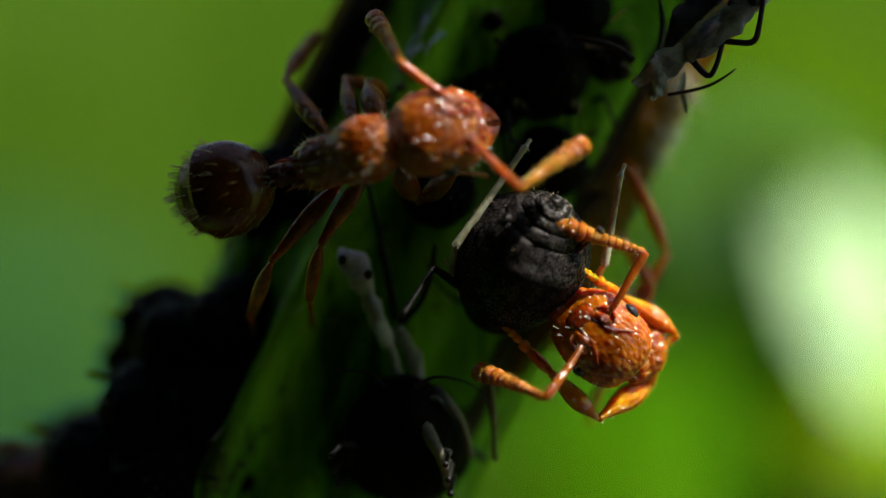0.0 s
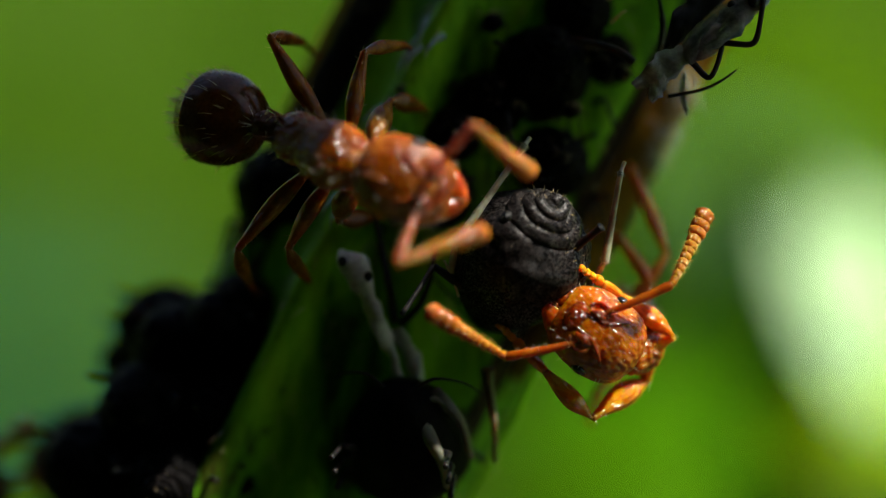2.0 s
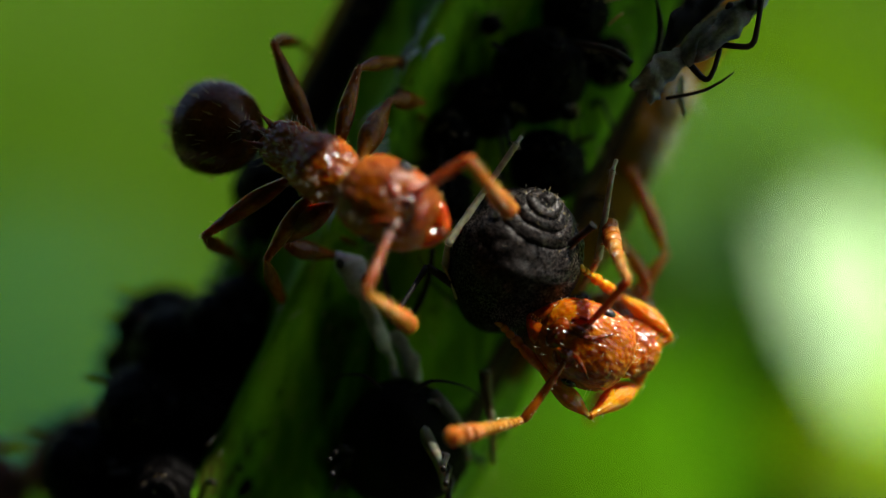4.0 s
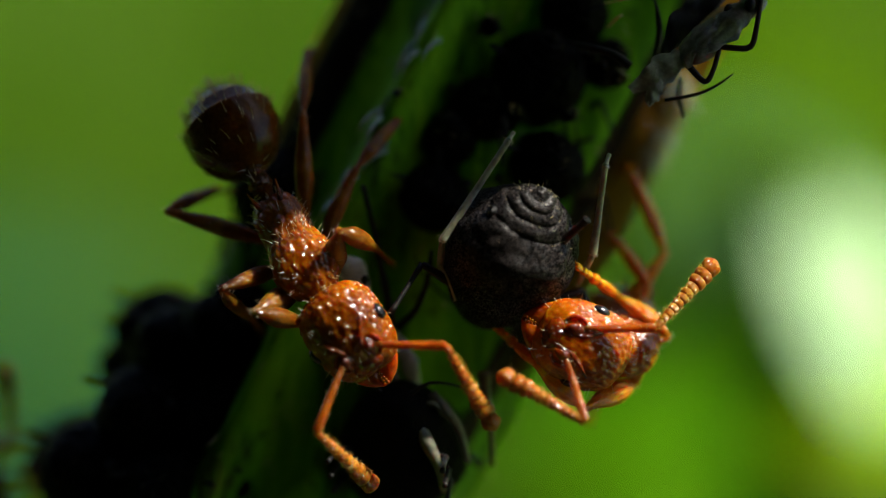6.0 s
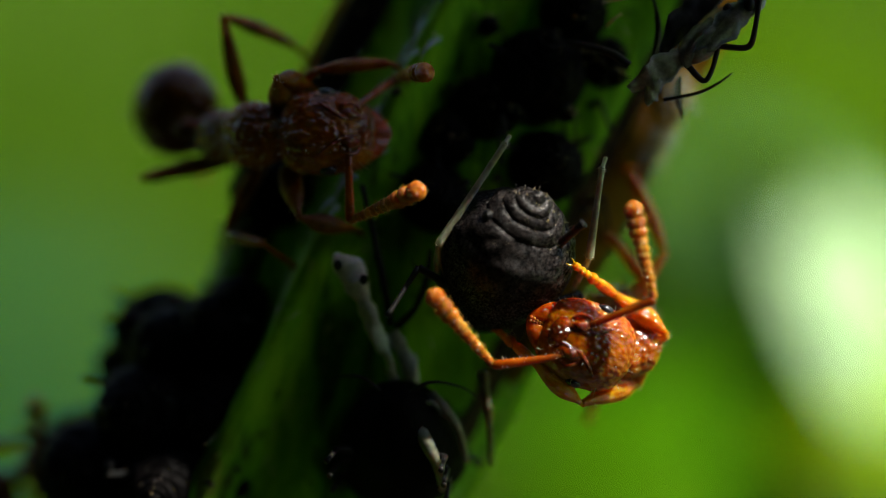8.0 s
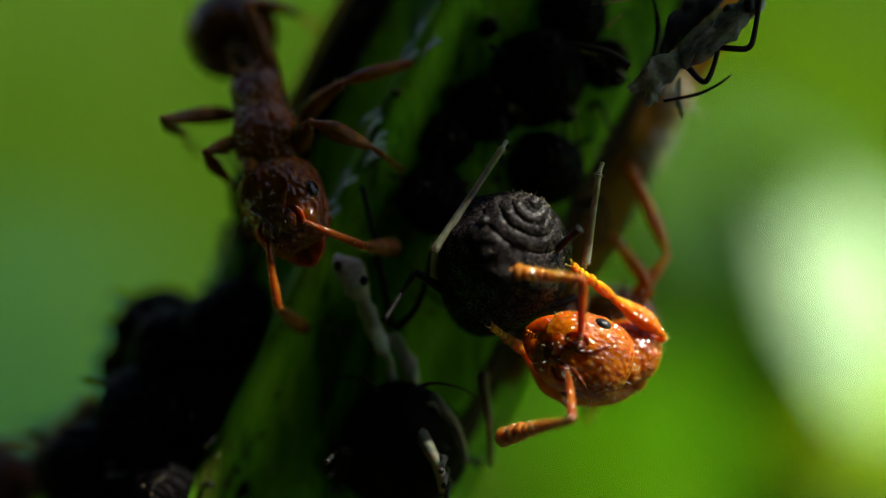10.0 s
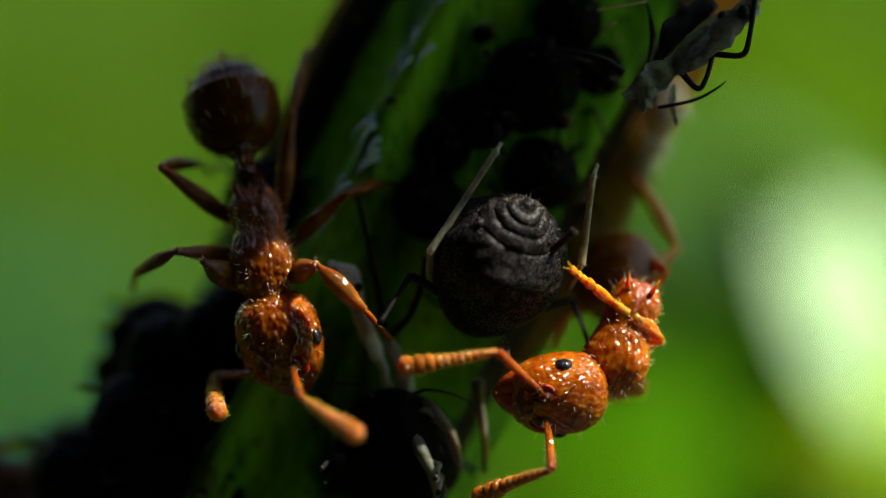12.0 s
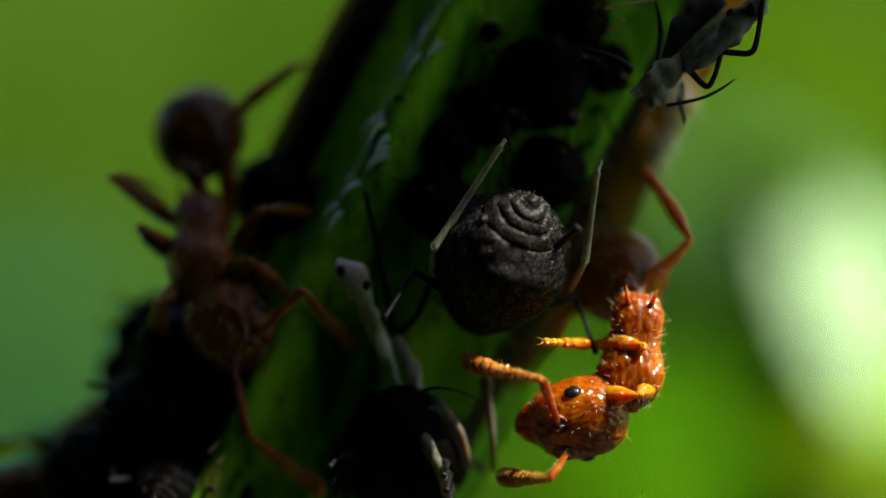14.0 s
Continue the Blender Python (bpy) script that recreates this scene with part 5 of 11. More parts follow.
    walk(red_ant["femurFL"], [
        (0, mm(0.36, 0.24, -0.4, 0, 46.8, 128.9)), (0.5, mm(0.36, 0.24, -0.4, 0, 53.7, 129.8)), (1, mm(0.36, 0.24, -0.4, 0, 49.3, 119.9)),
        (1.5, mm(0.36, 0.24, -0.4, -0, 42.4, 103)), (2, mm(0.36, 0.24, -0.4, -0, 34.4, 130.4)), (2.5, mm(0.36, 0.24, -0.4, 0, 49.2, 125.7)),
        (3, mm(0.36, 0.24, -0.4, -0, 43.5, 125.1)), (3.8, mm(0.36, 0.24, -0.4, 0, 36.1, 122.7)), (4.6, mm(0.36, 0.24, -0.4, -0, -36.8, 75.4)),
        (5.5, mm(0.36, 0.24, -0.4, 0, -34.5, 87.1)), (6, mm(0.36, 0.24, -0.4, 0, -71.3, 105.7)), (6.5, mm(0.36, 0.24, -0.4, 0, -79.3, 101.8)),
        (7, mm(0.36, 0.24, -0.4, -0, -72.3, 144.1)), (7.5, mm(0.36, 0.24, -0.4, 0, -52.4, 56.4)), (8, mm(0.36, 0.24, -0.4, -0, -45.8, 36.5)),
        (8.8, mm(0.36, 0.24, -0.4, -0, -52, 40.5)), (9.6, mm(0.36, 0.24, -0.4, -0, -64.3, 61.8)), (10.5, mm(0.36, 0.24, -0.4, -0, -62.8, 73.5)),
        (11, mm(0.36, 0.24, -0.4, -0, -61, 55.4)), (11.5, mm(0.36, 0.24, -0.4, 0, -68.2, 70)), (12, mm(0.36, 0.24, -0.4, 0, -62.1, 66.7)),
        (12.5, mm(0.36, 0.24, -0.4, -0, -53.6, 47)), (13, mm(0.36, 0.24, -0.4, 0, -40.4, 75.6)), (13.5, mm(0.36, 0.24, -0.4, 0, -40.8, 84.8)),
        (14, mm(0.36, 0.24, -0.4, 0, -57.7, 75.7))])
    walk(red_ant["tibiaFL"], [
        (0, mm(0.95, 0, 0, 44.5, 46.5, 35.5)), (0.5, mm(0.95, 0, 0, 52.2, 38.2, 38.6)), (1, mm(0.95, -0, -0, 21.3, 53.2, 17.3)),
        (1.5, mm(0.95, 0, 0, 18.1, 47.5, 13.5)), (2, mm(0.95, 0, 0, 9.3, 42.9, 6.4)), (2.5, mm(0.95, 0, -0, 28.7, 34.8, 17.3)),
        (3, mm(0.95, -0, 0, 31.3, 42.1, 22.2)), (3.8, mm(0.95, 0, 0, 10.4, 42.8, 7.1)), (4.6, mm(0.95, 0, -0, 117.6, 76.5, 118.2)),
        (5.5, mm(0.95, 0, 0, 19, 74.2, 18.4)), (6, mm(0.95, 0, 0, -147.5, 33.4, -160.7)), (6.5, mm(0.95, 0, 0, -157.5, 35.7, -166.4)),
        (7, mm(0.95, 0, -0, -121.4, 18.6, -152.3)), (7.5, mm(0.95, 0, 0, -160.5, 55.9, -163.6)), (8, mm(0.95, 0, 0, 162, 26.5, 171.7)),
        (8.8, mm(0.95, 0, -0, 158.6, 31, 168.6)), (9.6, mm(0.95, -0, 0, -173.9, 69, -174.3)), (10.5, mm(0.95, 0, -0, -72.5, 74.8, -71.9)),
        (11, mm(0.95, 0, 0, -164.2, 65.9, -165.5)), (11.5, mm(0.95, -0, 0, -148.1, 43, -157)), (12, mm(0.95, -0, 0, -77.9, 60.9, -76.2)),
        (12.5, mm(0.95, -0, -0, 153.8, 51.4, 159)), (13, mm(0.95, -0, 0, -120.1, 16.3, -154.1)), (13.5, mm(0.95, -0, 0, -133.9, 30.7, -152.1)),
        (14, mm(0.95, -0, 0, -154.9, 51.1, -160))])
    walk(red_ant["tarsusFL"], [
        (0, mm(-0.214, 0.473, -1.771, 67.3, 62.6, -142.9)), (0.5, mm(-0.217, 0.358, -1.812, 90.1, 60.8, -143.2)), (1, mm(0.022, 0.558, -1.837, 46.9, 66.3, -143.4)),
        (1.5, mm(0.089, 0.887, -1.782, -0.5, 67.6, -161.5)), (2, mm(-0.299, 0.92, -1.667, -31.7, 65.8, -169.7)), (2.5, mm(-0.186, 0.687, -1.844, -7.6, 64, -156.8)),
        (3, mm(-0.224, 0.707, -1.773, 9.7, 62.4, -159.3)), (3.8, mm(-0.188, 0.968, -1.693, -31.7, 67.8, -169.4)), (4.6, mm(0.496, 1.373, -0.465, -97.6, 75.4, 156)),
        (5.5, mm(0.364, 1.593, -0.347, -138, 75.1, 126.1)), (6, mm(0.423, 0.783, -0.192, -128.4, 84.5, 101.1)), (6.5, mm(0.398, 0.756, -0.129, -132.7, 82.1, 113.8)),
        (7, mm(0.289, 0.698, -0.167, -147.3, 83.7, 86.2)), (7.5, mm(0.915, 0.863, -0.346, -46.1, 87.7, 160.5)), (8, mm(0.656, 0.579, -0.428, -6.5, 56.1, -161.6)),
        (8.8, mm(0.659, 0.662, -0.386, -15.8, 59.2, -167.1)), (9.6, mm(0.822, 1.044, -0.089, -79.5, 77.4, 146.2)), (10.5, mm(0.852, 1.248, 0.167, -156.6, 78, 79.1)),
        (11, mm(0.943, 0.95, -0.16, -133.4, 86.5, 89.1)), (11.5, mm(0.78, 0.768, -0.177, -146.1, 85.9, 63)), (12, mm(1.106, 1.078, 0.21, -172.3, 73.6, 43.7)),
        (12.5, mm(0.767, 0.922, -0.335, -53, 82, -164.2)), (13, mm(0.755, 0.517, -0.365, 113.4, 67.5, -100.6)), (13.5, mm(0.71, 0.748, -0.441, 102.1, 79.7, -94.4)),
        (14, mm(0.704, 0.941, -0.284, -8.2, 86.9, -145.6))])
    walk(red_ant["femurFR"], [
        (0, mm(0.36, -0.24, -0.4, 0, 53.2, -119.5)), (0.5, mm(0.36, -0.24, -0.4, -0, 43.9, -120.5)), (1, mm(0.36, -0.24, -0.4, 0, 33.8, -144)),
        (1.5, mm(0.36, -0.24, -0.4, 0, 40.9, -134.7)), (2, mm(0.36, -0.24, -0.4, -0, 43, -143.4)), (2.5, mm(0.36, -0.24, -0.4, 0, 39.1, -127.3)),
        (3, mm(0.36, -0.24, -0.4, 0, 19.8, -139.6)), (3.8, mm(0.36, -0.24, -0.4, -0, 22.1, -137)), (4.6, mm(0.36, -0.24, -0.4, -0, -44.2, -77.8)),
        (5.5, mm(0.36, -0.24, -0.4, 0, -37.1, -84.7)), (6, mm(0.36, -0.24, -0.4, -0, -54.8, -66.6)), (6.5, mm(0.36, -0.24, -0.4, -0, -53.6, -59.6)),
        (7, mm(0.36, -0.24, -0.4, 0, -64.1, -86.1)), (7.5, mm(0.36, -0.24, -0.4, 0, -42.4, -38.9)), (8, mm(0.36, -0.24, -0.4, 0, -20.8, -52.5)),
        (8.8, mm(0.36, -0.24, -0.4, -0, -24, -23.6)), (9.6, mm(0.36, -0.24, -0.4, -0, -46.7, 3.1)), (10.5, mm(0.36, -0.24, -0.4, 0, -64.7, -1.5)),
        (11, mm(0.36, -0.24, -0.4, 0, -62.6, -34.2)), (11.5, mm(0.36, -0.24, -0.4, 0, -68.6, -74.9)), (12, mm(0.36, -0.24, -0.4, -0, -65, -108.4)),
        (12.5, mm(0.36, -0.24, -0.4, 0, -64.5, 5.8)), (13, mm(0.36, -0.24, -0.4, -0, -56.1, 12)), (13.5, mm(0.36, -0.24, -0.4, -0, -58.1, 21.8)),
        (14, mm(0.36, -0.24, -0.4, -0, -56.6, -22.5))])
    walk(red_ant["tibiaFR"], [
        (0, mm(0.95, 0, 0, 108.3, 19.6, 134.6)), (0.5, mm(0.95, -0, -0, 106.7, 15.1, 139.1)), (1, mm(0.95, 0, -0, 10.7, 71.2, 10.1)),
        (1.5, mm(0.95, -0, 0, -42, 51.4, -35.1)), (2, mm(0.95, -0, 0, -40.5, 47.9, -32.4)), (2.5, mm(0.95, 0, 0, -11.2, 54.5, -9.2)),
        (3, mm(0.95, -0, 0, -28.2, 84, -28.1)), (3.8, mm(0.95, 0, 0, -75, 83.5, -74.9)), (4.6, mm(0.95, 0, -0, 131, 18.4, 160)),
        (5.5, mm(0.95, 0, 0, 130.7, 18, 160.2)), (6, mm(0.95, -0, 0, 97.6, 4.6, 148.9)), (6.5, mm(0.95, 0, 0, 112.5, 11.7, 153.8)),
        (7, mm(0.95, -0, -0, 105.5, 6, 159.4)), (7.5, mm(0.95, 0, -0, 95.9, 26.5, 102.9)), (8, mm(0.95, -0, 0, 167.2, 82.6, 167.3)),
        (8.8, mm(0.95, 0, 0, -162.4, 57.2, -165.1)), (9.6, mm(0.95, 0, 0, -151.9, 36.2, -162.5)), (10.5, mm(0.95, 0, 0, -131.3, 40.3, -143.7)),
        (11, mm(0.95, 0, -0, 153.8, 45, 160.8)), (11.5, mm(0.95, -0, 0, 103, 5.8, 156.2)), (12, mm(0.95, 0, 0, 77.2, -1.7, 172.7)),
        (12.5, mm(0.95, 0, 0, -153.8, 42.9, -161.5)), (13, mm(0.95, 0, 0, -151.1, 47.5, -157.9)), (13.5, mm(0.95, 0, 0, -160.8, 43.1, -166.6)),
        (14, mm(0.95, 0, -0, -169.7, 45.1, -172.7))])
    walk(red_ant["tarsusFR"], [
        (0, mm(0.763, -0.549, -0.914, 63.8, 79.5, -104.6)), (0.5, mm(0.69, -0.614, -0.82, 54.5, 80.8, -110.6)), (1, mm(-0.094, -0.623, -1.651, 1.3, 74, -153.5)),
        (1.5, mm(-0.271, -0.494, -1.715, -60.5, 67.9, -179.7)), (2, mm(-0.302, -0.397, -1.744, -55.3, 66.9, -179.7)), (2.5, mm(-0.111, -0.743, -1.745, -17.4, 68.5, -161.1)),
        (3, mm(-0.202, -0.67, -1.447, -17.9, 70.5, -168.4)), (3.8, mm(-0.149, -0.603, -1.457, -35.5, 73.9, -178.6)), (4.6, mm(0.675, -0.547, -0.374, -82, 80.6, 147.4)),
        (5.5, mm(0.634, -0.579, -0.417, -126.9, 81.8, 108.2)), (6, mm(0.805, -0.296, -0.181, -152.2, 79.4, 84.9)), (6.5, mm(0.789, -0.331, -0.256, -141.4, 81.3, 100.2)),
        (7, mm(0.635, -0.402, -0.207, -154.6, 84.1, 66.2)), (7.5, mm(1.406, -0.244, -0.108, -156.7, 79.7, 61.9)), (8, mm(1.025, -1.071, -0.792, 24.2, 62.7, -151.8)),
        (8.8, mm(1.02, -0.643, -0.749, 2.7, 58.9, -162.6)), (9.6, mm(0.947, -0.39, -0.433, 52.1, 70.7, -153.7)), (10.5, mm(0.999, -0.596, -0.166, 122.9, 77.3, -96.2)),
        (11, mm(1.019, -0.477, -0.245, 71.8, 85.6, -96.9)), (11.5, mm(0.695, -0.324, -0.179, -135.3, 85, 83.6)), (12, mm(0.429, -0.334, -0.204, -149, 83.8, 80.4)),
        (12.5, mm(1.019, -0.349, -0.233, 80.4, 77.6, -100)), (13, mm(1.111, -0.276, -0.31, 68.6, 74.6, -103.7)), (13.5, mm(1.016, -0.114, -0.317, 59.8, 82.7, -114.5)),
        (14, mm(0.96, -0.562, -0.337, 63.3, 79.4, -117.2))])
    walk(red_ant["femurML"], [
        (0, mm(0, 0.24, -0.42, -0, 45.7, 117.8)), (0.5, mm(0, 0.24, -0.42, 0, 38.1, 89.2)), (1, mm(-0, 0.24, -0.42, -0, 28.5, 100.4)),
        (1.5, mm(0, 0.24, -0.42, -0, 17.2, 92.5)), (2, mm(-0, 0.24, -0.42, 0, -6.9, 104.8)), (2.5, mm(-0, 0.24, -0.42, -0, 31.7, 109.6)),
        (3, mm(0, 0.24, -0.42, -0, 15.1, 109.1)), (3.8, mm(-0, 0.24, -0.42, 0, 7.6, 111.3)), (4.6, mm(0, 0.24, -0.42, 0, -22, 101.7)),
        (5.5, mm(-0, 0.24, -0.42, 0, -18.1, 108.7)), (6, mm(0, 0.24, -0.42, 0, -12.4, 124.5)), (6.5, mm(-0, 0.24, -0.42, 0, -11.6, 120.7)),
        (7, mm(0, 0.24, -0.42, -0, -13, 129.7)), (7.5, mm(0, 0.24, -0.42, 0, -9.4, 109.7)), (8, mm(-0, 0.24, -0.42, -0, -3.4, 29.6)),
        (8.8, mm(0, 0.24, -0.42, -0, -14.2, 48.4)), (9.6, mm(0, 0.24, -0.42, -0, -34.4, 87.8)), (10.5, mm(0, 0.24, -0.42, -0, -36.8, 102.8)),
        (11, mm(-0, 0.24, -0.42, -0, -11.2, 132.4)), (11.5, mm(0, 0.24, -0.42, 0, -11.5, 131.6)), (12, mm(0, 0.24, -0.42, 0, -22.6, 114.9)),
        (12.5, mm(0, 0.24, -0.42, -0, -38.3, 90.7)), (13, mm(-0, 0.24, -0.42, 0, -19.1, 114.1)), (13.5, mm(0, 0.24, -0.42, 0, -50.8, 102.4)),
        (14, mm(0, 0.24, -0.42, 0, -49.4, 103.5))])
    walk(red_ant["tibiaML"], [
        (0, mm(1, -0, -0, 16.3, 62.4, 14.5)), (0.5, mm(1, 0, 0, -16.7, 47.5, -12.5)), (1, mm(1, -0, 0, 0.7, 39.7, 0.4)),
        (1.5, mm(1, 0, 0, 48.7, 77.1, 47.9)), (2, mm(1, 0, -0, 23.3, 73.2, 22.4)), (2.5, mm(1, 0, 0, 0.9, 45.4, 0.7)),
        (3, mm(1, -0, 0, 5.3, 59.8, 4.6)), (3.8, mm(1, -0, 0, -1.2, 61.5, -1)), (4.6, mm(1, -0, 0, -2.4, 83.1, -2.4)),
        (5.5, mm(1, 0, 0, -22.9, 74.8, -22.2)), (6, mm(1, 0, -0, -13.7, 31.5, -7.2)), (6.5, mm(1, 0, 0, -9, 30.2, -4.5)),
        (7, mm(1, 0, 0, -12.4, 35.1, -7.2)), (7.5, mm(1, 0, 0, -21.2, 49.2, -16.4)), (8, mm(1, -0, 0, -29.2, 48.1, -22.6)),
        (8.8, mm(1, 0, 0, -5.6, 54.6, -4.5)), (9.6, mm(1, 0, -0, -4.9, 44.4, -3.4)), (10.5, mm(1, 0, -0, 15.2, 53.7, 12.4)),
        (11, mm(1, -0, 0, -48.7, 22.5, -23.5)), (11.5, mm(1, 0, -0, -72.8, 4.3, -13.5)), (12, mm(1, 0, 0, 31.1, 78, 30.5)),
        (12.5, mm(1, 0, 0, 134, 66.8, 136.5)), (13, mm(1, -0, -0, 58.7, 79.6, 58.2)), (13.5, mm(1, 0, 0, 142.4, 66.6, 144.7)),
        (14, mm(1, 0, 0, 162, 70, 163))])
    walk(red_ant["tarsusML"], [
        (0, mm(-0.287, 0.581, -1.906, 54.8, 66.4, -136.7)), (0.5, mm(0.132, 1.077, -1.847, 2.4, 71.9, -150.4)), (1, mm(-0.219, 1.404, -1.658, -51.6, 69.7, -173.4)),
        (1.5, mm(-0.172, 1.07, -1.515, 21.9, 66.8, -157.3)), (2, mm(-0.421, 1.477, -1.054, -60.3, 65.8, -179.5)), (2.5, mm(-0.353, 1.213, -1.744, -33.5, 68.1, -166.3)),
        (3, mm(-0.417, 1.344, -1.471, -38.5, 65.9, -172.3)), (3.8, mm(-0.46, 1.439, -1.317, -56.2, 68.8, -179.9)), (4.6, mm(-0.264, 1.538, -0.762, -93.2, 75.5, 160.1)),
        (5.5, mm(-0.367, 1.578, -0.8, -121.5, 78.6, 140.6)), (6, mm(-0.917, 1.729, -0.473, -163.9, 68, 130.9)), (6.5, mm(-0.846, 1.778, -0.481, -161.5, 68, 131.4)),
        (7, mm(-1.039, 1.624, -0.506, -167.2, 69.2, 133.5)), (7.5, mm(-0.397, 1.792, -0.785, -136.1, 74.7, 129.6)), (8, mm(1.442, 0.818, -0.94, 16.4, 71.8, -150.9)),
        (8.8, mm(1.085, 1.407, -0.705, -42.5, 70.1, 172.6)), (9.6, mm(0.096, 1.869, 0.002, -121.6, 64.5, 137.1)), (10.5, mm(-0.451, 1.754, -0.065, -147.9, 69.2, 137.4)),
        (11, mm(-0.939, 1.716, -0.398, -146.6, 67.7, 139)), (11.5, mm(-1.034, 1.691, -0.121, -164.3, 62.8, 133)), (12, mm(-0.654, 1.443, -0.72, -155.6, 78, 142.5)),
        (12.5, mm(-0.235, 1.305, -0.536, -89.1, 76.6, -169.4)), (13, mm(-0.639, 1.359, -0.829, -78.5, 74, -158.5)), (13.5, mm(-0.408, 1.222, -0.327, -118.4, 76, 168.6)),
        (14, mm(-0.328, 1.253, -0.365, -102.4, 78.1, 172))])
    walk(red_ant["femurMR"], [
        (0, mm(0, -0.24, -0.42, 0, -22.9, -137.9)), (0.5, mm(-0, -0.24, -0.42, 0, -25.1, -142)), (1, mm(0, -0.24, -0.42, 0, -15.7, -113.5)),
        (1.5, mm(0, -0.24, -0.42, -0, 20.4, -106.8)), (2, mm(0, -0.24, -0.42, 0, 9.8, -109.1)), (2.5, mm(0, -0.24, -0.42, 0, -20.3, -119.4)),
        (3, mm(0, -0.24, -0.42, 0, -9.7, -100)), (3.8, mm(0, -0.24, -0.42, -0, 7.1, -104.3)), (4.6, mm(0, -0.24, -0.42, -0, -27.2, -66.1)),
        (5.5, mm(-0, -0.24, -0.42, -0, -32.3, -62.4)), (6, mm(0, -0.24, -0.42, -0, -43.5, -82.2)), (6.5, mm(-0, -0.24, -0.42, 0, -40.8, -82.3)),
        (7, mm(0, -0.24, -0.42, 0, -21.7, -104.1)), (7.5, mm(0, -0.24, -0.42, 0, -42.6, -83.9)), (8, mm(-0, -0.24, -0.42, 0, -21.3, -110.9)),
        (8.8, mm(0, -0.24, -0.42, 0, -28.8, -80.3)), (9.6, mm(0, -0.24, -0.42, 0, -46.6, -42.6)), (10.5, mm(-0, -0.24, -0.42, 0, -60.5, -57.1)),
        (11, mm(0, -0.24, -0.42, 0, -53, -81.8)), (11.5, mm(0, -0.24, -0.42, 0, -39, -76.2)), (12, mm(0, -0.24, -0.42, 0, -46.2, -89.9)),
        (12.5, mm(0, -0.24, -0.42, 0, -68.8, -44.4)), (13, mm(0, -0.24, -0.42, -0, -71.4, -17.9)), (13.5, mm(0, -0.24, -0.42, -0, -84.4, -16.5)),
        (14, mm(0, -0.24, -0.42, -0, -69.2, -109.8))])
    walk(red_ant["tibiaMR"], [
        (0, mm(1, 0, -0, 8.4, 44.1, 5.9)), (0.5, mm(1, 0, -0, 18.5, 47.7, 13.9)), (1, mm(1, 0, 0, -8.9, 59.8, -7.7)),
        (1.5, mm(1, 0, 0, -6.1, 46.2, -4.4)), (2, mm(1, 0, -0, -17.5, 58.3, -15)), (2.5, mm(1, 0, 0, 4.3, 61.2, 3.8)),
        (3, mm(1, 0, 0, -27.3, 64.4, -25)), (3.8, mm(1, 0, -0, -8.7, 57.3, -7.4)), (4.6, mm(1, 0, -0, -156.1, 81.1, -156.4)),
        (5.5, mm(1, -0, 0, 158.1, 77.9, 158.6)), (6, mm(1, 0, -0, 157.5, 40.1, 165.1)), (6.5, mm(1, 0, -0, 171.3, 44.8, 173.8)),
        (7, mm(1, 0, 0, 157.2, 56.2, 160.8)), (7.5, mm(1, 0, 0, 155.2, 54.9, 159.3)), (8, mm(1, 0, -0, 88.1, -14.6, 97.3)),
        (8.8, mm(1, 0, 0, -147.5, 47.2, -154.9)), (9.6, mm(1, 0, -0, -170.6, 31.9, -175)), (10.5, mm(1, -0, 0, 168.8, 33.7, 173.7)),
        (11, mm(1, 0, 0, 120.3, 24.4, 144.8)), (11.5, mm(1, 0, 0, -109.5, 11.7, -150.3)), (12, mm(1, 0, 0, -127.6, 87.3, -127.6)),
        (12.5, mm(1, 0, 0, 163.3, 18.1, 174.7)), (13, mm(1, 0, -0, 177.3, 19.9, 179.1)), (13.5, mm(1, -0, 0, 120.7, 7.4, 167.7)),
        (14, mm(1, -0, 0, 150.4, 9.1, 174.8))])
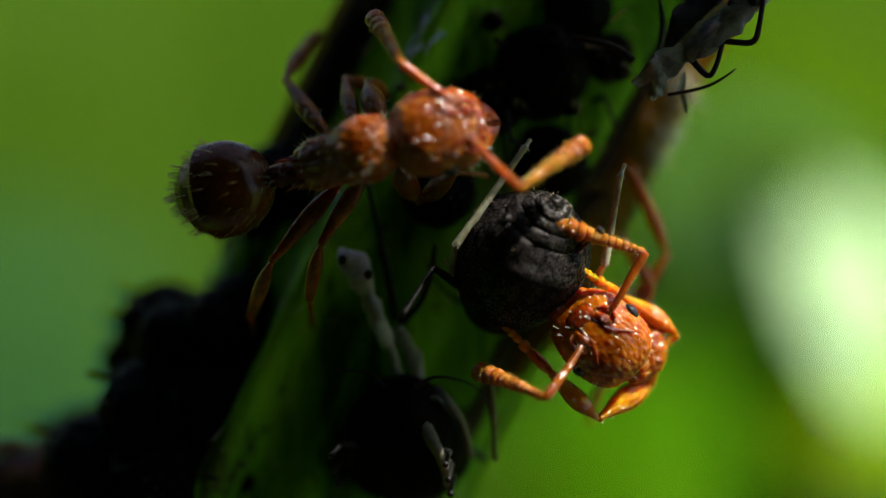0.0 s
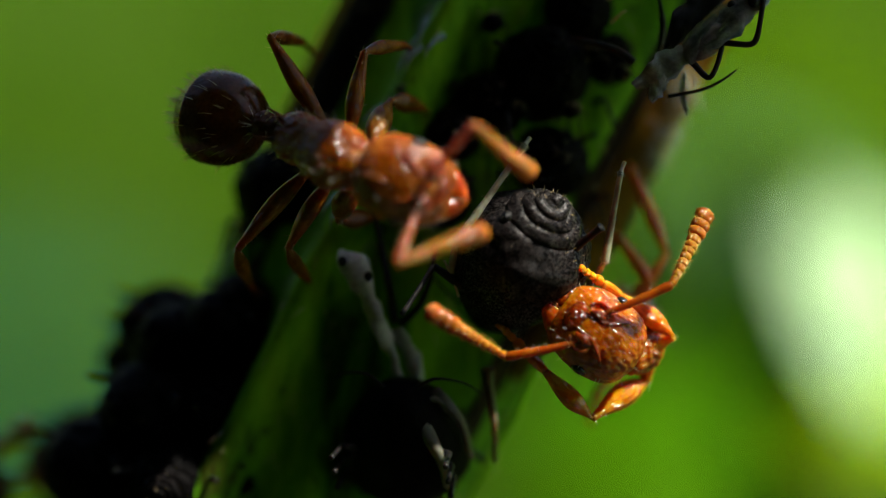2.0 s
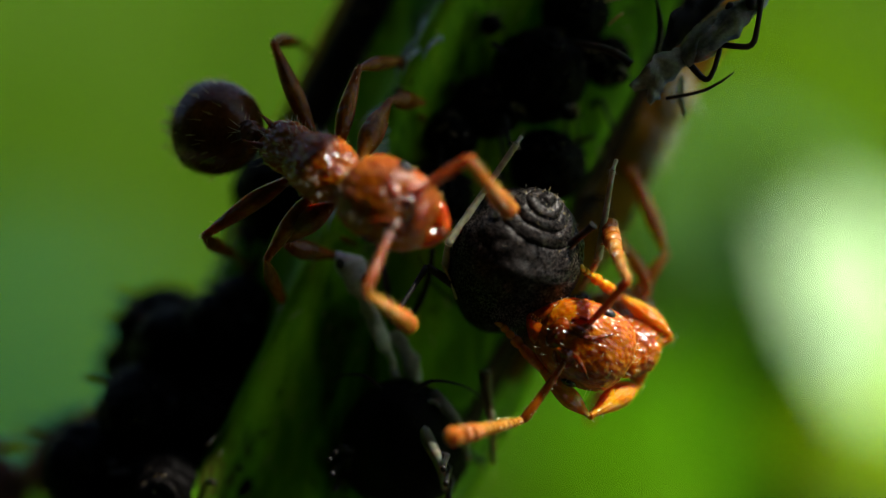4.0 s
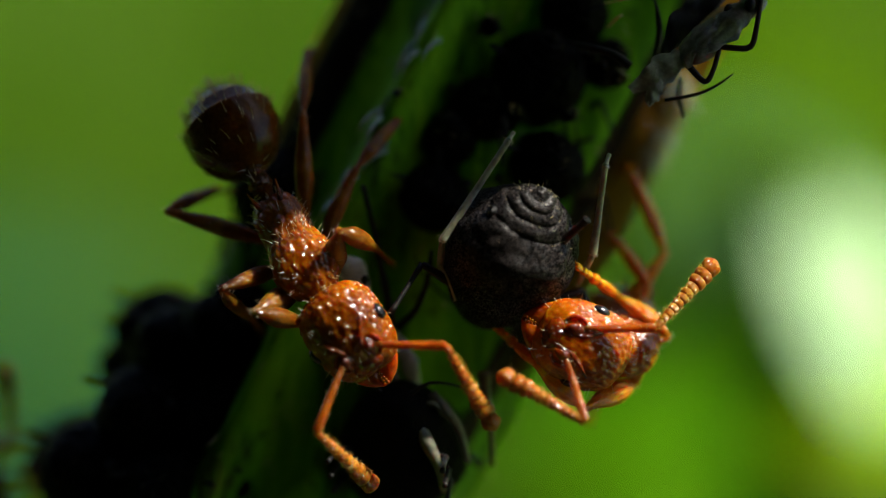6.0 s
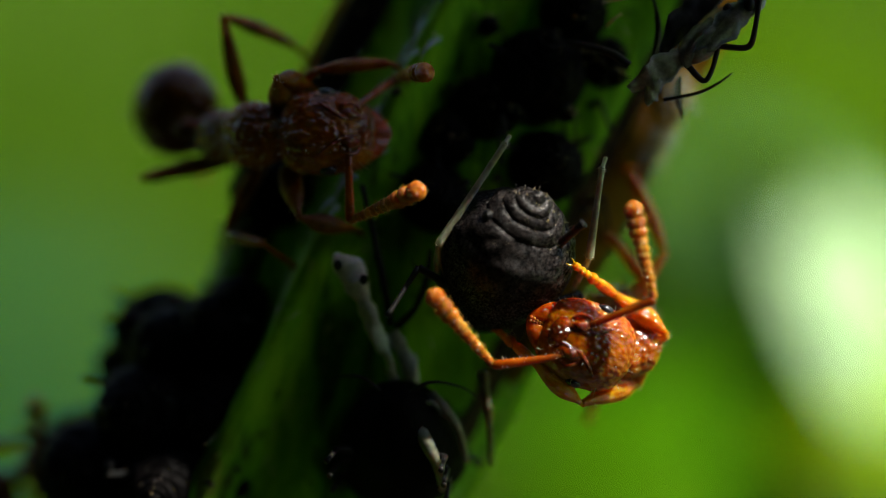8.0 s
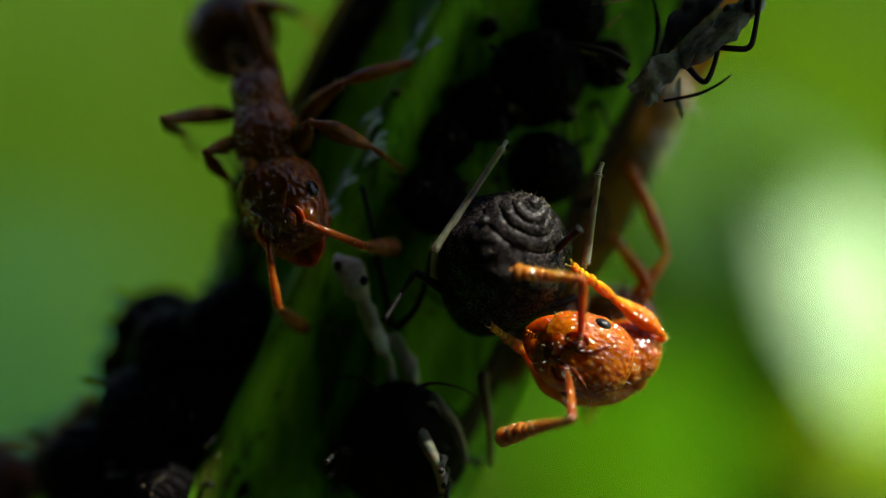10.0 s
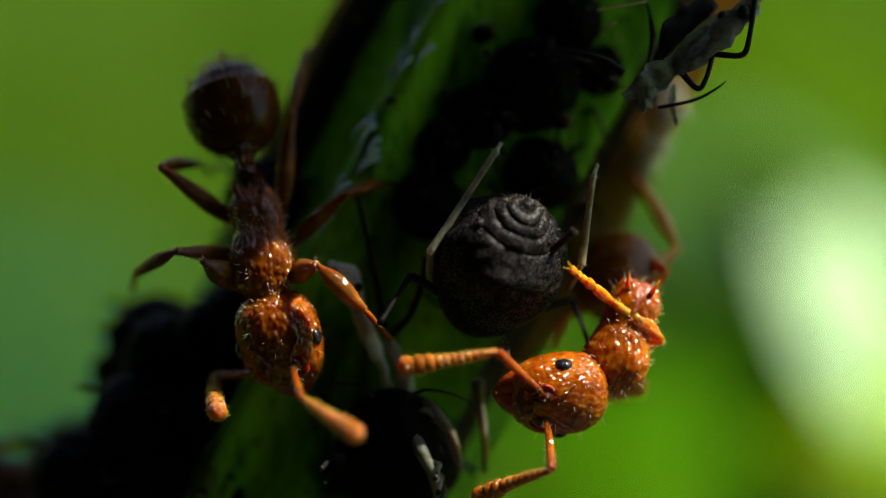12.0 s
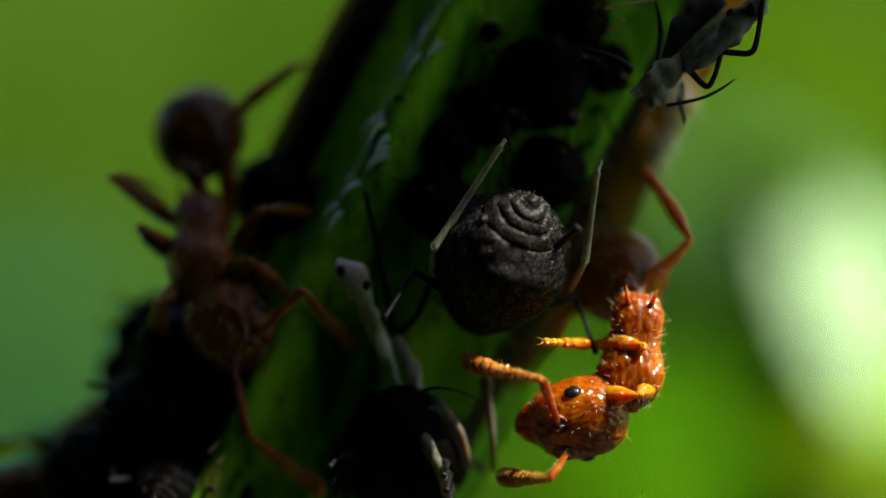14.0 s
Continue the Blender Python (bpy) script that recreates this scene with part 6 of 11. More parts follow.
    walk(red_ant["tarsusMR"], [
        (0, mm(-1.208, -1.413, -0.329, 161.4, 49.4, -143)), (0.5, mm(-1.216, -1.36, -0.318, 158.5, 49.9, -142.6)), (1, mm(-0.668, -1.637, -0.722, 124.2, 57.1, -140.6)),
        (1.5, mm(-0.406, -1.435, -1.521, 67.2, 64.8, -149.4)), (2, mm(-0.522, -1.409, -1.349, 54, 62.9, -154.7)), (2.5, mm(-0.741, -1.609, -0.61, 122.7, 55.2, -140.7)),
        (3, mm(-0.396, -1.619, -0.927, 88.3, 58.4, -147.9)), (3.8, mm(-0.387, -1.527, -1.283, 74.1, 64.4, -148.7)), (4.6, mm(0.422, -1.318, -0.737, 76.2, 76.1, -137.8)),
        (5.5, mm(0.584, -1.22, -0.648, 96.5, 82, -113)), (6, mm(0.249, -0.861, -0.532, -76.4, 88, 128)), (6.5, mm(0.156, -0.923, -0.582, -37.2, 86.3, 172.5)),
        (7, mm(-0.045, -1.034, -0.843, -130.9, 88.2, 74.6)), (7.5, mm(0.257, -1.083, -0.535, 63.3, 83.8, -127.4)), (8, mm(0.463, -1.233, 0.099, 71.7, 63.5, -124.3)),
        (8.8, mm(-0.111, -0.993, -0.708, -34.8, 57.3, -170.4)), (9.6, mm(0.346, -0.64, -0.495, -35.1, 70.6, -171.9)), (10.5, mm(0.364, -0.665, -0.364, 25.7, 83.6, -137.2)),
        (11, mm(0.499, -0.679, -0.312, 118.1, 88.2, -38.6)), (11.5, mm(-0.305, -0.665, -0.358, -160.7, 72.2, 159)), (12, mm(-0.028, -1.507, -0.282, 159.3, 75.5, -107.9)),
        (12.5, mm(0.279, -0.411, -0.303, -12.7, 79.9, -138.5)), (13, mm(0.325, -0.332, -0.292, 3.5, 75.9, -127.7)), (13.5, mm(0.17, -0.11, -0.226, -32.3, 83.9, -163.1)),
        (14, mm(0.004, -0.444, -0.285, -5.9, 83.7, -142.5))])
    walk(red_ant["femurHL"], [
        (0, mm(-0.34, 0.23, -0.4, -0, 29.7, 128.5)), (0.5, mm(-0.34, 0.23, -0.4, 0, 10.1, 121.6)), (1, mm(-0.34, 0.23, -0.4, 0, 12.5, 133.2)),
        (1.5, mm(-0.34, 0.23, -0.4, 0, -32.1, 134)), (2, mm(-0.34, 0.23, -0.4, 0, -35.4, 137.7)), (2.5, mm(-0.34, 0.23, -0.4, -0, -8.7, 128.2)),
        (3, mm(-0.34, 0.23, -0.4, -0, -4.3, 144.7)), (3.8, mm(-0.34, 0.23, -0.4, 0, -14.9, 142)), (4.6, mm(-0.34, 0.23, -0.4, 0, -26.7, 141.2)),
        (5.5, mm(-0.34, 0.23, -0.4, 0, -22.6, 145.2)), (6, mm(-0.34, 0.23, -0.4, 0, -19.9, 150.3)), (6.5, mm(-0.34, 0.23, -0.4, 0, -20, 148.5)),
        (7, mm(-0.34, 0.23, -0.4, -0, -18.9, 152.9)), (7.5, mm(-0.34, 0.23, -0.4, -0, -21.5, 140.4)), (8, mm(-0.34, 0.23, -0.4, -0, -22.4, 84.5)),
        (8.8, mm(-0.34, 0.23, -0.4, 0, -31.2, 117.8)), (9.6, mm(-0.34, 0.23, -0.4, 0, -38.8, 168.9)), (10.5, mm(-0.34, 0.23, -0.4, -0, -27.9, -172.5)),
        (11, mm(-0.34, 0.23, -0.4, -0, -26.6, 173.7)), (11.5, mm(-0.34, 0.23, -0.4, -0, -21.8, 165.7)), (12, mm(-0.34, 0.23, -0.4, 0, -18.2, 161.9)),
        (12.5, mm(-0.34, 0.23, -0.4, -0, -24, 171.4)), (13, mm(-0.34, 0.23, -0.4, 0, -26.1, 173.5)), (13.5, mm(-0.34, 0.23, -0.4, 0, -20.3, 165)),
        (14, mm(-0.34, 0.23, -0.4, 0, -23.6, 169.8))])
    walk(red_ant["tibiaHL"], [
        (0, mm(1.25, -0, 0, -35.3, 40.1, -24.5)), (0.5, mm(1.25, 0, -0, 7.2, 65.1, 6.5)), (1, mm(1.25, 0, 0, 37.3, 58.5, 33)),
        (1.5, mm(1.25, 0, 0, -163, 54.3, -166.1)), (2, mm(1.25, -0, -0, 147.9, 72.5, 149.1)), (2.5, mm(1.25, 0, 0, 107.1, 78, 107.4)),
        (3, mm(1.25, 0, -0, 20.9, 72.4, 20)), (3.8, mm(1.25, -0, -0, 43.2, 79.7, 42.7)), (4.6, mm(1.25, 0, 0, 70.7, 82.4, 70.6)),
        (5.5, mm(1.25, -0, 0, 26.2, 76.5, 25.6)), (6, mm(1.25, 0, 0, 6.3, 44, 4.4)), (6.5, mm(1.25, 0, -0, 5.4, 46.8, 3.9)),
        (7, mm(1.25, 0, 0, 6.6, 40.6, 4.3)), (7.5, mm(1.25, -0, 0, 10.8, 67.3, 10)), (8, mm(1.25, 0, 0, -153.6, 48.1, -159.7)),
        (8.8, mm(1.25, 0, -0, -174.3, 59.7, -175.1)), (9.6, mm(1.25, 0, 0, -130.9, 60.3, -135)), (10.5, mm(1.25, 0, 0, -128.1, 59.9, -132.2)),
        (11, mm(1.25, -0, 0, -114.6, 82.9, -114.8)), (11.5, mm(1.25, 0, 0, 1.3, 68.7, 1.2)), (12, mm(1.25, -0, 0, 3, 43.2, 2.1)),
        (12.5, mm(1.25, 0, 0, -45.2, 64.7, -42.3)), (13, mm(1.25, -0, 0, -36.4, 69.6, -34.6)), (13.5, mm(1.25, 0, 0, -101, -11.3, -45.4)),
        (14, mm(1.25, -0, 0, -77.7, 14.8, -49.4))])
    walk(red_ant["tarsusHL"], [
        (0, mm(-0.944, 1.501, -1.924, -45.7, 72.4, -171.9)), (0.5, mm(-1.157, 1.468, -1.587, -41.1, 67.7, -163.1)), (1, mm(-1.549, 1.102, -1.598, -49.3, 63.4, -159.9)),
        (1.5, mm(-0.94, 1.055, -0.724, -2.5, 72.7, -162.4)), (2, mm(-1.451, 1.032, -0.603, -54.6, 63.1, -171)), (2.5, mm(-1.313, 1.146, -1.188, -7.9, 64.8, -157)),
        (3, mm(-1.706, 1.07, -1.236, -49.3, 61.8, -169.3)), (3.8, mm(-1.665, 1.113, -0.995, -66.8, 64.3, -172)), (4.6, mm(-1.667, 1.135, -0.703, -123.4, 70.2, 179.9)),
        (5.5, mm(-1.813, 1.129, -0.735, -148, 73.1, 173.4)), (6, mm(-2.179, 1.216, -0.385, -170.7, 67.3, 160.7)), (6.5, mm(-2.126, 1.269, -0.424, -167.5, 67.8, 160.7)),
        (7, mm(-2.244, 1.141, -0.366, -172.7, 67.7, 162)), (7.5, mm(-1.812, 1.359, -0.661, -147.5, 70.9, 166.4)), (8, mm(-0.027, 1.063, -0.851, 41, 61.5, -146)),
        (8.8, mm(-0.809, 1.212, -0.751, -3.2, 62.7, -164.3)), (9.6, mm(-1.494, 0.814, -0.513, -79.8, 70.1, 171.4)), (10.5, mm(-1.591, 0.439, -0.738, -102.2, 80.2, 167.5)),
        (11, mm(-1.835, 0.506, -0.752, -121.8, 75.6, -173)), (11.5, mm(-2.128, 0.679, -0.667, -168, 72.3, 173.9)), (12, mm(-2.337, 0.857, -0.433, -173.3, 68.2, 168.6)),
        (12.5, mm(-2.075, 0.785, -0.589, -124.1, 69.9, -174.8)), (13, mm(-2.098, 0.63, -0.566, -115.2, 67.2, -162.5)), (13.5, mm(-1.85, 1.357, 0.457, -151.5, 62.4, 146.5)),
        (14, mm(-2.005, 1.277, 0.12, -145.9, 64.2, 154.1))])
    walk(red_ant["femurHR"], [
        (0, mm(-0.34, -0.23, -0.4, 0, -25.7, -145.2)), (0.5, mm(-0.34, -0.23, -0.4, 0, -27.5, -148.2)), (1, mm(-0.34, -0.23, -0.4, 0, -20.5, -120.9)),
        (1.5, mm(-0.34, -0.23, -0.4, 0, -8.5, -98.6)), (2, mm(-0.34, -0.23, -0.4, 0, -12.4, -102.5)), (2.5, mm(-0.34, -0.23, -0.4, 0, -24.9, -126.9)),
        (3, mm(-0.34, -0.23, -0.4, 0, -16.5, -107.5)), (3.8, mm(-0.34, -0.23, -0.4, -0, -16.9, -109.2)), (4.6, mm(-0.34, -0.23, -0.4, 0, -11.5, -122.3)),
        (5.5, mm(-0.34, -0.23, -0.4, 0, -18.1, -126.5)), (6, mm(-0.34, -0.23, -0.4, 0, -17.6, -134)), (6.5, mm(-0.34, -0.23, -0.4, 0, -17.9, -133.5)),
        (7, mm(-0.34, -0.23, -0.4, 0, -16.5, -134.3)), (7.5, mm(-0.34, -0.23, -0.4, -0, -28.6, -135.3)), (8, mm(-0.34, -0.23, -0.4, 0, -47.2, -162.5)),
        (8.8, mm(-0.34, -0.23, -0.4, 0, -44.5, -135.7)), (9.6, mm(-0.34, -0.23, -0.4, 0, -43.6, -81.3)), (10.5, mm(-0.34, -0.23, -0.4, 0, -48.2, -71.7)),
        (11, mm(-0.34, -0.23, -0.4, 0, -48.5, -94.2)), (11.5, mm(-0.34, -0.23, -0.4, -0, -47.1, -112.7)), (12, mm(-0.34, -0.23, -0.4, -0, -38.5, -133.1)),
        (12.5, mm(-0.34, -0.23, -0.4, 0, -71.4, -88)), (13, mm(-0.34, -0.23, -0.4, -0, -77, -90.6)), (13.5, mm(-0.34, -0.23, -0.4, 0, -87.7, -155.6)),
        (14, mm(-0.34, -0.23, -0.4, -0, -51.3, -124))])
    walk(red_ant["tibiaHR"], [
        (0, mm(1.25, 0, 0, 1.5, 52.2, 1.1)), (0.5, mm(1.25, 0, 0, 8.9, 55.9, 7.4)), (1, mm(1.25, 0, -0, -20.8, 64.9, -19)),
        (1.5, mm(1.25, -0, 0, -55.2, 71.7, -53.8)), (2, mm(1.25, -0, 0, -63, 68.1, -61.2)), (2.5, mm(1.25, 0, 0, -13.4, 67.9, -12.5)),
        (3, mm(1.25, -0, -0, -41.7, 65.1, -38.9)), (3.8, mm(1.25, -0, 0, -98.7, 75.4, -99)), (4.6, mm(1.25, 0, 0, -142.5, 62.5, -145.8)),
        (5.5, mm(1.25, 0, 0, -136.3, 46.5, -145.3)), (6, mm(1.25, -0, -0, -118.4, 40, -130)), (6.5, mm(1.25, 0, 0, -115, 34.4, -129.5)),
        (7, mm(1.25, 0, 0, -111.8, 44, -120)), (7.5, mm(1.25, -0, 0, -125, 30.6, -144.1)), (8, mm(1.25, 0, -0, -156.5, 54.6, -160.5)),
        (8.8, mm(1.25, -0, 0, -131.9, 46.3, -141.2)), (9.6, mm(1.25, 0, 0, -139.5, 30.2, -156.8)), (10.5, mm(1.25, -0, 0, -161, 39.8, -167.6)),
        (11, mm(1.25, 0, -0, -156.2, 38.5, -164.6)), (11.5, mm(1.25, 0, 0, -156.9, 38, -165.3)), (12, mm(1.25, -0, 0, -135, 43.5, -145.4)),
        (12.5, mm(1.25, 0, -0, -121.9, 13, -160.1)), (13, mm(1.25, -0, -0, -130, 14.6, -163.2)), (13.5, mm(1.25, -0, 0, -151.3, 18.3, -170.2)),
        (14, mm(1.25, 0, 0, -147.1, 37.3, -158.6))])
    walk(red_ant["tarsusHR"], [
        (0, mm(-1.993, -1.393, -0.303, 172.2, 50.6, -148)), (0.5, mm(-1.989, -1.337, -0.299, 169.9, 51.1, -147.9)), (1, mm(-1.415, -1.758, -0.671, 137.9, 56.6, -145.7)),
        (1.5, mm(-0.823, -1.735, -1.127, 65.7, 63.5, -154.7)), (2, mm(-1.004, -1.717, -1, 84.2, 60.2, -156.9)), (2.5, mm(-1.519, -1.667, -0.559, 136.8, 54.9, -147.1)),
        (3, mm(-1.123, -1.839, -0.823, 107.4, 56.3, -151.3)), (3.8, mm(-1.05, -1.507, -0.973, 19.3, 64.3, -160.3)), (4.6, mm(-1.108, -0.961, -1.096, -75, 76.2, 172.6)),
        (5.5, mm(-1.176, -0.7, -0.877, -119.7, 78.4, 146.9)), (6, mm(-1.399, -0.481, -0.783, -152.7, 76.2, 130)), (6.5, mm(-1.396, -0.418, -0.715, -152, 75, 129.6)),
        (7, mm(-1.521, -0.547, -0.813, -159.7, 76.5, 136.6)), (7.5, mm(-1.214, -0.383, -0.582, -126.6, 76.9, 138)), (8, mm(-1.426, -0.369, -0.438, -29.6, 57.6, -167.2)),
        (8.8, mm(-1.369, -0.628, -0.416, -53, 55.9, -173.6)), (9.6, mm(-0.575, -0.95, -0.449, -86.2, 67.5, -177.3)), (10.5, mm(-0.243, -1.052, -0.454, -61.8, 79.4, -154.2)),
        (11, mm(-0.604, -1.008, -0.441, -79.7, 78.4, -162)), (11.5, mm(-0.827, -0.875, -0.461, -111.2, 82, 169.9)), (12, mm(-1.282, -0.634, -0.533, -149.7, 80.3, 150.5)),
        (12.5, mm(-0.66, -0.561, -0.155, -89.9, 74.3, -152.4)), (13, mm(-0.622, -0.546, -0.142, -63.1, 71.7, -139.7)), (13.5, mm(-0.704, -0.218, -0.099, -112.1, 76.3, -160.7)),
        (14, mm(-1.023, -0.724, -0.381, -83.5, 77.5, -162.1))])
    # amber_ant
    walk(amber_ant["root"], on_stage([
        (0, mm(2.16, 0.95, -1.034, -1.4, 34.2, -90.8)), (0.5, mm(2.196, 0.95, -1.038, 9.1, 36, -84.6)), (1, mm(2.209, 0.95, -1.047, 8.9, 37.8, -84.5)),
        (1.5, mm(2.167, 0.95, -0.995, -1.5, 30.6, -90.8)), (2, mm(2.144, 0.95, -0.967, -5.6, 28.8, -92.7)), (2.5, mm(2.163, 0.95, -0.97, -5.4, 30.6, -92.8)),
        (3, mm(2.147, 0.95, -0.97, -9.2, 30.6, -94.7)), (3.8, mm(2.141, 0.95, -0.964, -11.9, 31, -96.2)), (4.6, mm(2.125, 0.95, -0.961, -16.7, 31.8, -99)),
        (5.5, mm(2.118, 0.95, -0.954, -19.7, 32.2, -100.8)), (6, mm(2.134, 0.95, -0.938, -16.7, 30.5, -98.7)), (6.5, mm(2.156, 0.95, -0.938, -13, 30.5, -96.7)),
        (7, mm(2.15, 0.95, -0.971, -12.2, 34.1, -96.9)), (7.5, mm(2.166, 0.95, -0.971, -8.6, 34.2, -94.9)), (8, mm(2.163, 0.95, -0.945, -13, 30.5, -96.7)),
        (8.8, mm(2.163, 0.95, -0.952, -12.6, 32.3, -96.8)), (9.6, mm(2.163, 0.95, -0.974, -11.9, 35.6, -97)), (10.5, mm(2.163, 0.95, -0.984, -11.5, 37.7, -97.1)),
        (11, mm(2.161, 0.55, -0.9, -40.3, 68.4, -128.2)), (11.5, mm(2.122, 0.55, -0.89, -69.7, 69.7, -158.5)), (12, mm(2.141, 0.55, -0.887, -90, 71.5, 180)),
        (12.5, mm(2.144, 0.55, -0.91, -90, 75.4, 180)), (13, mm(2.167, 0.55, -0.939, -90, 77.6, 180)), (13.5, mm(2.158, 0.55, -1.009, -90, 79.9, 180)),
        (14, mm(2.158, 0.55, -1.073, -90, 83, 180))]))
    walk(amber_ant["head"], [
        (0, mm(0.62, 0, 0, -62.4, -45.4, -93.6)), (0.5, mm(0.62, 0, 0, -68.4, -35.1, -96)), (1, mm(0.62, 0, -0, -66.3, -35.8, -92.9)),
        (1.5, mm(0.62, 0, 0, -62.7, -36.9, -85.7)), (2, mm(0.62, 0, -0, -68.4, -38.2, -78.4)), (2.5, mm(0.62, 0, -0, -73.6, -32, -84.4)),
        (3, mm(0.62, -0, -0, -75.8, -27.8, -79.1)), (3.8, mm(0.62, 0, 0, -73.1, -24.9, -78.2)), (4.6, mm(0.62, 0, -0, -67.8, -19.5, -76.5)),
        (5.5, mm(0.62, 0, 0, -64.4, -16.1, -75.5)), (6, mm(0.62, 0, 0, -67.5, -18.9, -76.3)), (6.5, mm(0.62, 0, -0, -70, -23, -78.2)),
        (7, mm(0.62, 0, 0, -63.1, -18.7, -82.9)), (7.5, mm(0.62, 0, 0, -70, -27.2, -78.7)), (8, mm(0.62, -0, 0, -64.8, -23.2, -75.1)),
        (8.8, mm(0.62, -0, -0, -66.3, -22.9, -76)), (9.6, mm(0.62, 0, 0, -69, -21.8, -77.7)), (10.5, mm(0.62, -0, 0, -70.8, -20.9, -78.7)),
        (11, mm(0.62, -0, 0, -46.5, -10.8, -70.7)), (11.5, mm(0.62, 0, 0, -37, -15, -65.2)), (12, mm(0.62, -0, 0, -30, -13.4, -67.1)),
        (12.5, mm(0.62, 0, 0, -32, -13.5, -67.9)), (13, mm(0.62, 0, 0, -32, -7.6, -66.7)), (13.5, mm(0.62, -0, 0, -32, -28, -57)),
        (14, mm(0.62, 0, 0, -32, 0.2, -68.6))])
    walk(amber_ant["petiole"], [
        (0, mm(-0.6, 0, -0.06, 0, -36, 20.9)), (0.5, mm(-0.6, 0, -0.06, 0, -35.1, 24.7)), (1, mm(-0.6, 0, -0.06, 0, -37.2, 25.5)),
        (1.5, mm(-0.6, 0, -0.06, -0, -32, 19.4)), (2, mm(-0.6, 0, -0.06, -0, -31.2, 17.3)), (2.5, mm(-0.6, 0, -0.06, 0, -33.2, 18.1)),
        (3, mm(-0.6, 0, -0.06, -0, -34.5, 16.7)), (3.8, mm(-0.6, 0, -0.06, 0, -35.9, 15.9)), (4.6, mm(-0.6, 0, -0.06, 0, -38.6, 14.4)),
        (5.5, mm(-0.6, 0, -0.06, 0, -40.3, 13.4)), (6, mm(-0.6, 0, -0.06, 0, -37.1, 13.8)), (6.5, mm(-0.6, -0, -0.06, 0, -35.8, 15.3)),
        (7, mm(-0.6, 0, -0.06, 0, -39.6, 17.2)), (7.5, mm(-0.6, 0, -0.06, -0, -38.4, 18.5)), (8, mm(-0.6, -0, -0.06, 0, -35.8, 15.3)),
        (8.8, mm(-0.6, -0, -0.06, 0, -37.6, 16.2)), (9.6, mm(-0.6, 0, -0.06, -0, -41.2, 18)), (10.5, mm(-0.6, -0, -0.06, 0, -43.6, 19.3)),
        (11, mm(-0.6, 0, -0.06, 0, -57.4, 35.7)), (11.5, mm(-0.6, 0, -0.06, 0, -67.3, 57.3)), (12, mm(-0.6, 0, -0.06, -0, -70.5, 82.5)),
        (12.5, mm(-0.6, 0, -0.06, 0, -70.1, 78)), (13, mm(-0.6, 0, -0.06, 0, -69.7, 73.5)), (13.5, mm(-0.6, -0, -0.06, 0, -67.3, 59.1)),
        (14, mm(-0.6, 0, -0.06, -0, -63.6, 47.6))])
    walk(amber_ant["gaster"], [
        (0, mm(-1.174, -0.219, -0.785, -0, -55.1, 20.9)), (0.5, mm(-1.167, -0.261, -0.776, 0, -54.4, 24.7)), (1, mm(-1.144, -0.26, -0.794, 0, -55.9, 25.5)),
        (1.5, mm(-1.219, -0.217, -0.747, -0, -52.1, 19.4)), (2, mm(-1.233, -0.198, -0.74, -0, -51.6, 17.3)), (2.5, mm(-1.212, -0.2, -0.759, 0, -53, 18.1)),
        (3, mm(-1.204, -0.181, -0.771, -0, -54, 16.7)), (3.8, mm(-1.192, -0.169, -0.783, 0, -55, 15.9)), (4.6, mm(-1.169, -0.146, -0.806, 0, -56.9, 14.4)),
        (5.5, mm(-1.154, -0.132, -0.821, 0, -58.2, 13.4)), (6, mm(-1.186, -0.144, -0.794, -0, -55.9, 13.8)), (6.5, mm(-1.195, -0.163, -0.782, 0, -54.9, 15.3)),
        (7, mm(-1.151, -0.17, -0.815, 0, -57.7, 17.2)), (7.5, mm(-1.159, -0.187, -0.805, -0, -56.8, 18.5)), (8, mm(-1.195, -0.163, -0.782, 0, -54.9, 15.3)),
        (8.8, mm(-1.174, -0.167, -0.799, 0, -56.3, 16.2)), (9.6, mm(-1.132, -0.173, -0.828, -0, -58.8, 18)), (10.5, mm(-1.104, -0.176, -0.846, 0, -60.5, 19.3)),
        (11, mm(-0.908, -0.221, -0.931, 0, -69.8, 35.7)), (11.5, mm(-0.743, -0.223, -0.972, 0, -76.1, 57.3)), (12, mm(-0.63, -0.226, -0.982, 0, -78.1, 82.5)),
        (12.5, mm(-0.648, -0.227, -0.981, 0, -77.8, 78)), (13, mm(-0.668, -0.228, -0.98, 0, -77.6, 73.5)), (13.5, mm(-0.737, -0.228, -0.972, -0, -76, 59.1)),
        (14, mm(-0.808, -0.228, -0.959, 0, -73.7, 47.6))])
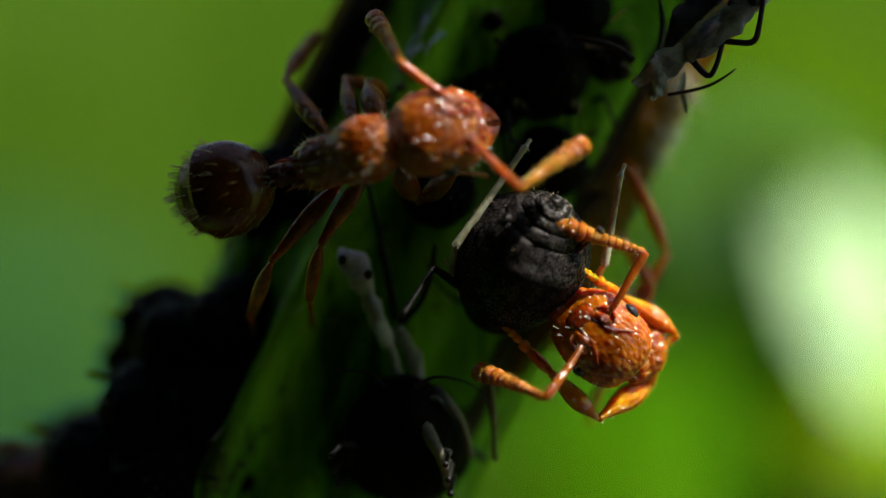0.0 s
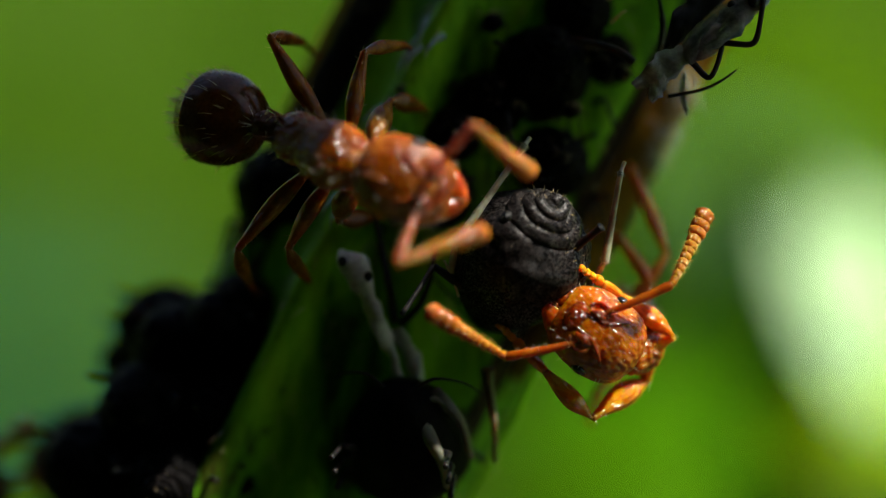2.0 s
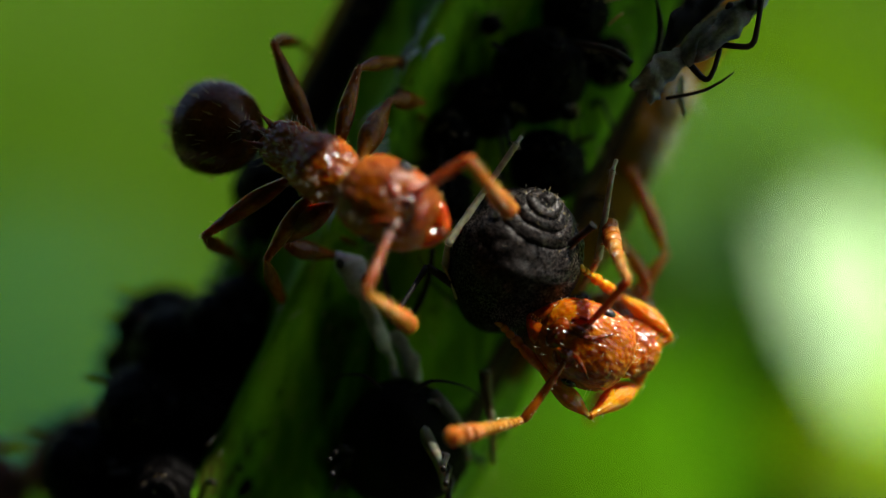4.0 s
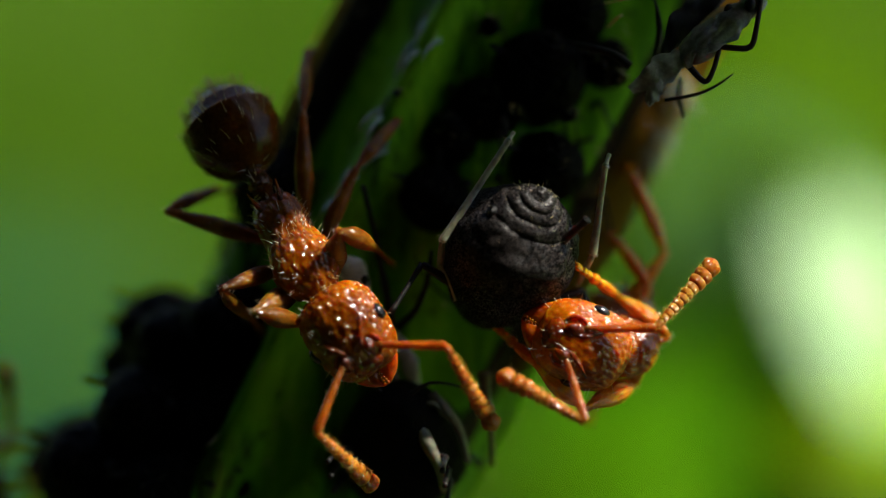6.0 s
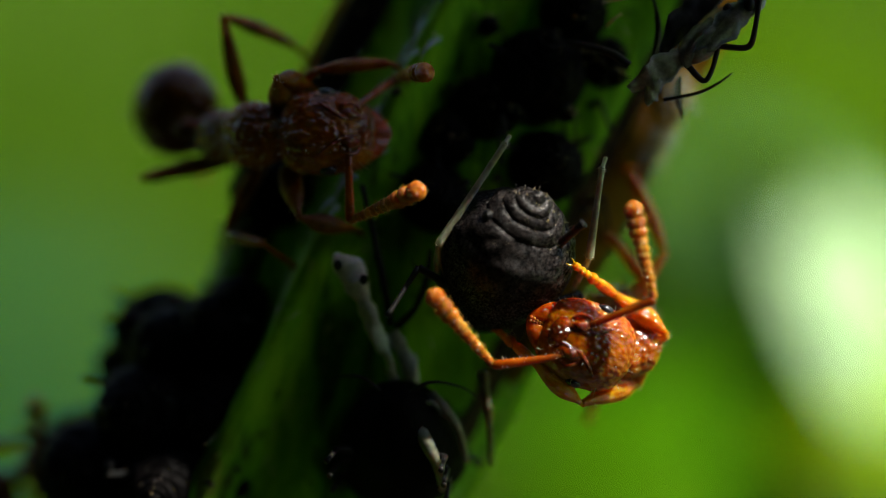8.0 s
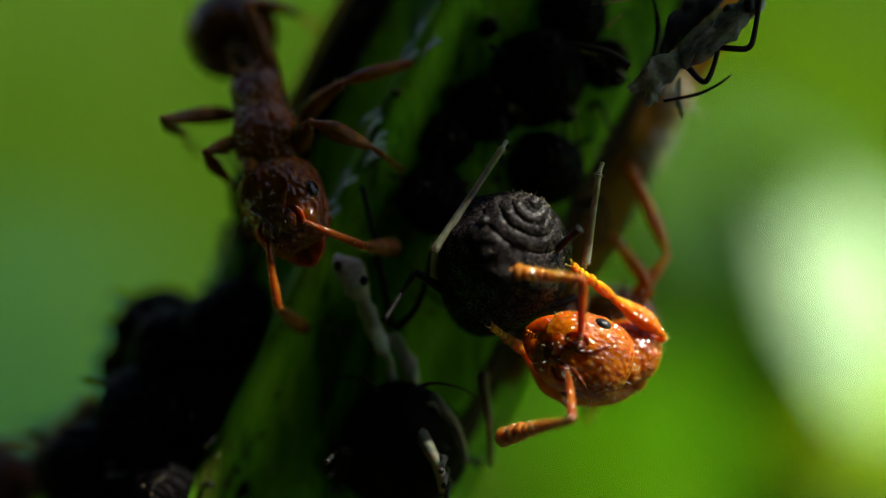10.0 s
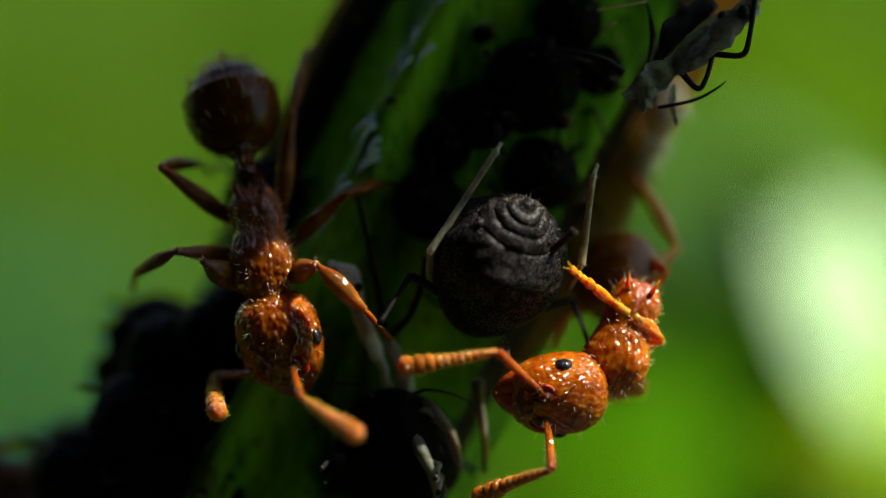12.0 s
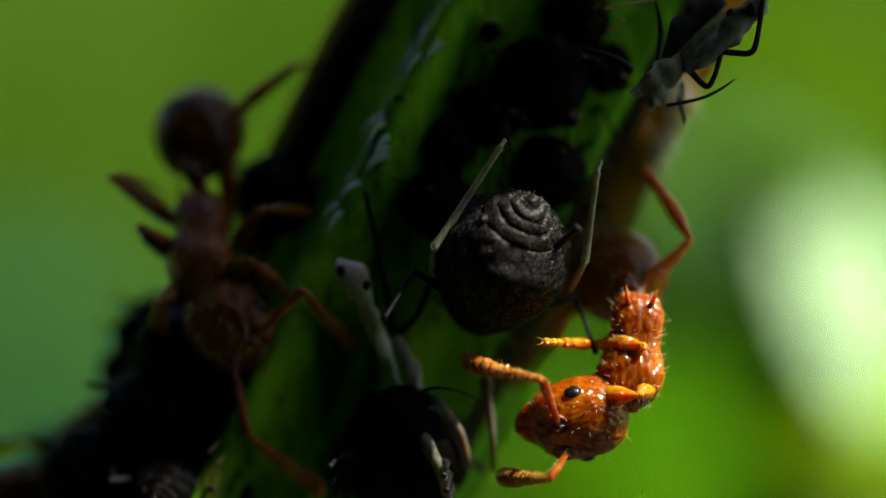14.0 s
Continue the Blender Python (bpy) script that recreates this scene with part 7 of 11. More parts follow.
    walk(amber_ant["postpetiole"], [
        (0, mm(-0.807, -0.079, -0.221, -0, -55.1, 20.9)), (0.5, mm(-0.804, -0.094, -0.218, 0, -54.4, 24.7)), (1, mm(-0.796, -0.094, -0.224, 0, -55.9, 25.5)),
        (1.5, mm(-0.823, -0.078, -0.207, -0, -52.1, 19.4)), (2, mm(-0.828, -0.071, -0.205, -0, -51.6, 17.3)), (2.5, mm(-0.82, -0.072, -0.212, 0, -53, 18.1)),
        (3, mm(-0.817, -0.065, -0.216, -0, -54, 16.7)), (3.8, mm(-0.813, -0.061, -0.22, 0, -55, 15.9)), (4.6, mm(-0.805, -0.052, -0.229, -0, -56.9, 14.4)),
        (5.5, mm(-0.799, -0.047, -0.234, 0, -58.2, 13.4)), (6, mm(-0.811, -0.052, -0.224, -0, -55.9, 13.8)), (6.5, mm(-0.814, -0.059, -0.22, 0, -54.9, 15.3)),
        (7, mm(-0.798, -0.061, -0.232, 0, -57.7, 17.2)), (7.5, mm(-0.801, -0.067, -0.228, -0, -56.8, 18.5)), (8, mm(-0.814, -0.059, -0.22, 0, -54.9, 15.3)),
        (8.8, mm(-0.807, -0.06, -0.226, 0, -56.3, 16.2)), (9.6, mm(-0.791, -0.062, -0.236, 0, -58.8, 18)), (10.5, mm(-0.781, -0.063, -0.243, 0, -60.5, 19.3)),
        (11, mm(-0.711, -0.08, -0.274, -0, -69.8, 35.7)), (11.5, mm(-0.651, -0.08, -0.288, 0, -76.1, 57.3)), (12, mm(-0.611, -0.081, -0.292, 0, -78.1, 82.5)),
        (12.5, mm(-0.617, -0.082, -0.292, 0, -77.8, 78)), (13, mm(-0.624, -0.082, -0.291, 0, -77.6, 73.5)), (13.5, mm(-0.649, -0.082, -0.288, 0, -76, 59.1)),
        (14, mm(-0.675, -0.082, -0.284, 0, -73.7, 47.6))])
    walk(amber_ant["scapeL"], [
        (0, mm(0.901, -0.599, 0.552, -53.8, 18.3, -30.7)), (0.5, mm(0.859, -0.717, 0.412, -8.2, 10.3, 2.8)), (1, mm(0.901, -0.692, 0.429, -64.3, 8, -47.6)),
        (1.5, mm(0.986, -0.631, 0.458, -71.5, 14.3, -81.7)), (2, mm(1.061, -0.588, 0.449, -77.4, 15.2, -81.9)), (2.5, mm(0.996, -0.691, 0.35, -53, 50.9, -39.6)),
        (3, mm(1.061, -0.682, 0.286, -56.8, 50.5, -40.1)), (3.8, mm(1.077, -0.682, 0.26, -55.4, 50.4, -38.8)), (4.6, mm(1.106, -0.678, 0.214, -52.4, 49.9, -36.6)),
        (5.5, mm(1.122, -0.674, 0.188, -50.2, 49.4, -35.5)), (6, mm(1.109, -0.678, 0.209, 11.1, 23.2, 29.7)), (6.5, mm(1.081, -0.683, 0.25, -20, 23.5, 5.3)),
        (7, mm(1.031, -0.722, 0.229, 19.7, 14.6, 30.9)), (7.5, mm(1.071, -0.667, 0.305, -47.2, 31.3, -23.5)), (8, mm(1.119, -0.644, 0.28, -71, 16.7, -80)),
        (8.8, mm(1.109, -0.656, 0.267, -66.9, -1.8, -41.1)), (9.6, mm(1.089, -0.681, 0.239, -57.2, -5.5, -3.6)), (10.5, mm(1.076, -0.697, 0.219, 1.1, 1.6, 18.8)),
        (11, mm(1.171, -0.627, 0.212, -75.9, -40.6, 10.9)), (11.5, mm(1.202, -0.55, 0.316, -44.7, -29.5, -0)), (12, mm(1.169, -0.575, 0.331, -55, -51.8, 26.6)),
        (12.5, mm(1.167, -0.582, 0.322, 42.6, -36, 86.5)), (13, mm(1.19, -0.598, 0.244, 55.3, -48.8, 80.7)), (13.5, mm(1.21, -0.381, 0.499, -45.1, -46.4, -35)),
        (14, mm(1.18, -0.64, 0.136, -85.4, -65.1, -26.2))])
    walk(amber_ant["funL"], [
        (0, mm(0.88, 0, -0, -0, 61, -114.9)), (0.5, mm(0.88, 0, -0, 0, 23.2, -74.2)), (1, mm(0.88, 0, -0, 0, 33.4, -26.1)),
        (1.5, mm(0.88, 0, 0, 0, 4.6, -74.4)), (2, mm(0.88, -0, 0, 0, -15.3, -47.4)), (2.5, mm(0.88, -0, -0, 0, -10.7, -21.2)),
        (3, mm(0.88, 0, -0, 0, -13.9, -20.4)), (3.8, mm(0.88, -0, 0, 0, -26.2, -42.7)), (4.6, mm(0.88, 0, 0, 0, -18.4, -76.6)),
        (5.5, mm(0.88, 0, 0, 0, 9, -92.2)), (6, mm(0.88, 0, -0, 0, -2.1, -135.5)), (6.5, mm(0.88, -0, -0, -0, 36, -91.6)),
        (7, mm(0.88, 0, -0, -0, 20, -130.3)), (7.5, mm(0.88, 0, 0, 0, 70.8, -76.9)), (8, mm(0.88, -0, 0, 0, -6.5, -58.7)),
        (8.8, mm(0.88, -0, 0, -0, 70.8, -102.4)), (9.6, mm(0.88, 0, 0, 0, 59.8, 171.5)), (10.5, mm(0.88, 0, 0, 0, 48.7, -120.8)),
        (11, mm(0.88, 0, 0, 0, 29.4, 123.4)), (11.5, mm(0.88, -0, -0, 0, 54.3, -50.8)), (12, mm(0.88, -0, -0, -0, 66.3, -173.9)),
        (12.5, mm(0.88, 0, 0, 0, -23.4, -146.5)), (13, mm(0.88, 0, 0, 0, -20.9, -165.5)), (13.5, mm(0.88, 0, 0, -0, 60.6, 118.7)),
        (14, mm(0.88, -0, 0, 0, 19.4, 140.2))])
    walk(amber_ant["scapeR"], [
        (0, mm(0.757, -0.375, 0.763, 58.4, -46.6, 132.7)), (0.5, mm(0.754, -0.523, 0.671, -62.7, -76.7, -107.4)), (1, mm(0.774, -0.503, 0.682, 69, -26.5, 110.6)),
        (1.5, mm(0.817, -0.461, 0.7, 84.7, -35.1, 87.1)), (2, mm(0.899, -0.422, 0.697, 79.8, -25.6, 102.4)), (2.5, mm(0.884, -0.529, 0.627, 112, -59.5, 71.8)),
        (3, mm(0.95, -0.547, 0.578, 38.2, -58, 159.6)), (3.8, mm(0.953, -0.568, 0.555, 101.6, -69.3, 90.9)), (4.6, mm(0.957, -0.606, 0.511, 92.8, -40.5, 80.6)),
        (5.5, mm(0.958, -0.629, 0.482, 68.7, -14.5, 96.9)), (6, mm(0.958, -0.61, 0.506, 72, -13.8, 95.7)), (6.5, mm(0.941, -0.585, 0.544, 72, -38.5, 115.7)),
        (7, mm(0.866, -0.644, 0.516, -1.6, -74.3, -161.9)), (7.5, mm(0.928, -0.547, 0.589, 122.9, -81.5, 75.3)), (8, mm(0.948, -0.564, 0.563, 83.2, -36, 91.9)),
        (8.8, mm(0.947, -0.572, 0.554, 115, -56.2, 70.9)), (9.6, mm(0.945, -0.592, 0.534, -172.2, -86.7, 12.8)), (10.5, mm(0.944, -0.607, 0.519, -26.6, -65.2, -133.7)),
        (11, mm(0.935, -0.661, 0.454, -19.3, -24.5, -125.4)), (11.5, mm(0.934, -0.616, 0.514, -2.8, -3.9, -132.6)), (12, mm(0.883, -0.653, 0.496, -11.4, -34.2, -113.7)),
        (12.5, mm(0.884, -0.652, 0.497, -18.5, -10.3, -105.3)), (13, mm(0.916, -0.69, 0.422, -5, 1.3, -136.9)), (13.5, mm(0.922, -0.467, 0.658, -14, 1, -94)),
        (14, mm(0.912, -0.746, 0.316, -3.7, -51, -152.4))])
    walk(amber_ant["funR"], [
        (0, mm(0.88, 0, -0, 0, 12.9, 104.1)), (0.5, mm(0.88, 0, 0, -0, 7.9, 79.5)), (1, mm(0.88, 0, 0, -0, 19.5, 61.9)),
        (1.5, mm(0.88, 0, 0, -0, 63, 53.7)), (2, mm(0.88, 0, 0, 0, 41.8, 25.3)), (2.5, mm(0.88, 0, 0, 0, 76, 73.3)),
        (3, mm(0.88, 0, 0, -0, -21.1, 77)), (3.8, mm(0.88, 0, 0, 0, 73.2, 132.9)), (4.6, mm(0.88, 0, 0, 0, 74.5, 120.6)),
        (5.5, mm(0.88, 0, 0, 0, -23.8, 70)), (6, mm(0.88, 0, 0, -0, 31.7, 40.9)), (6.5, mm(0.88, -0, 0, -0, 10.8, 30.1)),
        (7, mm(0.88, 0, 0, 0, -1.7, 106.5)), (7.5, mm(0.88, -0, 0, -0, 84.1, 98.3)), (8, mm(0.88, 0, 0, -0, 21.9, 82.3)),
        (8.8, mm(0.88, 0, -0, -0, 58.1, 112.5)), (9.6, mm(0.88, 0, -0, 0, 49.9, 117.3)), (10.5, mm(0.88, -0, 0, 0, 12.2, 85.1)),
        (11, mm(0.88, 0, 0, 0, 13.2, 114.7)), (11.5, mm(0.88, -0, -0, 0, -52.1, 132.9)), (12, mm(0.88, 0, 0, -0, 8.6, 59.9)),
        (12.5, mm(0.88, 0, 0, -0, -47.3, 81.8)), (13, mm(0.88, 0, 0, 0, -45.6, 102.4)), (13.5, mm(0.88, 0, -0, 0, -36.6, 35.2)),
        (14, mm(0.88, -0, 0, -0, 37.8, 103.3))])
    walk(amber_ant["femurFL"], [
        (0, mm(0.36, 0.24, -0.4, 0, 0, -42)), (0.5, mm(0.36, 0.24, -0.4, -0, 1.7, -59.2)), (1, mm(0.36, 0.24, -0.4, -0, 0.2, -60.4)),
        (1.5, mm(0.36, 0.24, -0.4, 0, 7, -46.1)), (2, mm(0.36, 0.24, -0.4, 0, 9.4, -41.8)), (2.5, mm(0.36, 0.24, -0.4, -0, 7.2, -43.5)),
        (3, mm(0.36, 0.24, -0.4, 0, 6.3, -38.2)), (3.8, mm(0.36, 0.24, -0.4, -0, 4.2, -35.1)), (4.6, mm(0.36, 0.24, -0.4, 0, -0, -30.3)),
        (5.5, mm(0.36, 0.24, -0.4, 0, -3.6, -29.2)), (6, mm(0.36, 0.24, -0.4, 0, -0.6, -33.8)), (6.5, mm(0.36, 0.24, -0.4, -0, -0.2, -40)),
        (7, mm(0.36, 0.24, -0.4, 0, -5.7, -43.2)), (7.5, mm(0.36, 0.24, -0.4, 0, -4.9, -48.8)), (8, mm(0.36, 0.24, -0.4, -0, -1.4, -42.2)),
        (8.8, mm(0.36, 0.24, -0.4, -0, -0.9, -46.7)), (9.6, mm(0.36, 0.24, -0.4, 0, 1.7, -56.4)), (10.5, mm(0.36, 0.24, -0.4, -0, 5.9, -64.3)),
        (11, mm(0.36, 0.24, -0.4, -0, -45.1, -34.1)), (11.5, mm(0.36, 0.24, -0.4, -0, 76.7, 69.5)), (12, mm(0.36, 0.24, -0.4, -0, 71.4, 40.5)),
        (12.5, mm(0.36, 0.24, -0.4, 0, -76.4, 7.8)), (13, mm(0.36, 0.24, -0.4, -0, -76.6, -4.6)), (13.5, mm(0.36, 0.24, -0.4, -0, -79, -22.3)),
        (14, mm(0.36, 0.24, -0.4, 0, -79.1, -49.7))])
    walk(amber_ant["tibiaFL"], [
        (0, mm(0.95, -0, 0, -97.1, -32.9, -77.1)), (0.5, mm(0.95, 0, 0, -102.7, -38.2, -70.1)), (1, mm(0.95, -0, 0, -103, -36.5, -68.7)),
        (1.5, mm(0.95, 0, 0, -98.5, -36.9, -76)), (2, mm(0.95, 0, 0, -97, -35.5, -78)), (2.5, mm(0.95, -0, 0, -98, -34.7, -76.2)),
        (3, mm(0.95, -0, 0, -96.3, -31.6, -78.2)), (3.8, mm(0.95, 0, -0, -95.6, -28.8, -78.5)), (4.6, mm(0.95, -0, 0, -94.7, -23.8, -78.6)),
        (5.5, mm(0.95, 0, 0, -94.7, -20.2, -76.6)), (6, mm(0.95, 0, 0, -96.6, -22.8, -73.3)), (6.5, mm(0.95, 0, 0, -105.3, -29.8, -61.2)),
        (7, mm(0.95, 0, 0, -109.3, -28.8, -53.9)), (7.5, mm(0.95, 0, 0, -115.5, -32.2, -48.1)), (8, mm(0.95, -0, 0, -113.3, -31.9, -50.8)),
        (8.8, mm(0.95, -0, 0, -110.1, -32.1, -55.4)), (9.6, mm(0.95, -0, 0, -105.2, -31.2, -62.4)), (10.5, mm(0.95, -0, 0, -107.5, -35, -61.2)),
        (11, mm(0.95, 0, -0, -96.7, 22.6, -107.1)), (11.5, mm(0.95, -0, -0, -125.6, 30.9, -144.4)), (12, mm(0.95, -0, -0, -99.8, 10.5, -133.7)),
        (12.5, mm(0.95, -0, 0, -100.1, 12, -130.5)), (13, mm(0.95, 0, 0, -106.7, 20.9, -130)), (13.5, mm(0.95, 0, -0, -116.1, 31.8, -132.8)),
        (14, mm(0.95, 0, -0, -135.6, 48.4, -143.7))])
    walk(amber_ant["tarsusFL"], [
        (0, mm(0.76, -0.946, 0.007, 17.7, -34.7, -119.8)), (0.5, mm(0.48, -1.044, 0.029, 23.6, -39.2, -128.9)), (1, mm(0.45, -1.055, 0.041, 22, -37.9, -129.7)),
        (1.5, mm(0.733, -0.986, -0.086, 4.6, -36.3, -117.4)), (2, mm(0.806, -0.961, -0.146, -5.1, -34.2, -113.5)), (2.5, mm(0.777, -0.98, -0.114, -8.8, -33.7, -114.8)),
        (3, mm(0.85, -0.943, -0.127, -12.6, -31.1, -112.5)), (3.8, mm(0.894, -0.921, -0.118, -16.9, -28.8, -111.1)), (4.6, mm(0.958, -0.888, -0.096, 130.6, -14.4, -121.4)),
        (5.5, mm(0.982, -0.892, -0.072, 132.4, -4.2, -127.2)), (6, mm(0.944, -0.948, -0.098, 132.2, -3.5, -131.2)), (6.5, mm(0.96, -1.009, -0.024, 133.6, -3.5, -134.5)),
        (7, mm(0.94, -1.033, 0.092, 136.7, -0.1, -136)), (7.5, mm(0.883, -1.076, 0.114, 138.1, -0.9, -138)), (8, mm(1.024, -1.027, 0.029, 133.4, -0.5, -136)),
        (8.8, mm(0.873, -1.068, 0.019, 139.4, 5.2, -140.1)), (9.6, mm(0.584, -1.123, -0.049, -98.5, -43.4, -52.9)), (10.5, mm(0.432, -1.151, -0.101, -103.7, -44.7, -49.4)),
        (11, mm(0.593, -0.718, -0.075, -174, 52, -116.2)), (11.5, mm(0.614, -0.151, -0.905, -5.3, -45.9, -72.1)), (12, mm(0.715, -0.158, -0.861, 7.6, -47.6, -80.1)),
        (12.5, mm(0.696, -0.277, 0.024, 167.9, 51, -80.8)), (13, mm(0.692, -0.325, 0.023, 159.4, 51, -82.9)), (13.5, mm(0.634, -0.377, 0.032, 152.8, 51, -85.2)),
        (14, mm(0.559, -0.45, 0.032, 150.2, 51, -88.3))])
    walk(amber_ant["femurFR"], [
        (0, mm(0.36, -0.24, -0.4, -0, -37.8, 100.9)), (0.5, mm(0.36, -0.24, -0.4, 0, -44.5, 86.9)), (1, mm(0.36, -0.24, -0.4, 0, -45.4, 89.8)),
        (1.5, mm(0.36, -0.24, -0.4, -0, -42.5, 83.9)), (2, mm(0.36, -0.24, -0.4, -0, -42.2, 83.1)), (2.5, mm(0.36, -0.24, -0.4, 0, -43.5, 84.6)),
        (3, mm(0.36, -0.24, -0.4, -0, -42.5, 90.5)), (3.8, mm(0.36, -0.24, -0.4, 0, -41.2, 97.1)), (4.6, mm(0.36, -0.24, -0.4, -0, -34.5, 113.4)),
        (5.5, mm(0.36, -0.24, -0.4, 0, -35.4, 115.3)), (6, mm(0.36, -0.24, -0.4, -0, -40.9, 104.2)), (6.5, mm(0.36, -0.24, -0.4, 0, -45, 93.5)),
        (7, mm(0.36, -0.24, -0.4, 0, -44.4, 101.7)), (7.5, mm(0.36, -0.24, -0.4, -0, -47.2, 94.6)), (8, mm(0.36, -0.24, -0.4, 0, -46.1, 92.2)),
        (8.8, mm(0.36, -0.24, -0.4, 0, -46.6, 94.1)), (9.6, mm(0.36, -0.24, -0.4, -0, -47.5, 97.5)), (10.5, mm(0.36, -0.24, -0.4, 0, -48.6, 98.2)),
        (11, mm(0.36, -0.24, -0.4, 0, -40.1, 118.5)), (11.5, mm(0.36, -0.24, -0.4, 0, -28.2, 124)), (12, mm(0.36, -0.24, -0.4, 0, -29.1, 124.5)),
        (12.5, mm(0.36, -0.24, -0.4, 0, -36.4, 124)), (13, mm(0.36, -0.24, -0.4, 0, -40, 124.2)), (13.5, mm(0.36, -0.24, -0.4, 0, -39.9, 128.1)),
        (14, mm(0.36, -0.24, -0.4, -0, -53.7, 142.2))])
    walk(amber_ant["tibiaFR"], [
        (0, mm(0.95, -0, 0, 56, -60.8, 127.7)), (0.5, mm(0.95, 0, 0, 68.3, -57.8, 115.2)), (1, mm(0.95, -0, 0, 73.4, -62, 108.6)),
        (1.5, mm(0.95, 0, 0, 40.7, -67.8, 141.5)), (2, mm(0.95, 0, 0, 31.2, -67.4, 150.8)), (2.5, mm(0.95, 0, 0, 39.6, -67.5, 142.6)),
        (3, mm(0.95, 0, 0, 44.1, -62.8, 139.3)), (3.8, mm(0.95, -0, 0, 50.5, -57.6, 134.4)), (4.6, mm(0.95, 0, 0, 64.5, -43.7, 124.6)),
        (5.5, mm(0.95, 0, 0, 65.9, -42.3, 123.5)), (6, mm(0.95, -0, 0, 54.1, -52, 132.5)), (6.5, mm(0.95, -0, 0, 44.6, -61.4, 139.1)),
        (7, mm(0.95, -0, 0, 60.1, -55.5, 124.9)), (7.5, mm(0.95, -0, 0, 57.5, -62, 125.9)), (8, mm(0.95, -0, 0, 43, -62.7, 140.4)),
        (8.8, mm(0.95, 0, 0, 48.4, -61.6, 135.2)), (9.6, mm(0.95, -0, -0, 52.8, -64.9, 130)), (10.5, mm(0.95, -0, 0, 53.9, -69.2, 128)),
        (11, mm(0.95, 0, -0, 74.2, -39.8, 113.9)), (11.5, mm(0.95, 0, -0, 73.6, -29.1, 121.1)), (12, mm(0.95, 0, 0, 75.8, -27.6, 118.6)),
        (12.5, mm(0.95, 0, -0, 79.3, -30, 110.7)), (13, mm(0.95, 0, 0, 81.8, -30.4, 105.8)), (13.5, mm(0.95, 0, 0, 85.3, -26.7, 100.4)),
        (14, mm(0.95, 0, 0, 87.6, -1.5, 147.8))])
    walk(amber_ant["tarsusFR"], [
        (0, mm(0.043, -0.125, 0.562, -78.3, -43.9, -68.1)), (0.5, mm(0.005, -0.109, 0.599, -79.3, -51.3, -72)), (1, mm(0.027, -0.122, 0.662, -78.5, -52, -72.8)),
        (1.5, mm(0.191, -0.154, 0.603, -86.2, -43.1, -63)), (2, mm(0.227, -0.172, 0.582, -87.4, -39.9, -61)), (2.5, mm(0.191, -0.177, 0.599, -86.3, -41.2, -62.3)),
        (3, mm(0.136, -0.184, 0.558, -84.5, -38.9, -62.1)), (3.8, mm(0.064, -0.19, 0.517, -82.4, -37.5, -62.2)), (4.6, mm(-0.143, -0.201, 0.39, -79.7, -35.3, -62)),
        (5.5, mm(-0.157, -0.228, 0.385, -79.2, -34.5, -60.6)), (6, mm(0.007, -0.231, 0.464, -79.1, -35, -60.6)), (6.5, mm(0.124, -0.24, 0.545, -81.2, -37.3, -60.4)),
        (7, mm(0.005, -0.24, 0.536, -77.5, -39.9, -63.2)), (7.5, mm(0.074, -0.243, 0.595, -79.3, -42.1, -63.3)), (8, mm(0.141, -0.254, 0.556, -80.9, -37.5, -60)),
        (8.8, mm(0.11, -0.259, 0.56, -78.6, -39.1, -61.4)), (9.6, mm(0.118, -0.269, 0.609, -73.1, -41.9, -65.1)), (10.5, mm(0.153, -0.276, 0.653, -67.3, -43.5, -68.7)),
        (11, mm(-0.217, -0.281, 0.428, -17.3, -44.4, -100.2)), (11.5, mm(-0.31, -0.25, 0.211, -4.9, -41, -103.6)), (12, mm(-0.338, -0.255, 0.211, 4.5, -38.6, -110.1)),
        (12.5, mm(-0.343, -0.284, 0.329, 4.7, -38.3, -114.2)), (13, mm(-0.351, -0.302, 0.387, 5, -38, -116.5)), (13.5, mm(-0.418, -0.316, 0.391, 5, -37.9, -118.9)),
        (14, mm(-0.02, -0.451, -0.134, 2.8, -42.3, -87.1))])
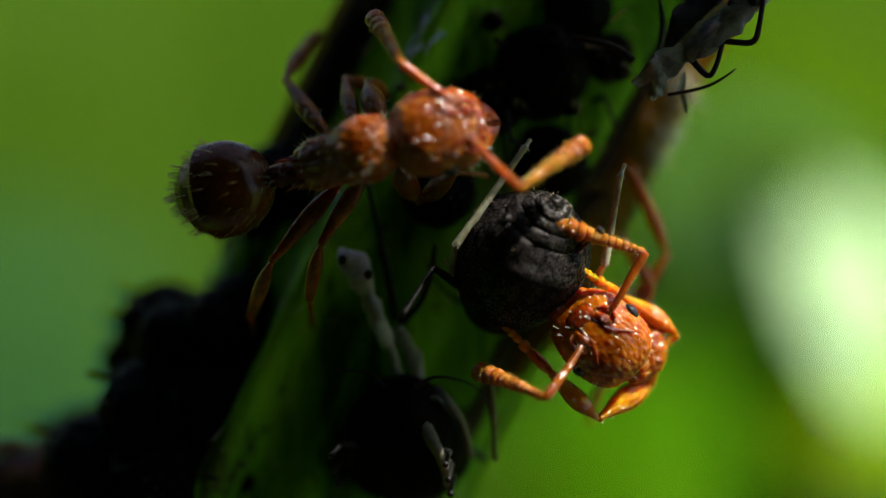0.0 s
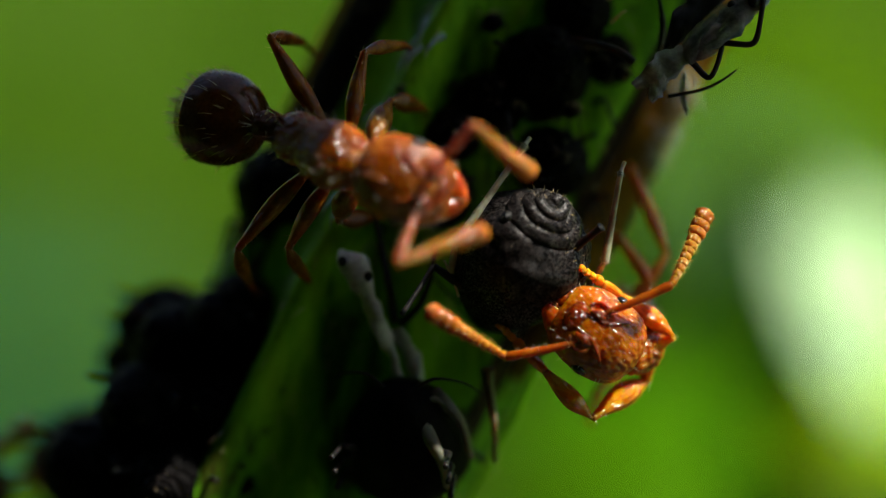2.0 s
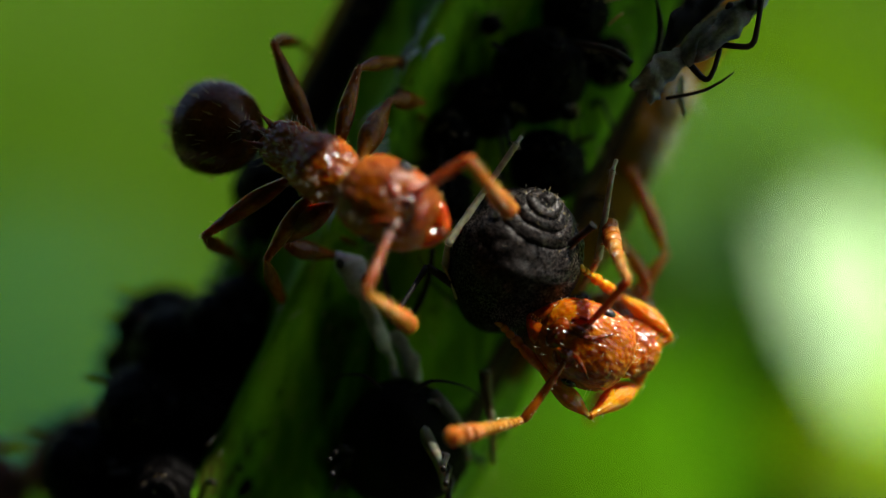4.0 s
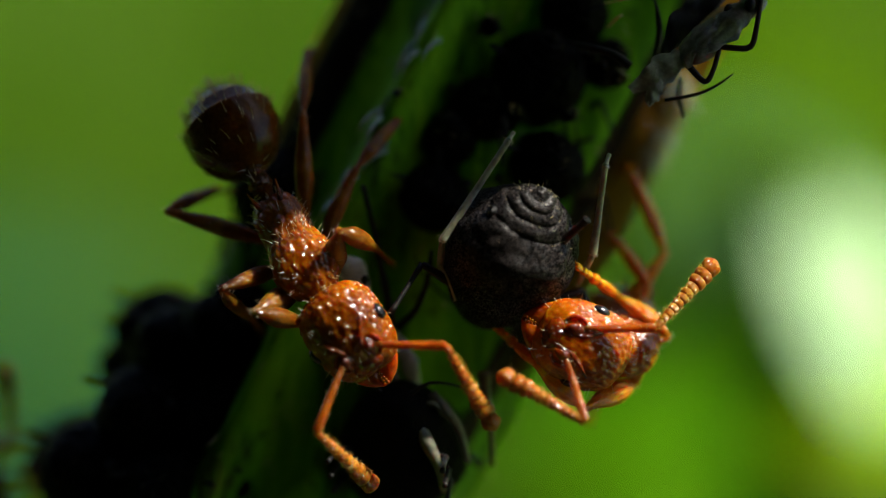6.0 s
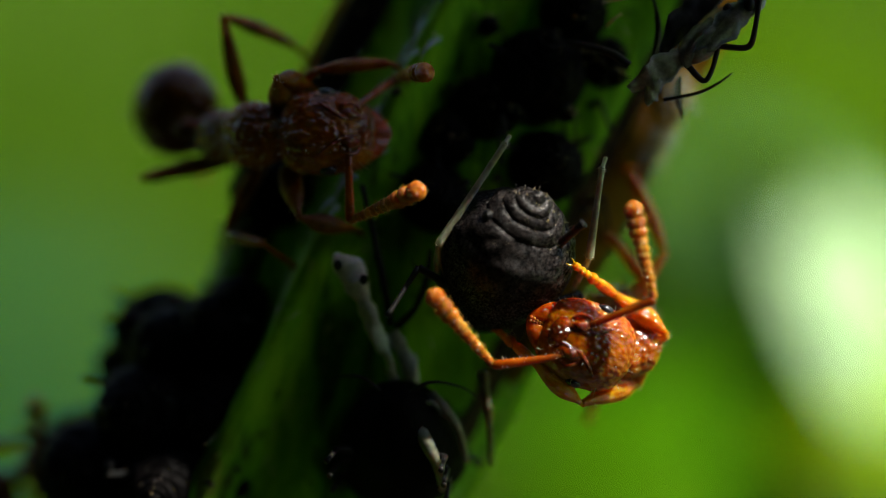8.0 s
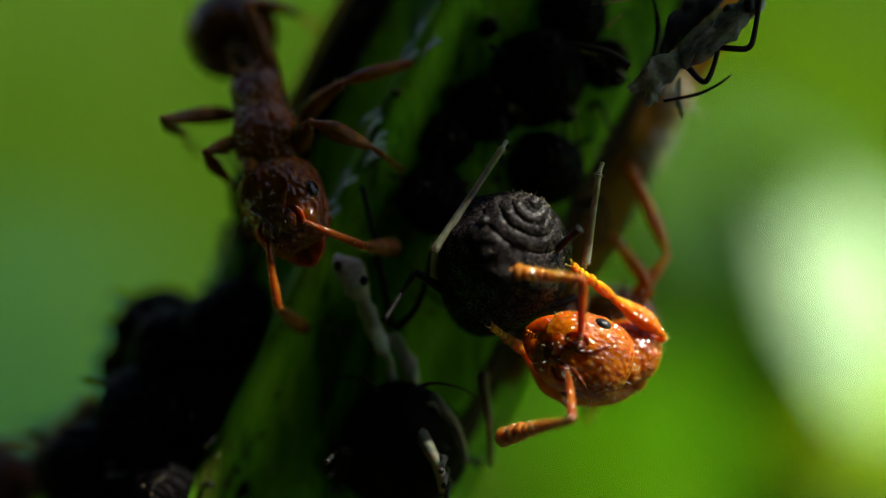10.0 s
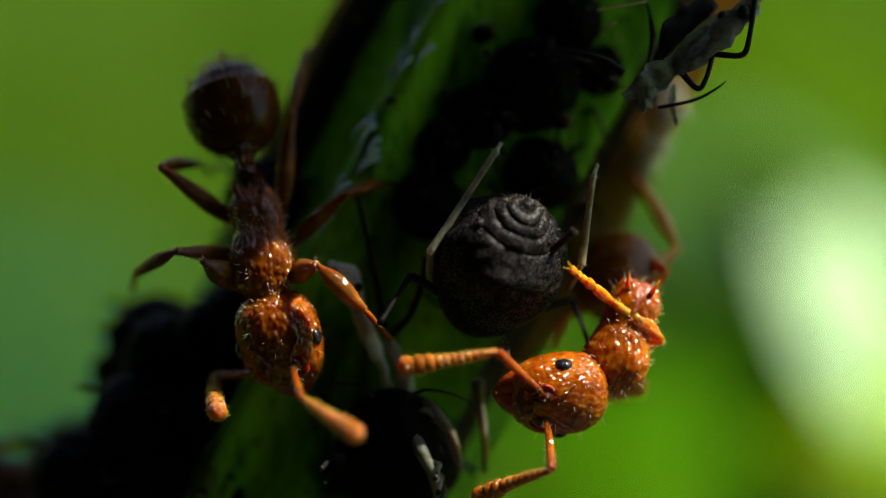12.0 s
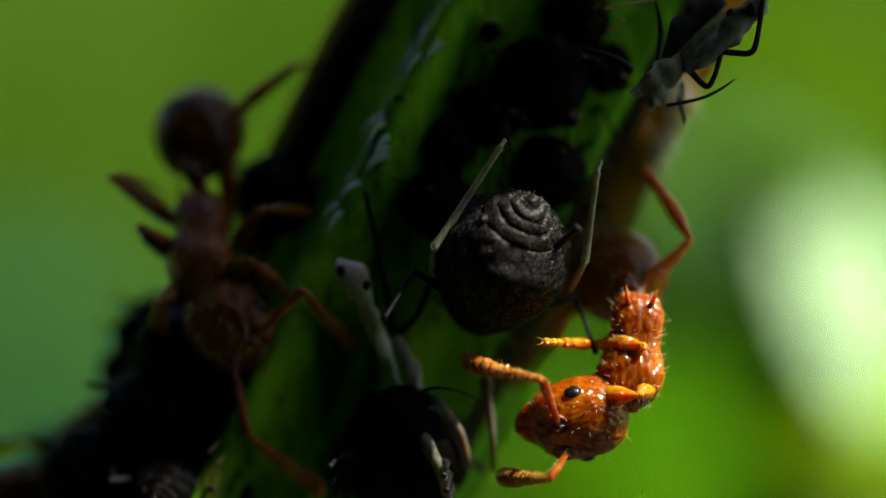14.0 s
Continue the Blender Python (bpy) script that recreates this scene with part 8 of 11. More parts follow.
    walk(amber_ant["femurML"], [
        (0, mm(-0, 0.24, -0.42, 0, 34.6, -161.6)), (0.5, mm(-0, 0.24, -0.42, -0, 34, -154.1)), (1, mm(0, 0.24, -0.42, -0, 35.3, -154.1)),
        (1.5, mm(-0, 0.24, -0.42, 0, 32.2, -162.3)), (2, mm(0, 0.24, -0.42, 0, 31.4, -165.6)), (2.5, mm(0, 0.24, -0.42, -0, 32.6, -165.4)),
        (3, mm(0, 0.24, -0.42, 0, 32.9, -168.3)), (3.8, mm(0, 0.24, -0.42, -0, 33.3, -170.4)), (4.6, mm(-0, 0.24, -0.42, 0, 33.9, -173.9)),
        (5.5, mm(0, 0.24, -0.42, -0, 34.1, -176.3)), (6, mm(-0, 0.24, -0.42, -0, 32.8, -174.8)), (6.5, mm(0, 0.24, -0.42, -0, 32.9, -172.4)),
        (7, mm(0, 0.24, -0.42, -0, 35.4, -171.5)), (7.5, mm(-0, 0.24, -0.42, 0, 35.3, -169.3)), (8, mm(0, 0.24, -0.42, -0, 32.8, -173.2)),
        (8.8, mm(0, 0.24, -0.42, -0, 34, -173)), (9.6, mm(0, 0.24, -0.42, 0, 36.4, -172.4)), (10.5, mm(0, 0.24, -0.42, -0, 38, -172.2)),
        (11, mm(0, 0.24, -0.42, -0, 86.1, -126)), (11.5, mm(0, 0.24, -0.42, -0, 81.8, 14.8)), (12, mm(0, 0.24, -0.42, 0, 72.3, 5.7)),
        (12.5, mm(-0, 0.24, -0.42, -0, 71.6, -6.2)), (13, mm(-0, 0.24, -0.42, 0, 71.4, -12.8)), (13.5, mm(0, 0.24, -0.42, 0, 73.8, -23)),
        (14, mm(0, 0.24, -0.42, 0, 74.9, -38.5))])
    walk(amber_ant["tibiaML"], [
        (0, mm(1, 0, 0, 102.4, 12.2, 136.1)), (0.5, mm(1, 0, -0, 92.2, 2.7, 128.7)), (1, mm(1, 0, 0, 91.7, 2.2, 129.1)),
        (1.5, mm(1, -0, 0, 104, 13.9, 136)), (2, mm(1, 0, 0, 109.6, 17.7, 139.6)), (2.5, mm(1, 0, 0, 108.6, 16.8, 139.3)),
        (3, mm(1, 0, 0, 113.6, 19.4, 142.9)), (3.8, mm(1, 0, 0, 117.2, 20.8, 145.4)), (4.6, mm(1, 0, 0, 124.2, 22.9, 150.2)),
        (5.5, mm(1, -0, -0, 128.9, 24, 153.2)), (6, mm(1, 0, -0, 125.1, 23.7, 150.3)), (6.5, mm(1, 0, 0, 119.4, 22, 146.3)),
        (7, mm(1, -0, -0, 116.4, 20.2, 145.1)), (7.5, mm(1, 0, 0, 111.6, 18.2, 141.7)), (8, mm(1, -0, -0, 119.5, 22.3, 146.2)),
        (8.8, mm(1, -0, 0, 118.1, 21.5, 145.5)), (9.6, mm(1, -0, 0, 115.6, 20, 144.5)), (10.5, mm(1, 0, 0, 114.2, 19.2, 143.9)),
        (11, mm(1, -0, 0, 89.5, -0.6, 131.6)), (11.5, mm(1, -0, 0, -54.2, -32.2, -143.6)), (12, mm(1, 0, 0, -45.9, -39, -147)),
        (12.5, mm(1, 0, 0, -40.2, -43.7, -149.7)), (13, mm(1, 0, 0, -36.8, -45.9, -151.7)), (13.5, mm(1, 0, 0, -29.5, -47, -157.5)),
        (14, mm(1, 0, -0, -16.4, -49.6, -167.4))])
    walk(amber_ant["tarsusML"], [
        (0, mm(-0.061, -0.366, -0.803, 46.4, 63.5, -167.1)), (0.5, mm(-0.065, -0.502, -0.725, 62.7, 63.3, -157.4)), (1, mm(-0.061, -0.496, -0.724, 63.8, 65.1, -156.2)),
        (1.5, mm(-0.077, -0.364, -0.815, 44.9, 60, -168.4)), (2, mm(-0.083, -0.304, -0.844, 38.5, 58.8, -172.2)), (2.5, mm(-0.077, -0.309, -0.838, 39.8, 60.5, -171.4)),
        (3, mm(-0.076, -0.253, -0.856, 34.5, 61, -174.5)), (3.8, mm(-0.074, -0.215, -0.866, 31.4, 61.8, -176.3)), (4.6, mm(-0.068, -0.145, -0.878, 25, 63.2, 179.8)),
        (5.5, mm(-0.065, -0.103, -0.882, 21.5, 64.1, 177.6)), (6, mm(-0.079, -0.141, -0.885, 26.2, 61.9, -179.6)), (6.5, mm(-0.085, -0.196, -0.877, 32.5, 61.4, -176)),
        (7, mm(-0.07, -0.215, -0.865, 35.9, 64.8, -173.8)), (7.5, mm(-0.076, -0.265, -0.854, 41.9, 64.1, -170.2)), (8, mm(-0.091, -0.196, -0.881, 34.2, 61.3, -175.1)),
        (8.8, mm(-0.086, -0.206, -0.877, 36.5, 62.9, -173.7)), (9.6, mm(-0.073, -0.222, -0.867, 40.2, 66, -171.3)), (10.5, mm(-0.066, -0.23, -0.863, 43.1, 67.9, -169.3)),
        (11, mm(0.473, -0.152, -0.874, -158, 76.5, -7.4)), (11.5, mm(0.584, -0.031, -0.795, -153.1, 67.1, 2.1)), (12, mm(0.665, -0.042, -0.707, -153.6, 59.8, 1)),
        (12.5, mm(0.655, -0.132, -0.704, -153.6, 59.8, -3)), (13, mm(0.639, -0.182, -0.704, -153.6, 59.8, -5.3)), (13.5, mm(0.571, -0.234, -0.716, -153.6, 59.8, -7.6)),
        (14, mm(0.498, -0.305, -0.722, -153.6, 59.8, -10.8))])
    walk(amber_ant["femurMR"], [
        (0, mm(-0, -0.24, -0.42, 0, -48.4, 136.9)), (0.5, mm(-0, -0.24, -0.42, 0, -44.4, 133.7)), (1, mm(0, -0.24, -0.42, 0, -43.3, 135.3)),
        (1.5, mm(-0, -0.24, -0.42, -0, -50.9, 133.7)), (2, mm(0, -0.24, -0.42, -0, -53.2, 134.3)), (2.5, mm(-0, -0.24, -0.42, 0, -51.9, 136)),
        (3, mm(0, -0.24, -0.42, -0, -52.8, 138.4)), (3.8, mm(0, -0.24, -0.42, 0, -53, 140.5)), (4.6, mm(-0, -0.24, -0.42, 0, -53.1, 144.5)),
        (5.5, mm(0, -0.24, -0.42, 0, -52.9, 146.9)), (6, mm(-0, -0.24, -0.42, -0, -54.1, 143.5)), (6.5, mm(0, -0.24, -0.42, 0, -53.5, 141)),
        (7, mm(-0, -0.24, -0.42, 0, -50.5, 143.4)), (7.5, mm(-0, -0.24, -0.42, -0, -50, 141.4)), (8, mm(-0, -0.24, -0.42, 0, -53.5, 141)),
        (8.8, mm(0, -0.24, -0.42, 0, -51.9, 141.8)), (9.6, mm(-0, -0.24, -0.42, -0, -48.9, 142.9)), (10.5, mm(0, -0.24, -0.42, 0, -46.6, 142.6)),
        (11, mm(0, -0.24, -0.42, 0, -16.3, 150.4)), (11.5, mm(0, -0.24, -0.42, 0, -8.2, 151.6)), (12, mm(0, -0.24, -0.42, 0, -1.8, 150.2)),
        (12.5, mm(-0, -0.24, -0.42, 0, -1.8, 148.2)), (13, mm(0, -0.24, -0.42, 0, -1.8, 147.2)), (13.5, mm(0, -0.24, -0.42, -0, -1.7, 147.6)),
        (14, mm(-0, -0.24, -0.42, 0, -1.5, 147.9))])
    walk(amber_ant["tibiaMR"], [
        (0, mm(1, 0, 0, 87.2, 6.3, 65.9)), (0.5, mm(1, 0, -0, 88.5, 2.9, 63.2)), (1, mm(1, -0, 0, 87.9, 4.1, 62.6)),
        (1.5, mm(1, 0, -0, 88.9, 2.8, 67.8)), (2, mm(1, 0, 0, 88.8, 3.1, 69.8)), (2.5, mm(1, -0, 0, 88.4, 4.1, 69.2)),
        (3, mm(1, 0, 0, 87.8, 6.1, 70.4)), (3.8, mm(1, 0, 0, 87.6, 7.2, 71.4)), (4.6, mm(1, 0, 0, 86.8, 10.3, 72.8)),
        (5.5, mm(1, 0, 0, 86.7, 11.8, 74)), (6, mm(1, -0, 0, 87.9, 7.6, 74.5)), (6.5, mm(1, 0, -0, 88.7, 4.3, 73.7)),
        (7, mm(1, 0, 0, 88.1, 6, 72)), (7.5, mm(1, 0, 0, 88.8, 3.5, 71.1)), (8, mm(1, 0, 0, 89, 3.6, 74.1)),
        (8.8, mm(1, -0, 0, 88.5, 5.1, 73.5)), (9.6, mm(1, 0, 0, 87.5, 8.2, 72.8)), (10.5, mm(1, 0, -0, 86.6, 11.4, 73.3)),
        (11, mm(1, -0, 0, 95.6, 38.2, 99)), (11.5, mm(1, 0, 0, 102, 44.8, 106.8)), (12, mm(1, 0, 0, 107.7, 48.5, 113.1)),
        (12.5, mm(1, 0, 0, 107, 49.2, 112)), (13, mm(1, 0, 0, 106.2, 49.9, 110.8)), (13.5, mm(1, 0, 0, 100.5, 51.1, 103.5)),
        (14, mm(1, 0, 0, 94.3, 50.9, 95.6))])
    walk(amber_ant["tarsusMR"], [
        (0, mm(-1.203, -0.134, 0.518, 150.9, 30.3, -176.2)), (0.5, mm(-1.224, -0.017, 0.509, 157.8, 31.6, -175.9)), (1, mm(-1.251, -0.024, 0.482, 157.9, 33.3, -175.8)),
        (1.5, mm(-1.14, -0.145, 0.57, 149.3, 27.2, -176)), (2, mm(-1.112, -0.201, 0.58, 145.5, 26, -175.9)), (2.5, mm(-1.137, -0.205, 0.559, 145.9, 27.5, -175.7)),
        (3, mm(-1.137, -0.257, 0.542, 142.8, 28, -175.6)), (3.8, mm(-1.139, -0.301, 0.524, 140.5, 28.8, -175.3)), (4.6, mm(-1.149, -0.367, 0.481, 136.7, 30.4, -175)),
        (5.5, mm(-1.15, -0.411, 0.452, 134.1, 31.6, -174.6)), (6, mm(-1.111, -0.392, 0.501, 134.9, 29.4, -174.3)), (6.5, mm(-1.101, -0.358, 0.531, 137.3, 28.7, -174)),
        (7, mm(-1.154, -0.348, 0.493, 139.5, 31.7, -173.7)), (7.5, mm(-1.149, -0.313, 0.517, 141.8, 31.2, -173.6)), (8, mm(-1.093, -0.368, 0.534, 136.9, 28.8, -173.8)),
        (8.8, mm(-1.126, -0.35, 0.505, 138, 30.3, -173.8)), (9.6, mm(-1.188, -0.313, 0.437, 140, 33.4, -174.1)), (10.5, mm(-1.233, -0.267, 0.363, 141.1, 35.8, -174.7)),
        (11, mm(-1.189, -0.296, -0.655, 138.2, 75.9, -157)), (11.5, mm(-1.062, -0.3, -0.873, 170.9, 84.7, -118)), (12, mm(-0.948, -0.273, -1.009, -113.5, 82.7, -40.2)),
        (12.5, mm(-0.957, -0.232, -1.015, -112.3, 82.6, -42.3)), (13, mm(-0.966, -0.204, -1.023, -110.9, 82.7, -43.3)), (13.5, mm(-1.027, -0.181, -1.033, -109.1, 83.7, -47.7)),
        (14, mm(-1.092, -0.161, -1.031, -110.6, 84.4, -55.7))])
    walk(amber_ant["femurHL"], [
        (0, mm(-0.34, 0.23, -0.4, 0, 2.2, -158.6)), (0.5, mm(-0.34, 0.23, -0.4, 0, 2.8, -159.9)), (1, mm(-0.34, 0.23, -0.4, -0, 4.5, -159.8)),
        (1.5, mm(-0.34, 0.23, -0.4, 0, -1, -158.6)), (2, mm(-0.34, 0.23, -0.4, 0, -1.9, -158.1)), (2.5, mm(-0.34, 0.23, -0.4, -0, -0.3, -158.1)),
        (3, mm(-0.34, 0.23, -0.4, 0, 0.5, -157.8)), (3.8, mm(-0.34, 0.23, -0.4, -0, 1.5, -157.5)), (4.6, mm(-0.34, 0.23, -0.4, 0, 3.6, -157.1)),
        (5.5, mm(-0.34, 0.23, -0.4, -0, 4.9, -156.8)), (6, mm(-0.34, 0.23, -0.4, -0, 2.5, -157.1)), (6.5, mm(-0.34, 0.23, -0.4, -0, 1.4, -157.4)),
        (7, mm(-0.34, 0.23, -0.4, -0, 4.4, -157.5)), (7.5, mm(-0.34, 0.23, -0.4, 0, 3.6, -157.8)), (8, mm(-0.34, 0.23, -0.4, -0, 1.4, -157.4)),
        (8.8, mm(-0.34, 0.23, -0.4, -0, 2.9, -157.4)), (9.6, mm(-0.34, 0.23, -0.4, 0, 5.7, -157.5)), (10.5, mm(-0.34, 0.23, -0.4, -0, 7.5, -157.4)),
        (11, mm(-0.34, 0.23, -0.4, 0, 55.7, -136.2)), (11.5, mm(-0.34, 0.23, -0.4, 0, 64.4, -119.9)), (12, mm(-0.34, 0.23, -0.4, 0, 67.5, -100.4)),
        (12.5, mm(-0.34, 0.23, -0.4, 0, 66.5, -102.4)), (13, mm(-0.34, 0.23, -0.4, 0, 65.9, -104.4)), (13.5, mm(-0.34, 0.23, -0.4, -0, 64.4, -111.5)),
        (14, mm(-0.34, 0.23, -0.4, 0, 62.3, -117.9))])
    walk(amber_ant["tibiaHL"], [
        (0, mm(1.25, 0, -0, 81.8, -11.8, 125)), (0.5, mm(1.25, 0, -0, 79, -17.4, 123)), (1, mm(1.25, -0, 0, 78.7, -17.7, 123.2)),
        (1.5, mm(1.25, -0, 0, 82.6, -10.7, 124.9)), (2, mm(1.25, 0, 0, 84.2, -8.1, 125.9)), (2.5, mm(1.25, 0, -0, 83.7, -8.8, 125.9)),
        (3, mm(1.25, 0, 0, 84.8, -7, 126.9)), (3.8, mm(1.25, 0, 0, 85.4, -5.9, 127.6)), (4.6, mm(1.25, 0, 0, 86.6, -4.1, 129)),
        (5.5, mm(1.25, 0, -0, 87.4, -3.1, 129.9)), (6, mm(1.25, 0, 0, 87, -3.6, 129.1)), (6.5, mm(1.25, 0, -0, 85.9, -5.3, 128)),
        (7, mm(1.25, -0, 0, 84.6, -7, 127.7)), (7.5, mm(1.25, 0, -0, 83.7, -8.5, 126.8)), (8, mm(1.25, -0, 0, 85.9, -5.3, 128)),
        (8.8, mm(1.25, -0, 0, 85.3, -6.1, 127.8)), (9.6, mm(1.25, 0, 0, 84.1, -7.7, 127.6)), (10.5, mm(1.25, -0, 0, 83.5, -8.6, 127.5)),
        (11, mm(1.25, 0, 0, 77.1, -16.6, 128.6)), (11.5, mm(1.25, -0, 0, 68.5, -25.3, 132.7)), (12, mm(1.25, 0, 0, 51.9, -39.4, 141)),
        (12.5, mm(1.25, 0, 0, 50.9, -41.2, 140.9)), (13, mm(1.25, 0, 0, 50.9, -41.8, 140.6)), (13.5, mm(1.25, -0, -0, 53.5, -40.2, 138.9)),
        (14, mm(1.25, 0, 0, 55.2, -39.8, 137.4))])
    walk(amber_ant["tarsusHL"], [
        (0, mm(-0.695, -0.77, -0.222, 64.1, 60.3, -159.9)), (0.5, mm(-0.763, -0.777, -0.137, 78.5, 59.4, -152.4)), (1, mm(-0.769, -0.777, -0.154, 79.7, 61.1, -151.1)),
        (1.5, mm(-0.683, -0.77, -0.202, 61.6, 56.9, -161.9)), (2, mm(-0.657, -0.762, -0.238, 55.3, 56.2, -165.4)), (2.5, mm(-0.664, -0.763, -0.243, 56.6, 57.9, -164.5)),
        (3, mm(-0.646, -0.753, -0.284, 51.5, 58.7, -167.1)), (3.8, mm(-0.635, -0.745, -0.314, 48.1, 59.8, -168.9)), (4.6, mm(-0.614, -0.727, -0.366, 41.8, 61.6, -172.3)),
        (5.5, mm(-0.601, -0.715, -0.398, 37.8, 62.8, -174.5)), (6, mm(-0.612, -0.726, -0.363, 41.1, 60.4, -172.8)), (6.5, mm(-0.629, -0.74, -0.324, 46.3, 59.6, -169.9)),
        (7, mm(-0.64, -0.745, -0.328, 49.7, 62.9, -167.6)), (7.5, mm(-0.658, -0.755, -0.293, 54.6, 62, -164.9)), (8, mm(-0.629, -0.74, -0.324, 46.3, 59.6, -169.9)),
        (8.8, mm(-0.634, -0.743, -0.325, 47.9, 61.2, -168.8)), (9.6, mm(-0.644, -0.746, -0.331, 51.1, 64.2, -166.5)), (10.5, mm(-0.65, -0.748, -0.337, 53.3, 66.1, -164.8)),
        (11, mm(-0.258, -0.729, -0.778, -161.9, 77.3, -17.5)), (11.5, mm(-0.093, -0.673, -0.789, -152.5, 68.2, -3.3)), (12, mm(-0.012, -0.679, -0.757, -151.6, 60.9, -3)),
        (12.5, mm(-0.063, -0.721, -0.748, -151.6, 60.9, -6.9)), (13, mm(-0.102, -0.744, -0.743, -151.6, 60.9, -9.1)), (13.5, mm(-0.192, -0.767, -0.729, -151.6, 60.9, -11.4)),
        (14, mm(-0.294, -0.795, -0.708, -151.6, 60.9, -14.5))])
    walk(amber_ant["femurHR"], [
        (0, mm(-0.34, -0.23, -0.4, -0, -47.1, 133.5)), (0.5, mm(-0.34, -0.23, -0.4, 0, -42.3, 129.1)), (1, mm(-0.34, -0.23, -0.4, 0, -41.3, 130.6)),
        (1.5, mm(-0.34, -0.23, -0.4, -0, -49.6, 130.7)), (2, mm(-0.34, -0.23, -0.4, -0, -52.3, 131.9)), (2.5, mm(-0.34, -0.23, -0.4, 0, -51, 133.4)),
        (3, mm(-0.34, -0.23, -0.4, -0, -52.2, 136.3)), (3.8, mm(-0.34, -0.23, -0.4, 0, -52.6, 138.9)), (4.6, mm(-0.34, -0.23, -0.4, -0, -53.1, 143.7)),
        (5.5, mm(-0.34, -0.23, -0.4, 0, -53.1, 146.7)), (6, mm(-0.34, -0.23, -0.4, -0, -54.2, 143.1)), (6.5, mm(-0.34, -0.23, -0.4, 0, -53.4, 139.9)),
        (7, mm(-0.34, -0.23, -0.4, 0, -50.3, 141.8)), (7.5, mm(-0.34, -0.23, -0.4, -0, -49.5, 139.2)), (8, mm(-0.34, -0.23, -0.4, 0, -53.5, 140)),
        (8.8, mm(-0.34, -0.23, -0.4, 0, -51.8, 140.5)), (9.6, mm(-0.34, -0.23, -0.4, -0, -48.5, 141.1)), (10.5, mm(-0.34, -0.23, -0.4, 0, -46.2, 140.7)),
        (11, mm(-0.34, -0.23, -0.4, 0, 17.1, 151.3)), (11.5, mm(-0.34, -0.23, -0.4, 0, 28.2, 150.7)), (12, mm(-0.34, -0.23, -0.4, 0, 36.9, 146.5)),
        (12.5, mm(-0.34, -0.23, -0.4, 0, 36.7, 144.1)), (13, mm(-0.34, -0.23, -0.4, 0, 30.6, 143.1)), (13.5, mm(-0.34, -0.23, -0.4, 0, 9.3, 143.7)),
        (14, mm(-0.34, -0.23, -0.4, 0, -2.1, 143.3))])
    walk(amber_ant["tibiaHR"], [
        (0, mm(1.25, -0, 0, 107.5, -22.2, 50.1)), (0.5, mm(1.25, -0, 0, 111.1, -24, 46.5)), (1, mm(1.25, -0, 0, 109.6, -22.6, 47.2)),
        (1.5, mm(1.25, 0, 0, 109.7, -24.7, 49.4)), (2, mm(1.25, -0, 0, 108, -23.9, 51.2)), (2.5, mm(1.25, -0, 0, 106.9, -22.5, 51.5)),
        (3, mm(1.25, -0, -0, 104.1, -20, 53.6)), (3.8, mm(1.25, -0, -0, 101.9, -17.6, 55.1)), (4.6, mm(1.25, -0, 0, 98.2, -13.1, 57.7)),
        (5.5, mm(1.25, -0, 0, 96, -10.1, 59.1)), (6, mm(1.25, 0, 0, 98.5, -13.7, 57.8)), (6.5, mm(1.25, 0, 0, 100.9, -16.6, 55.9)),
        (7, mm(1.25, -0, 0, 99.8, -14.7, 55.8)), (7.5, mm(1.25, -0, 0, 101.9, -17, 54.1)), (8, mm(1.25, -0, 0, 100.8, -16.5, 56)),
        (8.8, mm(1.25, 0, 0, 100.7, -16.3, 56)), (9.6, mm(1.25, 0, 0, 100.6, -16.2, 56.3)), (10.5, mm(1.25, 0, -0, 101.4, -17.8, 56.7)),
        (11, mm(1.25, -0, 0, 89.3, 1.8, 67.5)), (11.5, mm(1.25, 0, -0, 87.6, 6.8, 70.4)), (12, mm(1.25, 0, -0, 86.4, 10.5, 71.1)),
        (12.5, mm(1.25, -0, -0, 86.6, 9.6, 70.1)), (13, mm(1.25, 0, 0, 84.5, 15, 69.7)), (13.5, mm(1.25, 0, 0, 83.6, 27, 76.1)),
        (14, mm(1.25, -0, 0, 82.9, 29.7, 75.9))])
